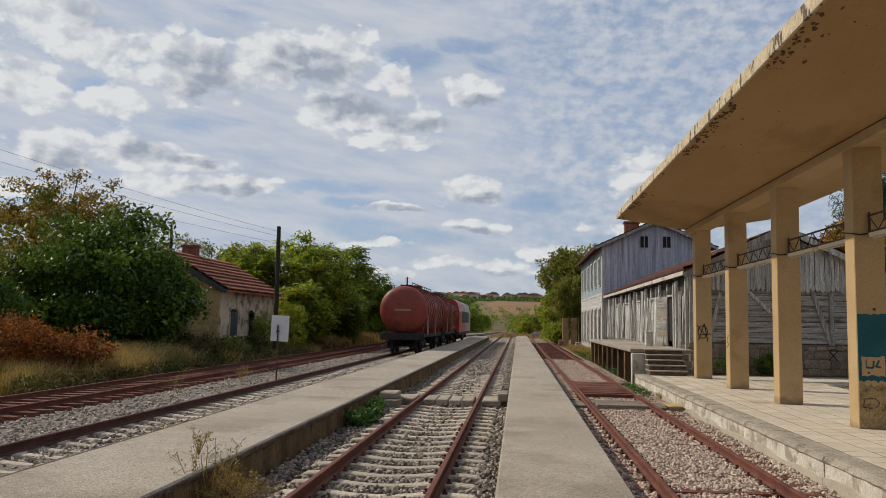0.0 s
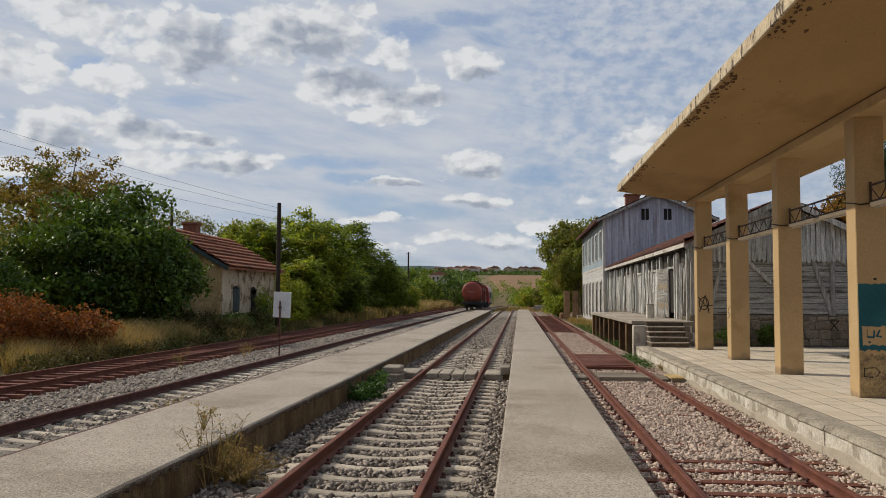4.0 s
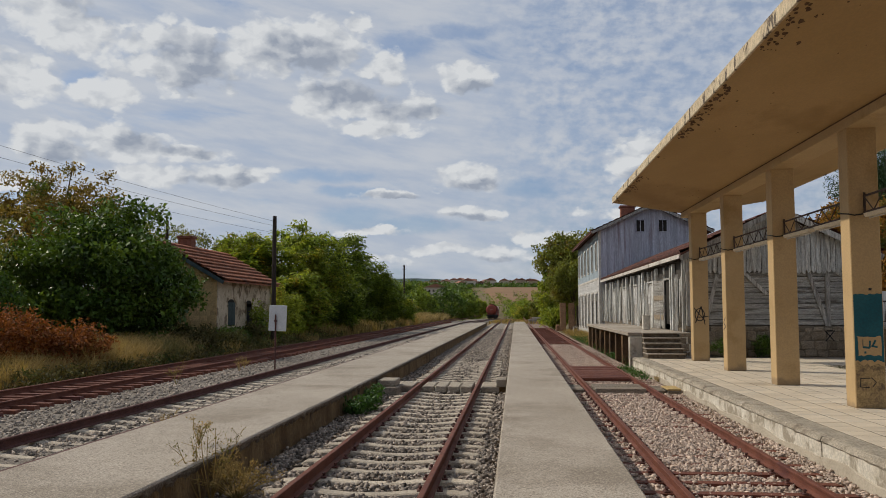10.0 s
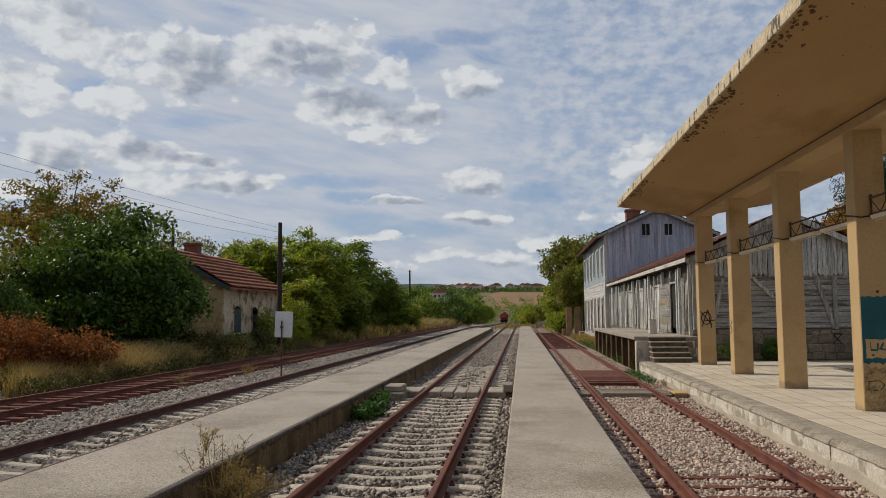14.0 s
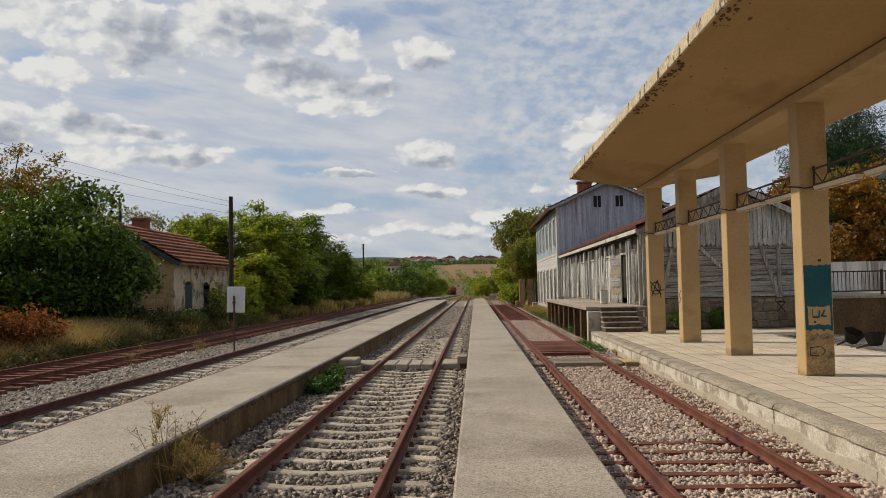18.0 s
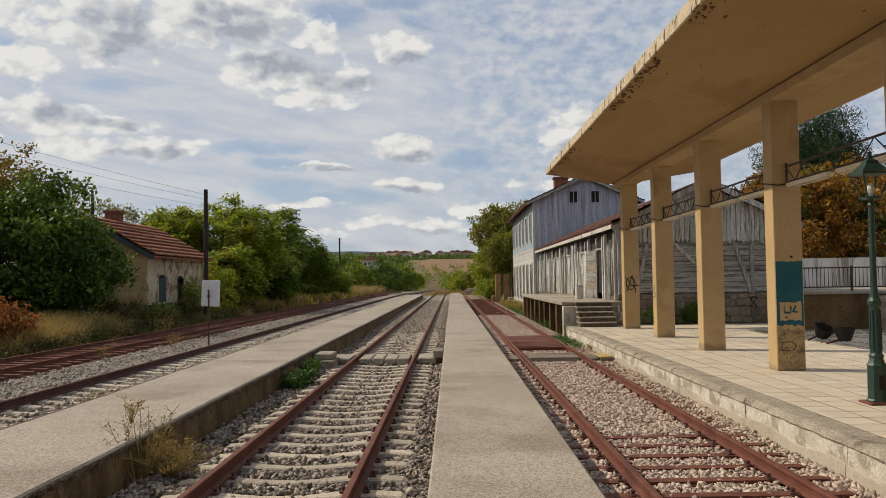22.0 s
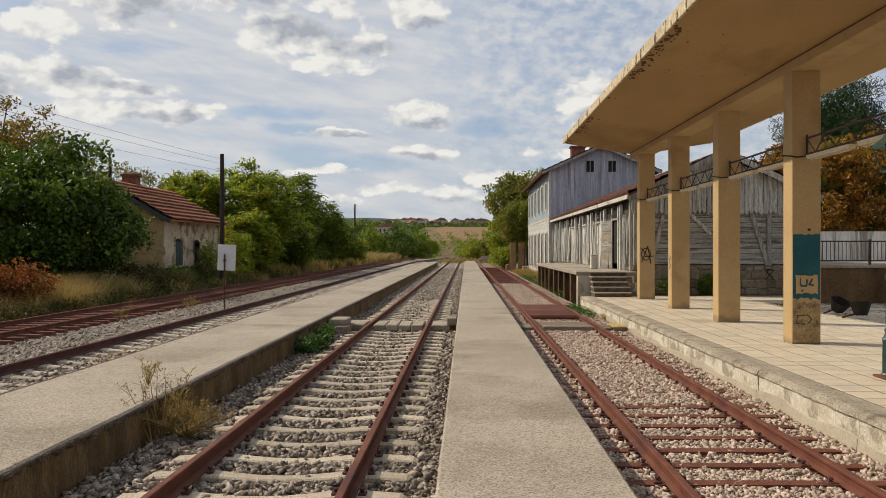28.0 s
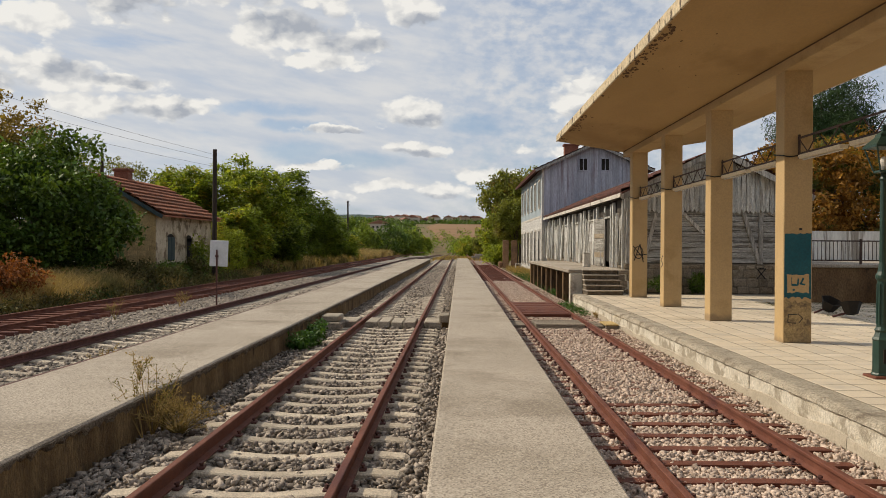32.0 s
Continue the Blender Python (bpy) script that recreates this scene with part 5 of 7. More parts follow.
def cottage():
    """The small house beyond the left tracks: gable towards the camera, eaves along the track."""
    ob = thing("brick_cottage", (0, 0, 0), "small ochre cottage with a red tile roof and chimney", "house")
    x0, x1, y0, y1, ex = -22.6, -16.0, 42.7, 52.3, 3.3
    part("wall", prism([(x0, -0.5), (x1, -0.5), (x1, ex), (-19.3, 5.2), (x0, ex)], y0, y1), STUCCO, ob)
    part("front_wall", box(x1 - 0.02, x1 + 0.03, y0 + 0.02, y1, -0.5, ex - 0.05), STUCCO_PALE, ob, "pale plastered front wall")
    rng = random.Random(31)
    z = 0.0
    while z < 4.9:
        lo, hi = (x0, x1) if z < ex else (-19.3 - 3.3 * (5.2 - z) / 1.9, -19.3 + 3.3 * (5.2 - z) / 1.9)
        u = max(lo, -19.5)
        while u < hi - 0.1:
            w = min(rng.uniform(0.35, 0.6), hi - u)
            part("block", box(u + 0.012, u + w - 0.012, y0 - rng.uniform(0.012, 0.03), y0 + 0.01, z + 0.012, z + 0.25, bevel=0.006), STUCCO, ob)
            u += w
        z += 0.262
    for y, w, closed in ((44.85, 0.55, True), (47.9, 0.48, False)):
        window = part("window", box(x1 - 0.02, x1 + 0.045, y - w, y + w, 0.75, 2.0), DARK, ob, "arched window with a grey shutter" if closed else "dark window")
        part("arch", lathe([(w, -0.03), (w, 0.045)], 18), DARK, window, at=Matrix.Translation((x1, y, 1.98)) @ Matrix.Rotation(radians(90), 4, "Y") @ Matrix.Diagonal((0.45, 1, 1, 1)))
        for a, b in ((-w - 0.1, -w), (w, w + 0.1)):
            part("window_frame", box(x1 + 0.02, x1 + 0.07, y + a, y + b, 0.7, 2.05), STUCCO_PALE, window)
        part("window_sill", box(x1 + 0.02, x1 + 0.13, y - w - 0.15, y + w + 0.15, 0.62, 0.72, bevel=0.01), STUCCO_PALE, window)
        if closed:
            for d in (-0.28, 0.28):
                shutter = part("shutter", box(x1 + 0.05, x1 + 0.09, y + d - 0.26, y + d + 0.26, 0.78, 2.05, bevel=0.008), GREY_GREEN, window)
                for k in range(8):
                    part("slat", box(x1 + 0.09, x1 + 0.105, y + d - 0.18, y + d + 0.18, 0.82 + k * 0.15, 0.91 + k * 0.15), GREY_GREEN, shutter)
    tile_roof(ob, (-19.3, 5.38), (-15.5, 3.2), y0 - 0.4, y1 + 0.4, ROOF_RED, 9, "red clay tile roof", 0.13)
    tile_roof(ob, (-19.3, 5.38), (-23.1, 3.2), y0 - 0.4, y1 + 0.4, ROOF_RED, 10, "red clay tile roof", 0.13)
    for x in (-15.5, -23.1):
        part("barge_board", bar((-19.3, y0 - 0.4, 5.28), (x, y0 - 0.4, 3.1), 0.04, 0.2), GREY_GREEN, ob, "dark barge board")
    chimney = part("chimney", box(-19.85, -19.05, 46.5, 47.2, 5.0, 5.95, bevel=0.02), BRICK, ob)
    part("chimney_cap", box(-19.92, -18.98, 46.43, 47.27, 5.85, 6.0, bevel=0.02), BRICK, chimney)
    return ob


cottage()

# ---- poles, sign ----
POLES = []


def pole(x, y, top, label, arms=True):
    ob = thing("utility_pole", (x, y, -0.4), label, "utility pole", "line poles")
    part("post", rod((0, 0, -0.3), (0, 0, top + 0.4), 0.15, 0.11, 10), POLE_WOOD, ob)
    if arms:
        for z in (0.25, 0.7):
            for s in (-1, 1):
                arm = part("bracket", rod((0, 0, top + 0.4 - z), (0.28 * s, 0, top + 0.4 - z + 0.06), 0.012, sides=6), IRON, ob)
                part("insulator", lathe([(0.02, 0), (0.045, 0.02), (0.03, 0.06), (0.04, 0.08), (0.02, 0.12)], 8), WHITE_PAINT, arm, at=(0.28 * s, 0, top + 0.46 - z))
    return ob


pole(-13.87, 46.0, 7.05, "tarred wooden pole beside the cottage", False)
pole(-16.15, 118.0, 8.1, "slim dark pole with insulators above the bushes")
pole(-17.0, 200.0, 6.0, "far dark pole above the bushes")
pole(-26.5, 60.0, 8.4, "thin dark post behind the cottage roof", False)
pole(-30.0, 8.0, 11.4, "tarred wooden pole among the trees", False)


def wires():
    for k, (za, zb, off) in enumerate(((11.6, 6.75, 0.0), (10.8, 6.45, 0.15), (9.9, 6.1, -0.1))):
        ob = thing("overhead_wire", (0, 0, 0), "thin slack overhead wire between poles", "wire", "overhead wires")
        a, b = Vector((-30.0, 8.0, za)), Vector((-13.87 + off, 46.0, zb))
        line = []
        for i in range(25):
            f = i / 24
            p = a.lerp(b, f)
            p.z -= 0.55 * 4 * f * (1 - f)
            line.append(p)
        part("strand", sweep(line, 0.0065, 5), BLACK_PAINT, ob)


wires()

sign = thing("track_sign", (-8.3, 27.8, -0.46), "blank pale sign plate on a thin rusty post", "sign")
part("post", rod((0, 0, 0), (0, 0, 1.95), 0.028, 0.028, 8), RUST_DARK, sign)
part("plate", box(-0.33, 0.33, 0.03, 0.045, 1.38, 2.27, bevel=0.006), SIGN_WHITE, sign, at=pose(0, 0, 0, 0, 2.0, -8))
part("bracket", box(-0.05, 0.05, -0.03, 0.035, 1.7, 1.76), RUST_DARK, sign)


# ---- street lantern on the platform ----
def lantern():
    ob = thing("street_lamp", (5.50, 10.7, 0.0), "dark green cast-iron lantern post", "street lamp")
    part("plinth", box(-0.17, 0.17, -0.17, 0.17, 0, 0.035, bevel=0.01), RUST, ob, "rusty base plate")
    part("base", lathe([(0.135, 0.03), (0.135, 0.05), (0.122, 0.07), (0.118, 0.48), (0.128, 0.5), (0.105, 0.53), (0.08, 0.6)], 8), LAMP_GREEN, ob)
    part("hatch", box(-0.04, 0.04, -0.128, -0.108, 0.2, 0.38), DARK, ob, "dark open hatch")
    part("shaft", lathe([(0.075, 0.58), (0.095, 0.62), (0.07, 0.66), (0.062, 1.25), (0.085, 1.29), (0.085, 1.33), (0.06, 1.38), (0.042, 1.5), (0.036, 2.55), (0.05, 2.58), (0.03, 2.62), (0.03, 2.68)], 14), LAMP_GREEN, ob)
    for k in range(10):
        a = 2 * math.pi * k / 10
        part("flute", rod((0.068 * math.cos(a), 0.068 * math.sin(a), 0.7), (0.062 * math.cos(a), 0.062 * math.sin(a), 1.22), 0.010, sides=6), LAMP_GREEN, ob)
    head = part("lantern_frame", box(-0.09, 0.09, -0.09, 0.09, 2.66, 2.69, bevel=0.005), LAMP_GREEN, ob)
    for sx in (-1, 1):
        for sy in (-1, 1):
            part("rib", rod((0.085 * sx, 0.085 * sy, 2.68), (0.17 * sx, 0.17 * sy, 3.0), 0.011, sides=6), LAMP_GREEN, head)
    bm = lathe([(0.26, 2.98), (0.26, 3.01), (0.12, 3.12), (0.1, 3.16), (0.03, 3.2), (0.03, 3.26), (0.045, 3.28), (0.0, 3.33)][:-1], 4)
    bmesh.ops.rotate(bm, verts=bm.verts, cent=(0, 0, 0), matrix=Matrix.Rotation(radians(45), 3, "Z"))
    part("hood", bm, LAMP_GREEN, head)
    part("bulb", lathe([(0.02, 2.7), (0.05, 2.74), (0.055, 2.8), (0.02, 2.87)], 10), WHITE_PAINT, head)
    return ob


lantern()


# ---- an unseen plain wall, added behind the eye to block sky light
closing = thing("wall_south", (0, 0, 0), "unseen brown wall added to block sky light", "wall", kind="structure")
part("body", box(-34, 40, -16.5, -16, -0.8, 8.5), RUBBLE, closing)


# ---- right-hand background: retaining wall, railing ----
def yard():
    ob = thing("retaining_wall", (0, 0, 0), "stained stone retaining wall behind the platform", "wall", kind="structure")
    part("body", box(10.4, 30.0, 25.3, 25.9, -0.5, 1.08), STAINED_WALL, ob)
    part("coping", box(10.35, 30.0, 25.22, 25.95, 1.08, 1.18, bevel=0.015), CONCRETE, ob)
    part("terrace", box(12.7, 60.0, 25.9, 44.0, -0.5, 1.12), CONCRETE, ob)
    wall = thing("garden_wall", (0, 0, 0), "low whitewashed garden wall under the trees", "wall", kind="structure")
    part("body", box(13.0, 60.0, 36.0, 36.3, 0.5, 2.42), LIME_WALL, wall)
    rail = thing("iron_railing", (0, 0, 0), "dark iron railing on the retaining wall", "railing")
    for z in (1.3, 1.9):
        part("rail", bar((10.7, 25.5, z), (19.4, 25.5, z), 0.05, 0.04), IRON, rail)
    for i in range(72):
        x = 10.75 + i * 0.12
        part("baluster", rod((x, 25.5, 1.3), (x, 25.5, 1.9), 0.011, sides=5), IRON, rail)
    for i in range(6):
        x = 10.7 + i * 1.73
        part("post", bar((x, 25.5, 1.15), (x, 25.5, 1.96), 0.06, 0.06), IRON, rail)
    stairs = thing("stone_steps", (12.95, 23.2, 0), "pale stone steps up to the terrace", "steps")
    for i in range(6):
        part("step", box(0, 2.2, 0.28 * i, 2.0, 0.17 * i, 0.17 * (i + 1), bevel=0.01), CONCRETE, stairs)


yard()


def planter(x, y, turn, tip):
    ob = thing("planter_tub", (x, y, 0.0), "dark empty planter tub tipped on its side", "planter", "tubs by the wall", turn)
    part("tub", lathe([(0.15, 0.0), (0.25, 0.27), (0.27, 0.28), (0.25, 0.28), (0.13, 0.03)], 6), DARK, ob, at=pose(0, 0, 0.10, tip, 0, 0))
    part("foot", rod((-0.42, 0, 0.03), (-0.05, 0.0, 0.14), 0.025, sides=6), RUST_DARK, ob)
    return ob


planter(9.45, 21.1, 20, 30)
planter(9.42, 19.75, -10, -14)


# ---- planting ----
G = -0.32
tree("fig_tree", (-18.9, 36.0, G), 4.0, 6.5, 0.1, "broad dark green fruit tree with dense glossy leaves", LEAF_DARK, 430, 80, 0.23, 47, spread=0.6, trunk=0.2, hollow=0.6, lump=0.34, narrow=0.6)
tree("walnut_tree", (-27.0, 46.0, G), 3.8, 10.4, 3.6, "tall thin tree with browning leaves and open branches", LEAF_WALNUT, 190, 95, 0.22, 42, spread=0.55, trunk=0.22, hollow=0.3, lump=0.6, limbs=16)
tree("walnut_tree", (-23.4, 30.0, G), 3.5, 7.7, 0.3, "green and yellowing tree at the edge of the scrub", LEAF_OLIVE, 200, 60, 0.2, 43, spread=0.5, hollow=0.5)
tree("scrub_tree", (-24.0, 36.5, G), 3.3, 5.2, 0.1, "dark green scrub tree at the edge of the track", LEAF_DARK, 190, 60, 0.2, 45, spread=0.5)
tree("scrub_tree", (-19.8, 29.0, G), 1.8, 3.6, 0.1, "dark green scrub behind the dry bush", LEAF_DARK, 90, 60, 0.18, 46, spread=0.45)
tree("scrub_tree", (-22.0, 41.5, G), 3.0, 6.0, 0.5, "dark green scrub tree beside the cottage", LEAF_DARK, 150, 60, 0.2, 44, spread=0.5)
for k, (x, y, r, h, s) in enumerate(((-17.2, 62.0, 4.2, 8.7, 1), (-20.5, 60.0, 3.2, 7.4, 2), (-16.9, 75.0, 3.9, 8.8, 3), (-15.9, 86.0, 3.2, 7.3, 4), (-15.2, 56.0, 1.8, 4.2, 5), (-15.8, 96.0, 2.6, 5.8, 6), (-15.0, 68.0, 2.0, 4.6, 7), (-15.0, 106.0, 1.8, 3.4, 8))):
    tree("ailanthus_tree", (x, y, G), r, h, 0.3, "bright green bushy tree with long feathery leaves", LEAF_GREEN if k not in (2, 3, 5, 6) else LEAF_MID, int(75 * r), 11, 0.3, 50 + s, hollow=0.5, lump=0.45, group="trees along the track", feathery=0.75)
for k, (x, y, r, h) in enumerate(((-26.6, 64.0, 2.2, 8.7), (-23.4, 66.0, 2.0, 8.2), (-29.5, 62.0, 2.4, 8.9))):
    tree("acacia_tree", (x, y, G), r, h, 3.2, "light feathery tree behind the cottage roof", LEAF_OLIVE, 120, 44, 0.2, 70 + k, spread=0.55, hollow=0.3, lump=0.5)
for k, (x, y, r, h, m) in enumerate(((-11.3, 250.0, 3.0, 5.0, LEAF_GREEN), (-17.0, 140.0, 3.4, 5.2, LEAF_MID), (-20.0, 155.0, 4.0, 7.0, LEAF_MID), (-14.5, 165.0, 4.0, 6.2, LEAF_DARK), (-11.5, 178.0, 3.6, 5.6, LEAF_MID), (-24.0, 185.0, 5.0, 7.5, LEAF_DARK), (-30.0, 150.0, 5.0, 7.8, LEAF_OLIVE), (-18.5, 128.0, 2.6, 4.6, LEAF_DARK))):
    tree("scrub_tree", (x, y, -0.5), r, h, 0.1, "dense green scrub beside the far track", m, 130, 40, 0.42, 80 + k, spread=0.7, hollow=0.6, group="scrub along the far track")
# right of the tracks, beyond the station house
tree("plane_tree", (6.9, 92.0, G), 4.7, 10.6, 2.2, "tall leafy tree with reddening crown beyond the station house", LEAF_OLIVE, 330, 62, 0.34, 91, spread=0.6, hollow=0.45, lump=0.5, trunk=0.25)
tree("mulberry_tree", (5.6, 79.5, G), 2.4, 6.6, 2.4, "rounded olive green tree beside the station house", LEAF_OLIVE, 220, 62, 0.22, 92, spread=0.5, hollow=0.5, lump=0.25)
tree("ivy_bush", (4.2, 90.0, G), 2.0, 5.6, 0.1, "bright green climbing bush", LEAF_GREEN, 170, 55, 0.3, 93, spread=0.5)
tree("ivy_bush", (4.0, 84.0, G), 1.0, 2.4, 0.0, "bright green low bush", LEAF_GREEN, 50, 50, 0.24, 94, spread=0.4)
# behind the platform
tree("pine_tree", (20.6, 46.0, 1.3), 2.9, 9.3, 2.0, "dark green pine with layered boughs", LEAF_PINE, 260, 200, 0.24, 95, spread=0.75, hollow=0.3, lump=0.6, trunk=0.25, narrow=0.16)
tree("pine_tree", (29.5, 50.0, 1.3), 3.4, 8.0, 2.0, "dark green pine with layered boughs", LEAF_PINE, 150, 120, 0.26, 96, spread=0.75, hollow=0.3, lump=0.6, trunk=0.25, narrow=0.16)
tree("chestnut_tree", (18.6, 40.5, 1.0), 4.2, 6.2, 0.7, "chestnut tree with rust brown autumn leaves", LEAF_BROWN, 330, 80, 0.22, 97, spread=0.5, hollow=0.5, narrow=0.6)
tree("chestnut_tree", (26.0, 40.0, 1.0), 4.0, 6.2, 0.7, "chestnut tree with rust brown autumn leaves", LEAF_BROWN, 200, 60, 0.2, 98, spread=0.5, hollow=0.5, narrow=0.6)

# low growth
for k, (x, y, r, h) in enumerate(((-16.2, 24.6, 1.7, 2.0), (-14.7, 26.0, 1.1, 1.4), (-18.6, 25.5, 1.8, 2.1))):
    ob = thing("sumac_bush", (x, y, G), "dry rust red bush beside the tracks", "bush", "dry bushes by the track")
    link("crown", leaves("crown", crown_points(r, h, 0.0, int(90 * r), 110 + k, 0.5, 0.5), 0.35, 46, 0.13, LEAF_DRY, 120 + k), ob)
    bm = bmesh.new()
    rng = random.Random(k)
    for i in range(7):
        rod((0, 0, 0), (rng.uniform(-0.7, 0.7) * r, rng.uniform(-0.7, 0.7) * r, h * 0.7), 0.03, 0.008, 5, bm)
    part("stem", bm, BARK, ob)


def on_land(p, lift=0.0):
    for q in p:
        q[2] = land(q[0], q[1]) + lift
    return p


LEAF_UNDER = material("dim undergrowth", (0.075, 0.075, 0.022), (0.13, 0.10, 0.04), 0.8, 0.6, 8, 0.25, 0.0, island=0.5, leaf=0.2, stain=(0.05, 0.085, 0.02), stain_scale=0.5)


def stuff(name, mesh, label, category):
    return tagged(new(name, mesh), label, category, kind="stuff")


def litter():
    """Fallen leaves lying flat on the tiles, thicker towards the wall."""
    rng = np.random.default_rng(233)
    n = 5200
    y = 25.2 - np.abs(rng.normal(0, 3.2, n))
    x = rng.uniform(9.0, 16.0, n)
    keep = np.array([noise.noise(Vector((a * 0.9, b * 0.9, 3.0))) > -0.15 for a, b in zip(x, y)]) & (y > 15)
    x, y = x[keep], y[keep]
    n = len(x)
    a, r = rng.uniform(0, 2 * np.pi, n), rng.uniform(0.02, 0.055, n)
    corners = []
    for k, s in ((0, 1.0), (1.6, 0.5), (3.14, 1.0), (4.7, 0.5)):
        corners.append(np.stack([x + s * r * np.cos(a + k), y + s * r * np.sin(a + k), 0.008 + rng.uniform(0, 0.012, n)], 1))
    verts = np.stack(corners, 1).reshape(-1, 3)
    k = (np.arange(n) * 4)[:, None]
    return fast_mesh("leaf_litter", verts, np.concatenate([k + [0, 1, 2], k + [0, 2, 3]], 1).reshape(-1, 3), LEAF_UNDER)


tufts = on_land(scatter(-20, -12.95, 21, 62, 9000, 0, 131, True))
patch = np.array([noise.noise(Vector((x * 0.8, y * 0.35, 6.0))) for x, y, z in tufts])
stuff("weed_patch", leaves("weed_patch", tufts[patch < np.where(tufts[:, 1] < 36, 0.05, 0.3)][::3] + [0, 0, 0.28], 0.34, 16, 0.14, LEAF_UNDER, 139, narrow=0.35), "dim brown and green undergrowth by the track", "weeds")
stuff("dry_grass", grass("dry_grass", tufts[patch > np.where(tufts[:, 1] < 36, 0.0, 0.24)], 0.66, STRAW, 132, 7, 0.010, 0.6), "tall straw-coloured dry grass along the track", "grass")
stuff("dry_grass", grass("dry_grass", on_land(scatter(-16.6, -13.5, 25.5, 34, 1300, 0, 231, True)), 0.95, STRAW, 232, 8, 0.010, 0.75), "tall leaning straw grass before the trees", "grass")
stuff("dry_grass", grass("dry_grass", on_land(scatter(-18, -13.4, 60, 170, 2600, 0, 133, True)), 0.9, STRAW, 134, 6, 0.03), "straw-coloured dry grass along the far track", "grass")
stuff("dry_grass", grass("dry_grass", on_land(scatter(-18.0, -13.2, 110, 180, 1900, 0, 135)), 1.5, STRAW, 136, 12, 0.022, 0.7), "mound of tall straw-coloured grass", "grass")
stuff("weed_patch", leaves("weed_patch", on_land(scatter(-24, -13.6, 26, 60, 420, 0, 137), 0.3), 0.3, 40, 0.13, LEAF_DARK, 138), "low dark weeds under the trees", "weeds")
stuff("dry_grass", grass("dry_grass", on_land(scatter(4.25, 8.0, 29.5, 75, 2200, 0, 139), 0.1), 0.42, STRAW, 140, 6, 0.012), "short dry grass beside the loading dock", "grass")
stuff("weed_patch", leaves("weed_patch", on_land(scatter(4.0, 5.2, 29.4, 60, 150, 0, 141), 0.25), 0.22, 36, 0.09, WEED, 142), "green weeds around the dock piers", "weeds")
stuff("dry_grass", grass("dry_grass", on_land(scatter(-4, 14, 115, 220, 1300, 0, 143)), 0.5, STRAW, 144, 6, 0.05), "straw-coloured grass where the tracks end", "grass")

stuff("leaf_litter", litter(), "dry fallen leaves and dirt on the tiles by the wall", "leaf litter")


def weed_tuft(x, y, z, h, label, mat, seed, count=5, wide=0.35):
    ob = thing("weed", (x, y, z), label, "weed")
    rng = random.Random(seed)
    bm, tips = bmesh.new(), []
    for i in range(count):
        tip = Vector((rng.uniform(-wide, wide) * h, rng.uniform(-wide, wide) * h, h * rng.uniform(0.4, 1.0)))
        mid = tip * 0.5 + Vector((rng.uniform(-0.05, 0.05), 0, 0.1 * h))
        rod((0, 0, 0), mid, 0.006, 0.005, 5, bm)
        rod(mid, tip, 0.005, 0.002, 5, bm)
        tips += [mid.lerp(tip, f) for f in (0.1, 0.3, 0.5, 0.7, 0.9, 1.0)]
        for f in (0.2, 0.45, 0.7):
            p = mid.lerp(tip, f)
            q = p + Vector((rng.uniform(-0.2, 0.2), rng.uniform(-0.2, 0.2), rng.uniform(0.02, 0.15))) * h
            rod(p, q, 0.003, 0.0015, 4, bm)
            tips += [p.lerp(q, 0.6), q]
    part("stalk", bm, STRAW, ob)
    link("foliage", leaves("foliage", tips, 0.04, 3, 0.026, mat, seed), ob)
    return ob


WEED_DRY = material("yellowing weed", (0.14, 0.14, 0.03), (0.22, 0.18, 0.05), 0.8, 3, 10, 0.2, 0.0, island=0.4, leaf=0.3)
weed_tuft(-3.40, 8.75, BED_Z, 0.82, "dry straggly weed growing by the platform wall", WEED_DRY, 1, 4)
weed_tuft(-3.12, 9.05, BED_Z, 0.46, "bushy dry twigs at the foot of the wall", STRAW, 5, 46, 1.05)
weed_tuft(-3.38, 8.95, BED_Z, 0.98, "tall dry weed with small leaves by the platform wall", WEED_DRY, 6, 9, 0.3)
weed_tuft(-3.36, 9.2, BED_Z, 0.6, "dry straggly weed growing by the platform wall", STRAW, 2, 7)
weed_tuft(-3.9, 9.9, 0.0, 0.35, "dry weed on the platform edge", STRAW, 3, 6)
for k, (x, y) in enumerate(((-3.25, 16.6), (-3.1, 17.2), (-3.3, 18.9))):
    ob = thing("weed", (x, y, BED_Z), "low green leafy weed at the foot of the wall", "weed")
    link("foliage", leaves("foliage", crown_points(0.27, 0.34, 0.0, 20, 150 + k, 0.2), 0.13, 22, 0.085, WEED, 160 + k, narrow=0.6), ob)
    part("stalk", rod((0, 0, 0), (0.02, 0.0, 0.25), 0.01, 0.004, 5), WEED, ob)
for k, (x, y, r) in enumerate(((7.3, 29.4, 0.45), (9.0, 29.45, 0.5), (8.6, 29.5, 0.4))):
    ob = thing("weed", (x, y, 0.0), "dark green weed against the stone base", "weed")
    link("foliage", leaves("foliage", crown_points(r, r * 1.8, 0.0, 40, 170 + k, 0.2), 0.14, 26, 0.08, LEAF_DARK, 180 + k), ob)
    part("stalk", rod((0, 0, 0), (0.02, 0.0, 0.4), 0.012, 0.004, 5), WEED, ob)

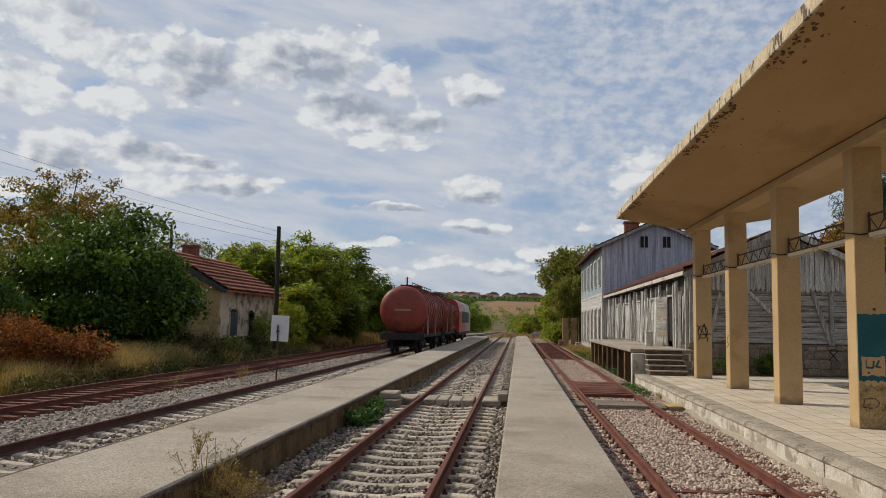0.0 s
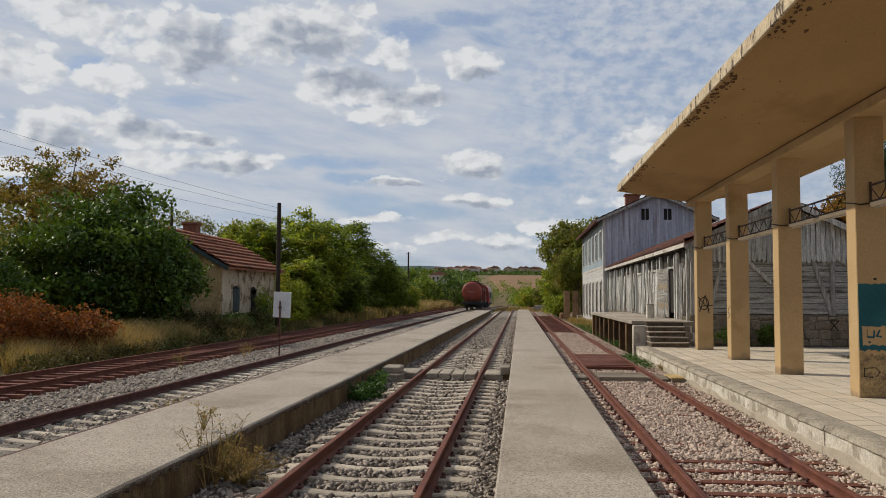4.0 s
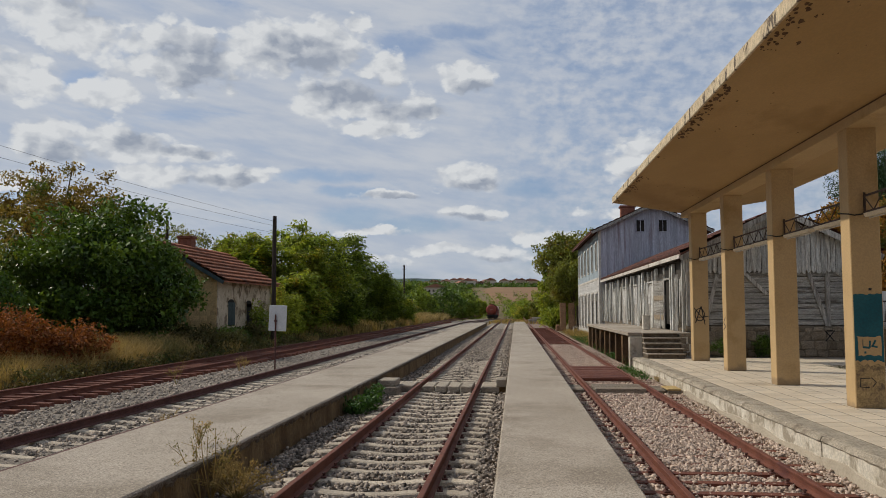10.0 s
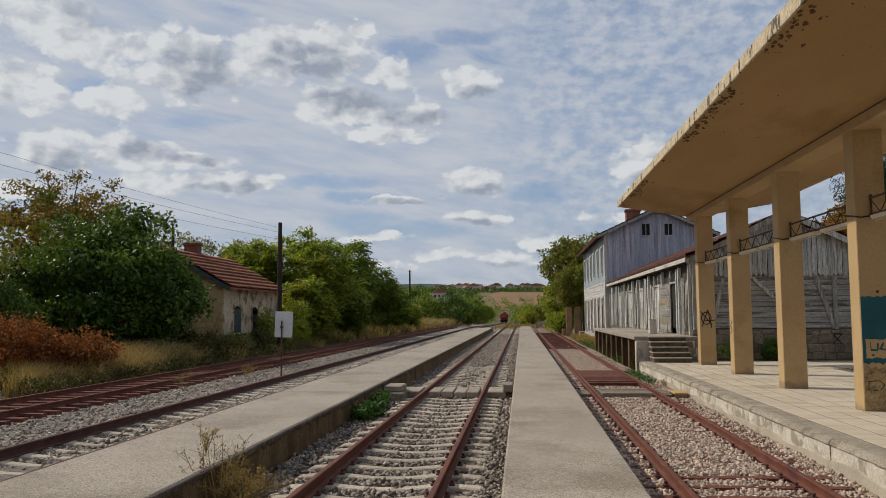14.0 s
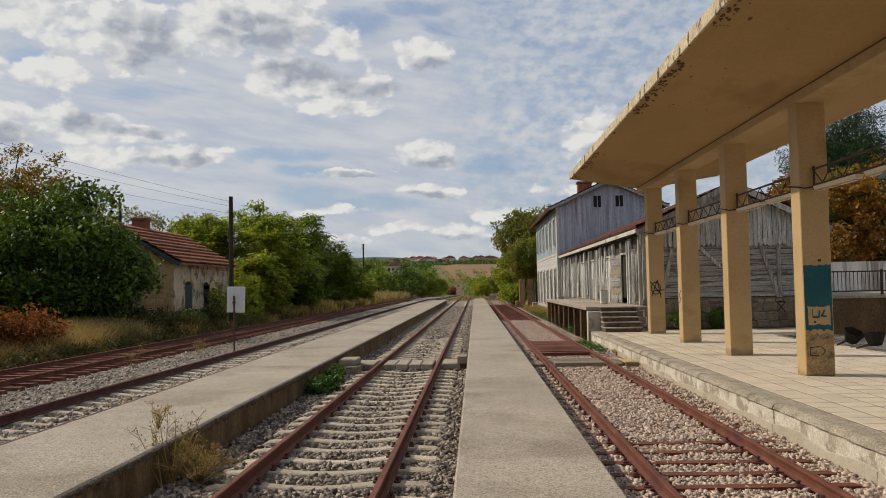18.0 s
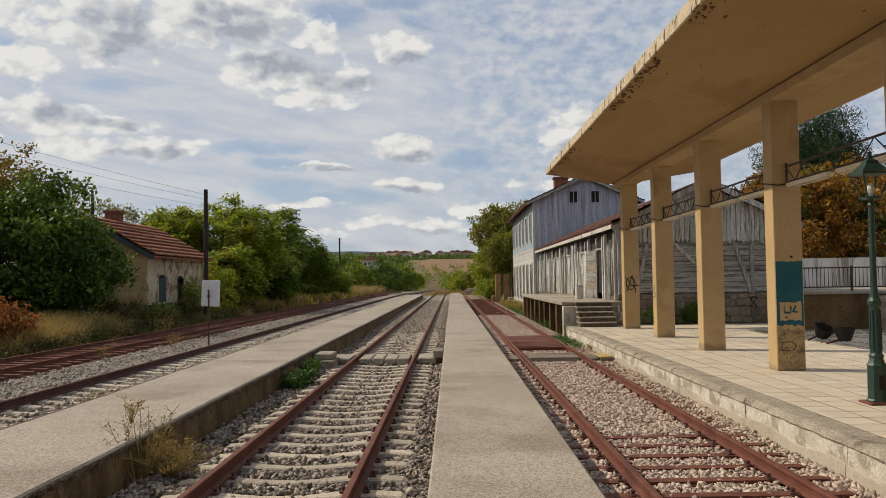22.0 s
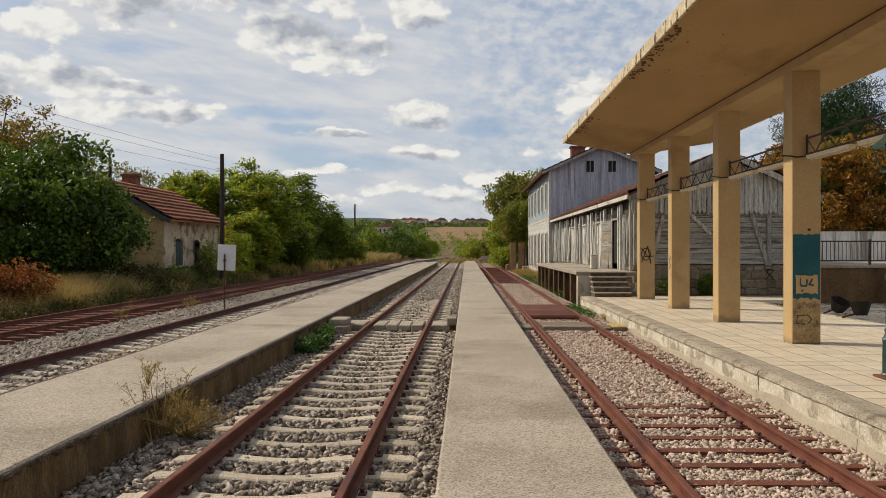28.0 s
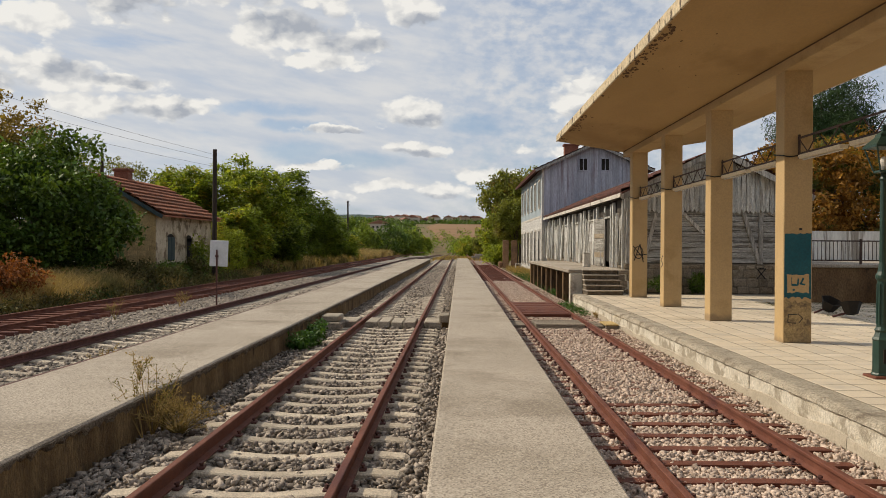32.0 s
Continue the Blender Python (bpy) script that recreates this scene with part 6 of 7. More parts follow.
for k, (x, y, r, h, m) in enumerate(((3.0, 196.0, 3.0, 5.2, LEAF_GREEN), (6.5, 190.0, 3.4, 5.4, LEAF_OLIVE), (11.5, 186.0, 3.4, 5.6, LEAF_GREEN), (1.6, 225.0, 2.6, 5.0, LEAF_GREEN), (17.5, 180.0, 4.0, 6.2, LEAF_GREEN), (6.0, 210.0, 3.0, 5.4, LEAF_OLIVE), (-14.2, 262.0, 3.2, 5.4, LEAF_GREEN))):
    tree("scrub_tree", (x, y, land(x, y) - 0.2), r, h, 0.1, "dense green scrub where the tracks end", m, 130, 40, 0.42, 280 + k, spread=0.7, hollow=0.6, group="scrub along the far track")

# far woods and town
rng = np.random.default_rng(5)
woods = []
for k in range(1500):
    y = rng.uniform(250, 480)
    x = rng.uniform(-0.20, 0.16) * y
    if -0.037 < x / y < -0.012 and y < 435 or abs(x + 6.9) < 6 and y < 350:
        continue
    woods.append((x, y, land(x, y) + rng.uniform(0.3, 1.5 + 8.5 * (y - 250) / 230)))
stuff("far_woods", leaves("far_woods", woods, 2.6, 34, 1.0, LEAF_MID, 190), "green scrub at the foot of the hill", "woods")
woods = []
for k in range(620):
    y = rng.uniform(795, 1000)
    x = rng.uniform(-330, 330)
    woods.append((x, y, land(x, y) + rng.uniform(0.5, 2.5 if -100 < x < 40 and y < 960 else 6)))
for k in range(260):
    y = rng.uniform(800, 850)
    x = rng.uniform(-105, 25)
    woods.append((x, y, land(x, y) + rng.uniform(-3.5, 0.3)))
for k in range(900):
    y = rng.uniform(480, 790)
    x = rng.uniform(-0.30, -0.055) * y
    if abs(x / y + 0.099) < 0.02 and y < 605:
        continue
    woods.append((x, y, land(x, y) + rng.uniform(-1.5, 2.5)))
stuff("far_woods", leaves("far_woods", woods, 5.0, 22, 2.6, LEAF_DARK, 191), "dark trees between the hilltop houses", "woods")

TOWN_ROOF = material("far roof tiles", (0.22, 0.10, 0.065), (0.28, 0.14, 0.09), 0.9, 0.3, 5, 0.1, 0.0, each=0.3)
HOUSE_WALLS = [material("far house wall", c, c, 0.9, 1, 5, 0.05, 0.0) for c in ((0.50, 0.42, 0.33), (0.58, 0.51, 0.43), (0.42, 0.30, 0.22))]


def town():
    rng = random.Random(77)
    for k in range(30):
        x = -98 + 4.1 * k + rng.uniform(-3, 3)
        y = rng.uniform(835, 960)
        w, d, h = rng.uniform(2.6, 5.5), rng.uniform(4, 7), rng.uniform(2.6, 6.0)
        ob = thing("far_house", (x, y, land(x, y) + 1.0), "small far house with a red roof on the hilltop", "house", "hilltop town", rng.uniform(-20, 20))
        wall = part("wall", box(-w, w, -d, d, -3, h), HOUSE_WALLS[k % 3], ob)
        part("roof", prism([(-w - 0.5, h), (w + 0.5, h), (0, h + 2.4)], -d - 0.4, d + 0.4), TOWN_ROOF, ob)
        for i in range(3):
            for j in range(2 if h > 6 else 1):
                u = -w * 0.6 + w * 0.6 * i
                part("window", box(u - 0.6, u + 0.6, -d - 0.06, -d + 0.02, 1.2 + 3 * j, 2.8 + 3 * j), DARK, ob)


town()
ob = thing("far_house", (-59.3, 600.0, land(-59.3, 600.0) - 0.5), "low red-roofed house on the wooded slope", "house", "", 12)
part("wall", box(-7.5, 7.5, -5, 5, -1, 6.5), HOUSE_WALLS[1], ob)
part("roof", prism([(-9, 6.4), (9, 6.4), (0, 9.2)], -6, 6), TOWN_ROOF, ob)
for u in (-4.5, -1.5, 1.5, 4.5):
    part("window", box(u - 0.7, u + 0.7, -5.06, -4.98, 3.0, 4.8), DARK, ob)


# ---- the train ----
def wheelset(parent, y):
    axle = part("axle", rod((-0.95, y, 0.46), (0.95, y, 0.46), 0.07, sides=8), CHASSIS, parent)
    for s in (-1, 1):
        part("wheel", lathe([(0.46, -0.07), (0.47, 0.05), (0.50, 0.06), (0.50, 0.09), (0.1, 0.09)], 20), CHASSIS, axle, at=pose(0.75 * s, y, 0.46, 0, -90 * s, 0))


def bogie(parent, y):
    ob = part("bogie", box(-1.05, 1.05, y - 0.2, y + 0.2, 0.5, 0.85, bevel=0.03), CHASSIS, parent)
    for s in (-1, 1):
        bm = prism([(0, 0), (0.1, 0), (0.1, 0.3), (0, 0.3)], y - 1.3, y + 1.3)
        bmesh.ops.translate(bm, verts=bm.verts, vec=(1.0 * s - 0.05, 0, 0.45))
        part("side_frame", bm, CHASSIS, ob)
        for d in (-0.9, 0.9):
            part("axle_box", box(1.0 * s - 0.12, 1.0 * s + 0.12, y + d - 0.16, y + d + 0.16, 0.3, 0.62, bevel=0.03), CHASSIS, ob)
            part("spring", rod((1.0 * s, y + d * 0.5, 0.5), (1.0 * s, y + d * 0.5, 0.85), 0.09, sides=8), CHASSIS, ob)
    for d in (-0.9, 0.9):
        wheelset(parent, y + d)


def buffers(parent, y, way):
    for s in (-1, 1):
        bm = rod((0.87 * s, y, 1.06), (0.87 * s, y + 0.45 * way, 1.06), 0.09, sides=12)
        rod((0.87 * s, y + 0.45 * way, 1.06), (0.87 * s, y + 0.55 * way, 1.06), 0.23, 0.23, 16, bm)
        part("buffer", bm, CHASSIS, parent)


def tank_wagon():
    ob = thing("tank_wagon", (0, 0, 0), "oxide red railway tank wagon with a black chassis", "tank wagon", "coupled tank wagons")
    r, zc, l = 1.45, 2.62, 12.6
    prof = [(0.02, 0.05), (0.7, 0.09), (1.15, 0.17), (1.36, 0.27), (r, 0.42), (r, l - 0.42), (1.36, l - 0.27), (1.15, l - 0.17), (0.7, l - 0.09), (0.02, l - 0.05)]
    bm = lathe(prof, 40, axis="y")
    tank = shade_smooth(part("tank", bm, TANK_RED, ob, at=(0, 0, zc)))
    for y in [1.0 + 1.325 * i for i in range(9)]:
        part("band", lathe([(r - 0.02, y - 0.05), (r + 0.055, y - 0.07), (r + 0.055, y + 0.07), (r - 0.02, y + 0.05)], 40, axis="y"), TANK_RED, tank)
    part("seam", lathe([(r + 0.0, 0.72), (r + 0.015, 0.74), (r + 0.015, 0.78), (r, 0.80)], 40, axis="y"), TANK_RED, tank)
    part("plate", box(-0.5, 0.5, 0.02, 0.06, 0.012, 0.05, bevel=0.004), PALE_MARK, tank, "pale illegible lettering bar")
    part("plate", box(-0.5, 0.5, 0.02, 0.06, -0.05, -0.012, bevel=0.004), PALE_MARK, tank, "pale illegible lettering bar")
    part("plate", box(-0.95, -0.35, 0.145, 0.16, -0.52, -0.49), PALE_MARK, tank, "pale illegible lettering bar")
    part("dome", rod((0, l / 2, r - 0.1), (0, l / 2, r + 0.28), 0.42, sides=18), TANK_RED, tank)
    part("walkway", box(-0.35, 0.35, 1.0, l - 1.0, r + 0.06, r + 0.10), CHASSIS, tank)
    for y in [1.1 + 1.3 * i for i in range(9)]:
        part("walkway_post", bar((0.42, y, r - 0.05), (0.42, y, r + 0.22), 0.03, 0.03), CHASSIS, tank)
    part("handrail", bar((0.42, 1.0, r + 0.22), (0.42, l - 1.0, r + 0.22), 0.04, 0.04), CHASSIS, tank)
    frame_part = part("underframe", box(-0.55, 0.55, 0.1, l - 0.1, 0.86, 1.16, bevel=0.02), CHASSIS, ob)
    part("headstock", box(-1.32, 1.32, 0.0, 0.28, 0.82, 1.24, bevel=0.02), CHASSIS, ob)
    part("headstock", box(-1.32, 1.32, l - 0.28, l, 0.82, 1.24, bevel=0.02), CHASSIS, ob)
    for s in (-1, 1):
        part("side_sill", box(1.1 * s - 0.06, 1.1 * s + 0.06, 0.2, l - 0.2, 0.95, 1.15), CHASSIS, frame_part)
        for y in (1.4, 4.5, 8.1, 11.2):
            part("saddle", box(0.75 * s - 0.35, 0.75 * s + 0.35, y - 0.12, y + 0.12, 1.15, 1.75), TANK_RED, frame_part)
    part("step", box(-1.38, -1.1, 0.1, 0.5, 0.35, 0.4), CHASSIS, ob)
    part("step", box(1.1, 1.38, 0.1, 0.5, 0.35, 0.4), CHASSIS, ob)
    for y in (0.9, 5.6):
        ladder = part("ladder", bar((1.42, y, 1.15), (1.42, y, 3.2), 0.04, 0.04), PALE_MARK, ob)
        bar((1.42, y + 0.4, 1.15), (1.42, y + 0.4, 3.2), 0.04, 0.04).to_mesh(stile := bpy.data.meshes.new("stile"))
        stile.materials.append(PALE_MARK)
        link("stile", stile, ladder)
        for i in range(7):
            part("rung", bar((1.42, y, 1.35 + 0.27 * i), (1.42, y + 0.4, 1.35 + 0.27 * i), 0.025, 0.025), PALE_MARK, ladder)
    part("coupling", bar((0, -0.35, 0.95), (0, 0.1, 1.02), 0.08, 0.1), CHASSIS, ob)
    buffers(ob, 0.0, -1)
    buffers(ob, l, 1)
    bogie(ob, 2.1)
    bogie(ob, l - 2.1)
    return ob


def engine():
    ob = thing("diesel_engine", (0, 0, 0), "red and cream diesel engine", "locomotive")
    l = 18.0
    body = part("body", prism([(-1.42, 1.0), (1.42, 1.0), (1.45, 2.9), (1.2, 3.8), (0.7, 4.12), (-0.7, 4.12), (-1.2, 3.8), (-1.45, 2.9)], 0.3, 9.5), LOCO_RED, ob)
    part("body", prism([(-1.42, 1.0), (1.42, 1.0), (1.45, 2.9), (1.2, 3.8), (0.7, 4.08), (-0.7, 4.08), (-1.2, 3.8), (-1.45, 2.9)], 9.5, l - 0.3), LOCO_GREY, ob)
    part("side_panel", box(1.40, 1.475, 4.0, l - 4.0, 1.9, 3.0, bevel=0.01), GREY_GREEN, ob, "dark louvred side panel")
    part("side_panel", box(-1.475, -1.40, 4.0, l - 4.0, 1.9, 3.0, bevel=0.01), GREY_GREEN, ob, "dark louvred side panel")
    for s in (-1, 1):
        part("windscreen", box(0.65 * s - 0.5, 0.65 * s + 0.5, 0.26, 0.32, 2.5, 3.4, bevel=0.02), DARK, body)
        part("headlight", rod((0.95 * s, 0.22, 1.5), (0.95 * s, 0.32, 1.5), 0.12, sides=12), PALE_MARK, body)
    for y in (5.0, 8.0, 11.0):
        part("roof_fan", rod((0, y, 4.0), (0, y, 4.22), 0.6, sides=18), CHASSIS, ob)
    part("frame", box(-1.4, 1.4, 0.1, l - 0.1, 0.75, 1.02, bevel=0.02), CHASSIS, ob)
    part("fuel_tank", box(-1.2, 1.2, 7.0, 11.0, 0.3, 0.8, bevel=0.06), CHASSIS, ob)
    buffers(ob, 0.1, -1)
    buffers(ob, l - 0.1, 1)
    bogie(ob, 3.6)
    bogie(ob, l - 3.6)
    return ob


WAGON = tank_wagon()
WAGON_AHEAD = copy_thing(WAGON, pose(0, 0, 0))
ENGINE = engine()


# ---- crossing between the platforms ----
PAVER = material("weathered crossing slabs", (0.34, 0.29, 0.225), (0.42, 0.36, 0.28), 0.9, 2.0, 40, 0.35, 0.6, each=0.15, stain=(0.22, 0.18, 0.14))
OLD_WOOD = material("grey brown old timber", (0.20, 0.165, 0.125), (0.29, 0.245, 0.19), 0.9, 1.5, 14, 0.35, 0.5, stretch=(1, 9, 9), each=0.2)
YELLOW_WOOD = material("worn yellow paint on wood", (0.44, 0.31, 0.12), (0.52, 0.38, 0.17), 0.8, 2, 20, 0.25, 0.3, stain=(0.28, 0.20, 0.11))


def crossing():
    ob = thing("track_crossing", (0, 0, 0), "foot crossing of worn concrete slabs between the rails", "crossing", kind="structure")
    rng = random.Random(17)
    for x0, x1 in ((-3.32, -2.62), (-2.40, -2.08), (-2.07, -1.76), (-1.75, -1.43), (-1.42, -1.10), (-0.90, -0.42)):
        bm = box(x0 + 0.006, x1 - 0.006, 20.9 + rng.uniform(-0.04, 0.04), 22.2, -0.44, RAIL_Z - 0.03 + rng.uniform(-0.012, 0.008), bevel=0.02)
        part("slab", bm, PAVER, ob)
    for x0, x1, z in ((1.22, 1.68, -0.30), (1.92, 3.18, -0.27), (3.42, 3.66, -0.30)):
        for k in range(4):
            part("plank", box(x0 + rng.uniform(0, 0.02), x1 - rng.uniform(0, 0.02), 20.5 + 0.31 * k, 20.79 + 0.31 * k, -0.40, z + rng.uniform(-0.01, 0.006), bevel=0.012), OLD_WOOD, ob)
    block = thing("step_block", (-3.2, 20.4, BED_Z), "two stacked concrete blocks as a step to the platform", "step")
    part("block", box(-0.3, 0.28, -0.1, 0.85, 0, 0.2, bevel=0.025), PAVER, block)
    part("block", box(-0.27, 0.2, 0.05, 0.85, 0.2, 0.36, bevel=0.025), PAVER, block)
    block = thing("step_block", (-0.36, 20.9, BED_Z), "concrete block step against the narrow platform", "step")
    part("block", box(-0.14, 0.12, 0.0, 0.75, 0.16, 0.36, bevel=0.02), PAVER, block)
    part("foot", box(-0.1, 0.12, 0.1, 0.3, 0, 0.16, bevel=0.01), WALL_CONCRETE, block)
    part("foot", box(-0.1, 0.12, 0.5, 0.7, 0, 0.16, bevel=0.01), WALL_CONCRETE, block)
    step = thing("wooden_step", (3.66, 20.2, BED_Z), "low wooden step with worn yellow paint by the platform edge", "step")
    part("top", box(-0.02, 0.31, 0.1, 0.95, 0.17, 0.21, bevel=0.008), YELLOW_WOOD, step, "worn yellow top board")
    for y in (0.12, 0.5, 0.9):
        part("bearer", box(0.0, 0.3, y, min(y + 0.08, 0.94), 0, 0.17), OLD_WOOD, step)
    plate = thing("rusty_plate", (0, 0, 0), "rusty ribbed steel plates laid between the rails", "steel plates", kind="structure")
    y = 23.6
    while y < 28.8:
        part("strip", box(1.86, 3.24, y, y + 0.21, -0.36, -0.275 + rng.uniform(-0.012, 0.01), bevel=0.006), RUST, plate)
        y += 0.235 if y > 25.0 else 0.42


crossing()


# ---- paint and scrawls on the columns ----
def scrawls():
    front = COLUMNS[3] - 0.002
    panel = thing("painted_panel", (0, 0, 0), "teal painted panel with a scratched patch on the column", "painted sign")
    bm = bmesh.new()
    rng = random.Random(3)
    upper = [(5.735 + 0.47 * i / 12, 1.93 + rng.uniform(-0.012, 0.012)) for i in range(13)]
    lower = [(5.735 + 0.47 * i / 12, 0.80 + rng.uniform(-0.03, 0.03)) for i in range(13)]
    prism(upper + lower[::-1], front - 0.003, front + 0.001, bm)
    part("field", bm, TEAL, panel)
    blob = [(5.97 + 0.19 * max(-1, min(1, 1.45 * math.cos(a))) + rng.uniform(-0.012, 0.012), 1.05 + 0.16 * max(-1, min(1, 1.5 * math.sin(a))) + rng.uniform(-0.015, 0.015)) for a in [2 * math.pi * (i + 0.5) / 28 for i in range(28)]]
    part("worn_patch", prism(blob, front - 0.006, front - 0.002), OCHRE, panel, "scratched bare patch")
    for (xa, za), (xb, zb), w in (((5.86, 1.16), (5.86, 1.03), 0.035), ((5.86, 1.03), (5.97, 1.02), 0.035), ((5.97, 1.02), (5.98, 1.14), 0.03), ((6.0, 1.05), (6.1, 1.03), 0.03), ((6.02, 1.05), (6.07, 1.15), 0.03), ((5.88, 0.94), (5.915, 0.94), 0.035)):
        part("stroke", bar((xa, front - 0.007, za), (xb, front - 0.007, zb), 0.003, w), TEAL, panel)
    dirt = [(5.74 + 0.46 * i / 10, 0.76 + rng.uniform(-0.06, 0.04)) for i in range(11)] + [(6.2 - 0.46 * i / 10, 0.02) for i in range(11)]
    part("worn_foot", prism(dirt, front - 0.0015, front + 0.001), FOOT_DIRT, panel, "scuffed bare plaster at the column foot")
    for (xa, za), (xb, zb) in (((5.80, 0.50), (5.96, 0.51)), ((5.80, 0.36), (5.95, 0.35)), ((5.81, 0.50), (5.80, 0.36)), ((5.98, 0.52), (6.06, 0.44)), ((6.06, 0.44), (6.0, 0.36))):
        part("stroke", bar((xa, front - 0.003, za), (xb, front - 0.003, zb), 0.003, 0.014), BLACK_PAINT, panel)
    part("stroke", box(5.99, 6.04, front - 0.004, front, 1.99, 2.03), BLACK_PAINT, panel)
    # circled mark on the far column
    scrawl = thing("graffiti", (5.93, COLUMNS[0] - 0.003, 1.49), "black spray-painted circled mark on the column", "graffiti")
    ring = [(0.15 * math.cos(a), 0.2 * math.sin(a)) for a in [2 * math.pi * i / 14 for i in range(15)]]
    for (xa, za), (xb, zb) in zip(ring, ring[1:]):
        part("stroke", bar((xa, 0, za), (xb, 0, zb), 0.003, 0.03), BLACK_PAINT, scrawl)
    for (xa, za), (xb, zb) in (((-0.14, -0.27), (0.05, 0.27)), ((0.05, 0.27), (0.16, -0.32)), ((-0.18, 0.22), (0.17, -0.2)), ((-0.05, -0.08), (0.27, -0.06))):
        part("stroke", bar((xa, -0.001, za), (xb, -0.001, zb), 0.003, 0.03), BLACK_PAINT, scrawl)
    scrawl = thing("graffiti", (5.717, COLUMNS[1] + 0.2, 1.3), "small black scribble on the column side", "graffiti")
    for (ya, za), (yb, zb) in (((-0.1, 0.15), (0.1, 0.0)), ((0.1, 0.0), (-0.1, -0.1)), ((-0.08, -0.12), (0.12, -0.2))):
        part("stroke", bar((0, ya, za), (0, yb, zb), 0.003, 0.03), BLACK_PAINT, scrawl)
    scrawl = thing("graffiti", (11.0, SHED_Y - 0.085, 0.72), "black crossed scrawl on the stone base", "graffiti")
    for (xa, za), (xb, zb) in (((-0.15, 0.18), (0.15, -0.18)), ((-0.15, -0.18), (0.17, 0.2)), ((-0.1, 0.2), (0.1, 0.2))):
        part("stroke", bar((xa, 0, za), (xb, 0, zb), 0.004, 0.035), BLACK_PAINT, scrawl)


FOOT_DIRT = material("scuffed column foot", (0.34, 0.245, 0.125), (0.44, 0.315, 0.155), 0.95, 5, 30, 0.3, 0.4, stain=(0.17, 0.12, 0.075), stain_scale=6)
scrawls()

# ---- small things by the station house ----
RUIN = material("crumbling brown plaster", (0.27, 0.155, 0.085), (0.35, 0.215, 0.125), 0.95, 1.2, 20, 0.35, 0.5, stain=(0.16, 0.10, 0.065))


def ruin():
    ob = thing("ruined_wall", (4.95, 78.0, -0.4), "broken brown plastered wall stubs under the trees", "ruin")
    rng = random.Random(61)
    for x, w, h in ((-0.5, 0.55, 2.7), (0.3, 0.55, 2.6)):
        bm = box(x - w / 2, x + w / 2, -0.2, 0.25, 0, h, bevel=0.03)
        for v in bm.verts:
            if v.co.z > h - 0.2:
                v.co.z += rng.uniform(-0.25, 0.1)
        part("stub", bm, RUIN, ob)
    part("rubble_heap", box(-1.2, -0.8, -0.3, 0.2, 0, 0.6, bevel=0.1), RUIN, ob)


ruin()
stool = thing("plastic_stool", (5.05, 70.0, -0.3), "white plastic stool by the station house", "stool")
part("seat", box(-0.25, 0.25, -0.25, 0.25, 0.42, 0.47, bevel=0.015), WHITE_PAINT, stool)
for sx in (-1, 1):
    for sy in (-1, 1):
        part("leg", bar((0.21 * sx, 0.21 * sy, 0), (0.19 * sx, 0.19 * sy, 0.43), 0.05, 0.05), WHITE_PAINT, stool)
block = thing("concrete_block", (2.3, 128.0, -0.6), "pale concrete block where the tracks end", "concrete block")
part("body", box(-0.4, 1.0, -0.4, 0.4, 0, 0.7, bevel=0.05), CONCRETE, block)
part("cap", box(0.2, 1.6, -0.3, 0.3, 0.7, 1.0, bevel=0.05), CONCRETE, block)

# weeds, twigs and bushes close to the cottage
for k, (x, y, r, h, m) in enumerate(((-15.2, 47.8, 0.5, 2.5, LEAF_GREEN), (-14.9, 52.6, 1.1, 3.4, LEAF_GREEN), (-15.3, 43.6, 0.8, 0.9, LEAF_DARK), (-14.8, 41.5, 1.0, 1.0, LEAF_DARK), (-15.2, 50.4, 0.5, 1.6, LEAF_GREEN), (-15.6, 38.6, 1.3, 1.3, LEAF_UNDER), (-14.4, 36.4, 0.9, 0.9, LEAF_UNDER), (-14.7, 44.9, 0.8, 1.1, LEAF_UNDER), (-14.9, 46.7, 0.6, 1.3, LEAF_DARK), (-14.2, 40.2, 0.9, 0.8, LEAF_UNDER))):
    ob = thing("wild_bush", (x, y, G), "wild bush growing near the cottage", "bush", "bushes by the cottage")
    link("crown", leaves("crown", crown_points(r, h, 0.0, int(55 * r * h ** 0.5), 210 + k, 0.35, 0.5), 0.3, 40, 0.15, m, 220 + k, narrow=0.4), ob)
    bm = rod((0, 0, 0), (0.05, 0, h * 0.6), 0.03, 0.01, 6)
    rod((0, 0, 0), (-0.3 * r, 0.1, h * 0.7), 0.025, 0.008, 6, bm)
    part("stem", bm, BARK, ob)
for k, (x, y, z, h) in enumerate(((-9.6, 22.6, BED_Z, 0.7), (-9.5, 27.6, BED_Z, 0.6), (-5.5, 12.5, BED_Z, 0.6), (-13.2, 24.5, BED_Z, 0.9), (-9.8, 29.0, BED_Z, 0.5), (4.0, 23.6, BED_Z, 0.3))):
    weed_tuft(x, y, z, h, "dry brown weed in the ballast", STRAW, 20 + k, 8)
stuff("weed_patch", leaves("weed_patch", on_land(scatter(3.5, 3.98, 24.0, 29.2, 50, 0, 241), 0.2), 0.14, 22, 0.07, WEED, 242), "small green weeds below the platform edge", "weeds")

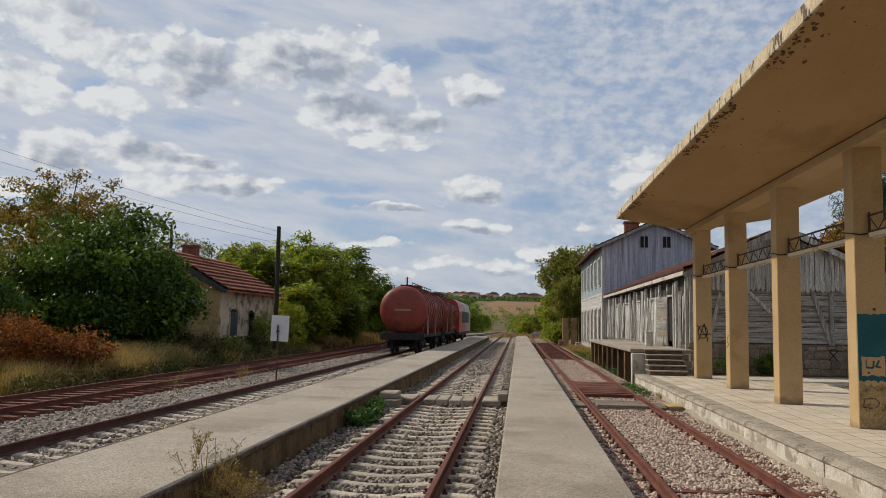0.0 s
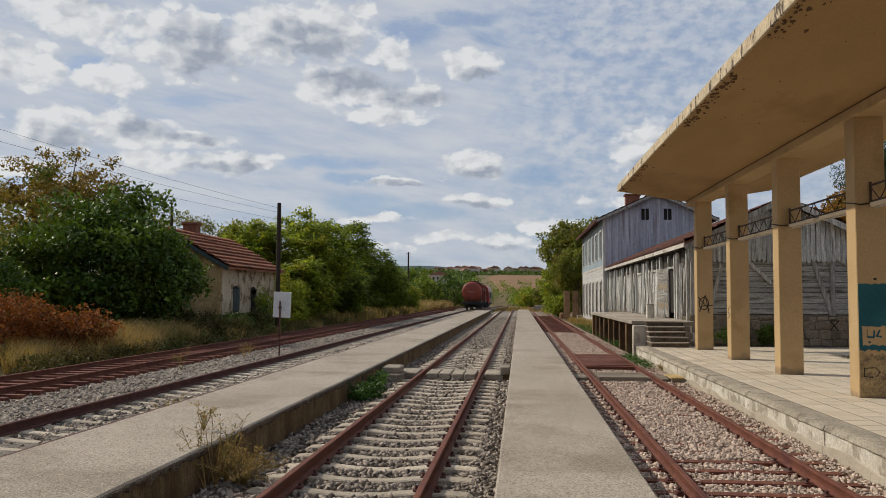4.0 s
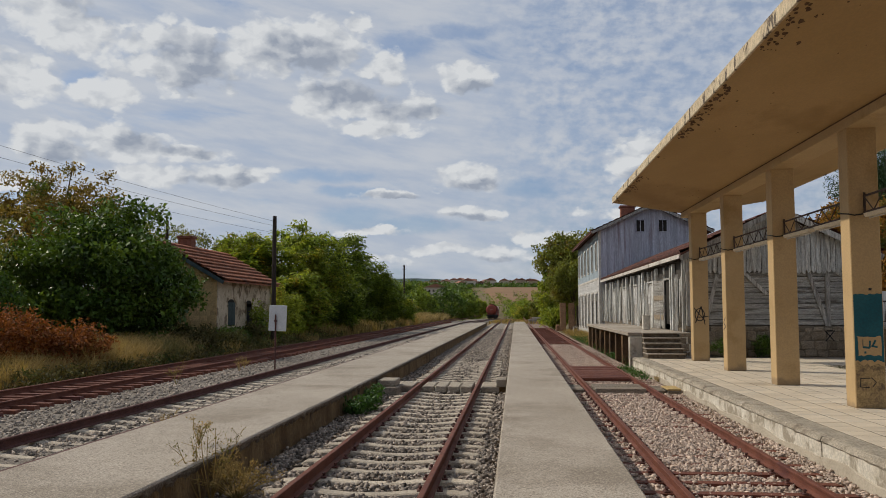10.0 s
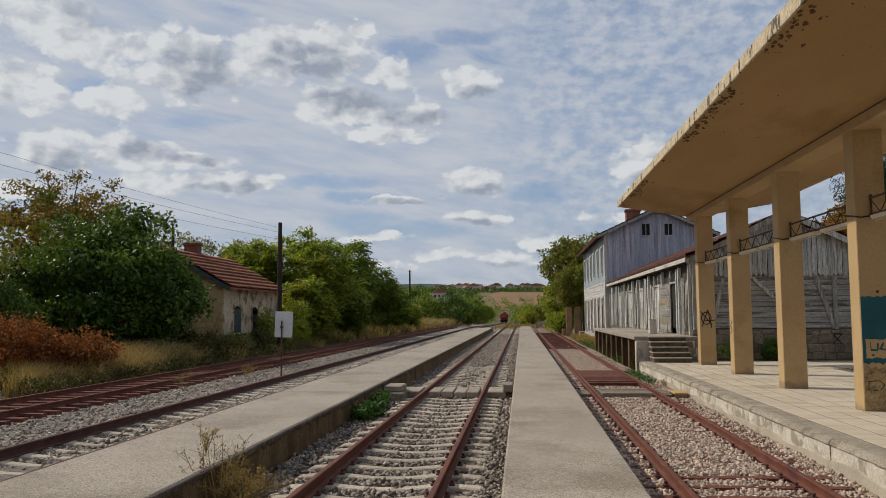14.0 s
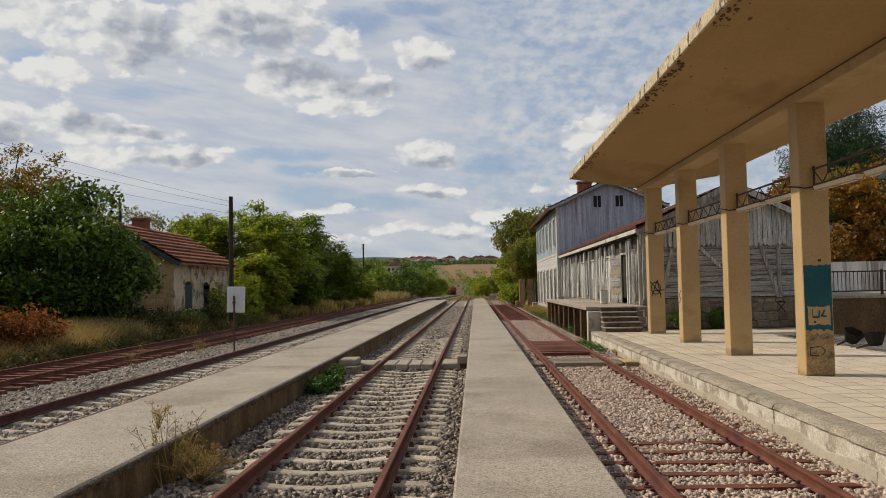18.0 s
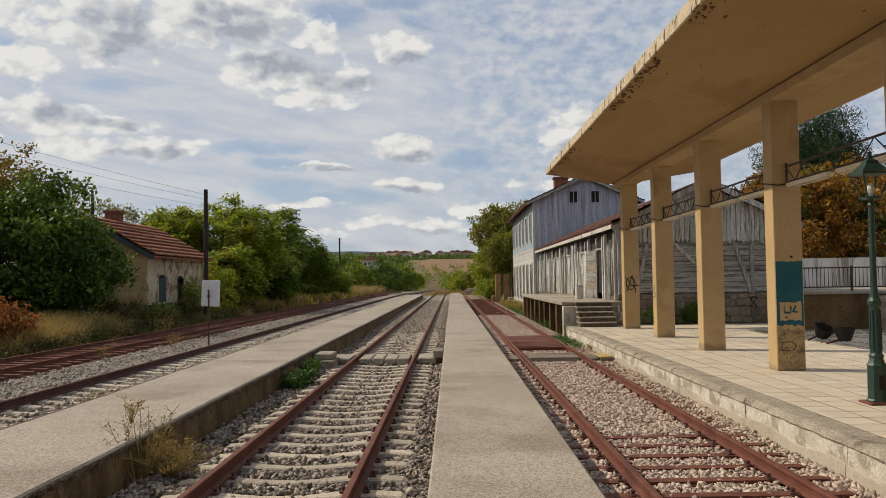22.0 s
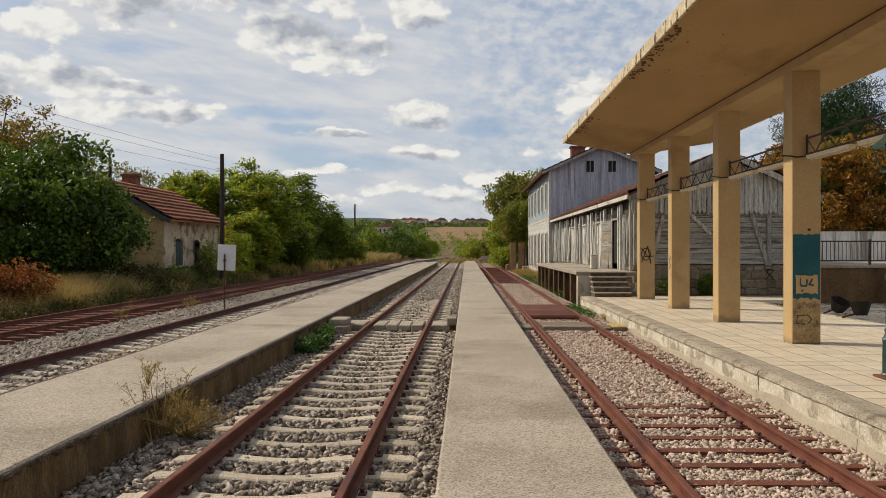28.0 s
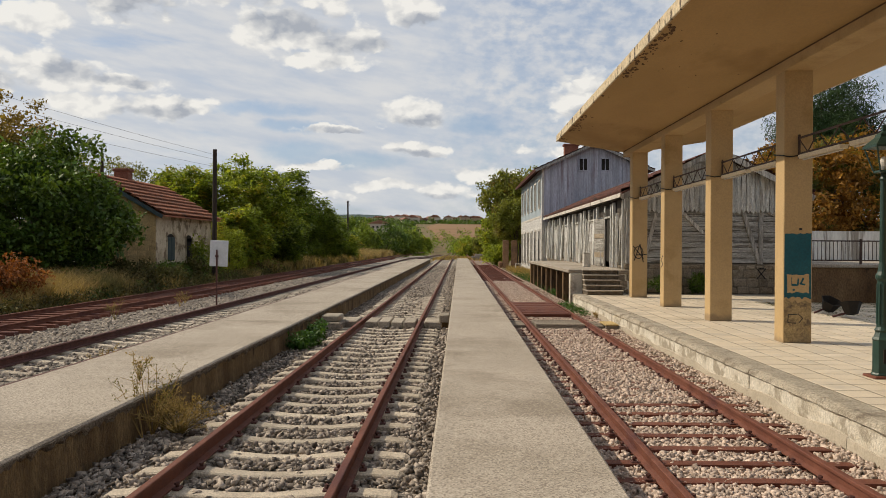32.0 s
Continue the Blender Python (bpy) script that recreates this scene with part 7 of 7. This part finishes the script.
# ---- floor tiles ----
def tiles():
    size, gap = 0.425, 0.013
    bm = box(gap, size - gap, gap, size - gap, -0.03, 0.0, bevel=0.003)
    mesh = bpy.data.meshes.new("tile")
    bm.to_mesh(mesh)
    bm.free()
    mesh.materials.append(TILE)
    rng = random.Random(90)
    rest, count = bmesh.new(), 0
    for j in range(-8, 50):
        for i in range(29):
            x, y = 4.41 + size * i, 8.0 + size * j
            if y + size > STATION_END:
                continue
            z = 0.0022 + rng.uniform(-0.0008, 0.0008)
            if 0 <= j < 25 and i < 12 and count < 300:
                link("tile", mesh, STATION, at=pose(x, y, z, rng.uniform(-0.06, 0.06), rng.uniform(-0.06, 0.06), 0))
                count += 1
            else:
                q = [rest.verts.new((x + a, y + b, z)) for a, b in ((gap, gap), (size - gap, gap), (size - gap, size - gap), (gap, size - gap))]
                w = [rest.verts.new((x + a, y + b, z - 0.03)) for a, b in ((gap, gap), (size - gap, gap), (size - gap, size - gap), (gap, size - gap))]
                rest.faces.new(q)
                for k in range(4):
                    rest.faces.new((w[k], w[(k + 1) % 4], q[(k + 1) % 4], q[k]))
    tagged(part("tile_field", rest, TILE_REST, STATION), kind="stuff")


TILE_REST = material("floor tile far", (0.58, 0.495, 0.375), (0.65, 0.56, 0.43), 0.6, 1.2, 50, 0.12, 0.1, island=0.07, stain=(0.44, 0.375, 0.28), stain_scale=0.9)
tiles()


# ---- motion of the train ----
def rear(t):
    """How far ahead the rear buffers are, in metres."""
    return 48.6 + 16.6 * t + 0.17 * t * t


def motions():
    times = [0.0, 1.0, 2.0, 3.0, 4.5, 6.0, 8.0, 10.0, 12.0, 13.0, 14.0, 15.0, 16.0, 17.0, 18.0, 19.0, 20.0, 22.0, 24.0, 26.0, 32.0]
    for ob, ahead in ((WAGON, 0.0), (WAGON_AHEAD, 13.7), (ENGINE, 27.4)):
        rows = []
        for t in times:
            s = min(rear(t), 560.0) + ahead
            x, y, a = along(s)
            rows.append((t, pose(x, y, RAIL_Z + drop(s), 0, 0, a)))
        walk(ob, rows)


motions()
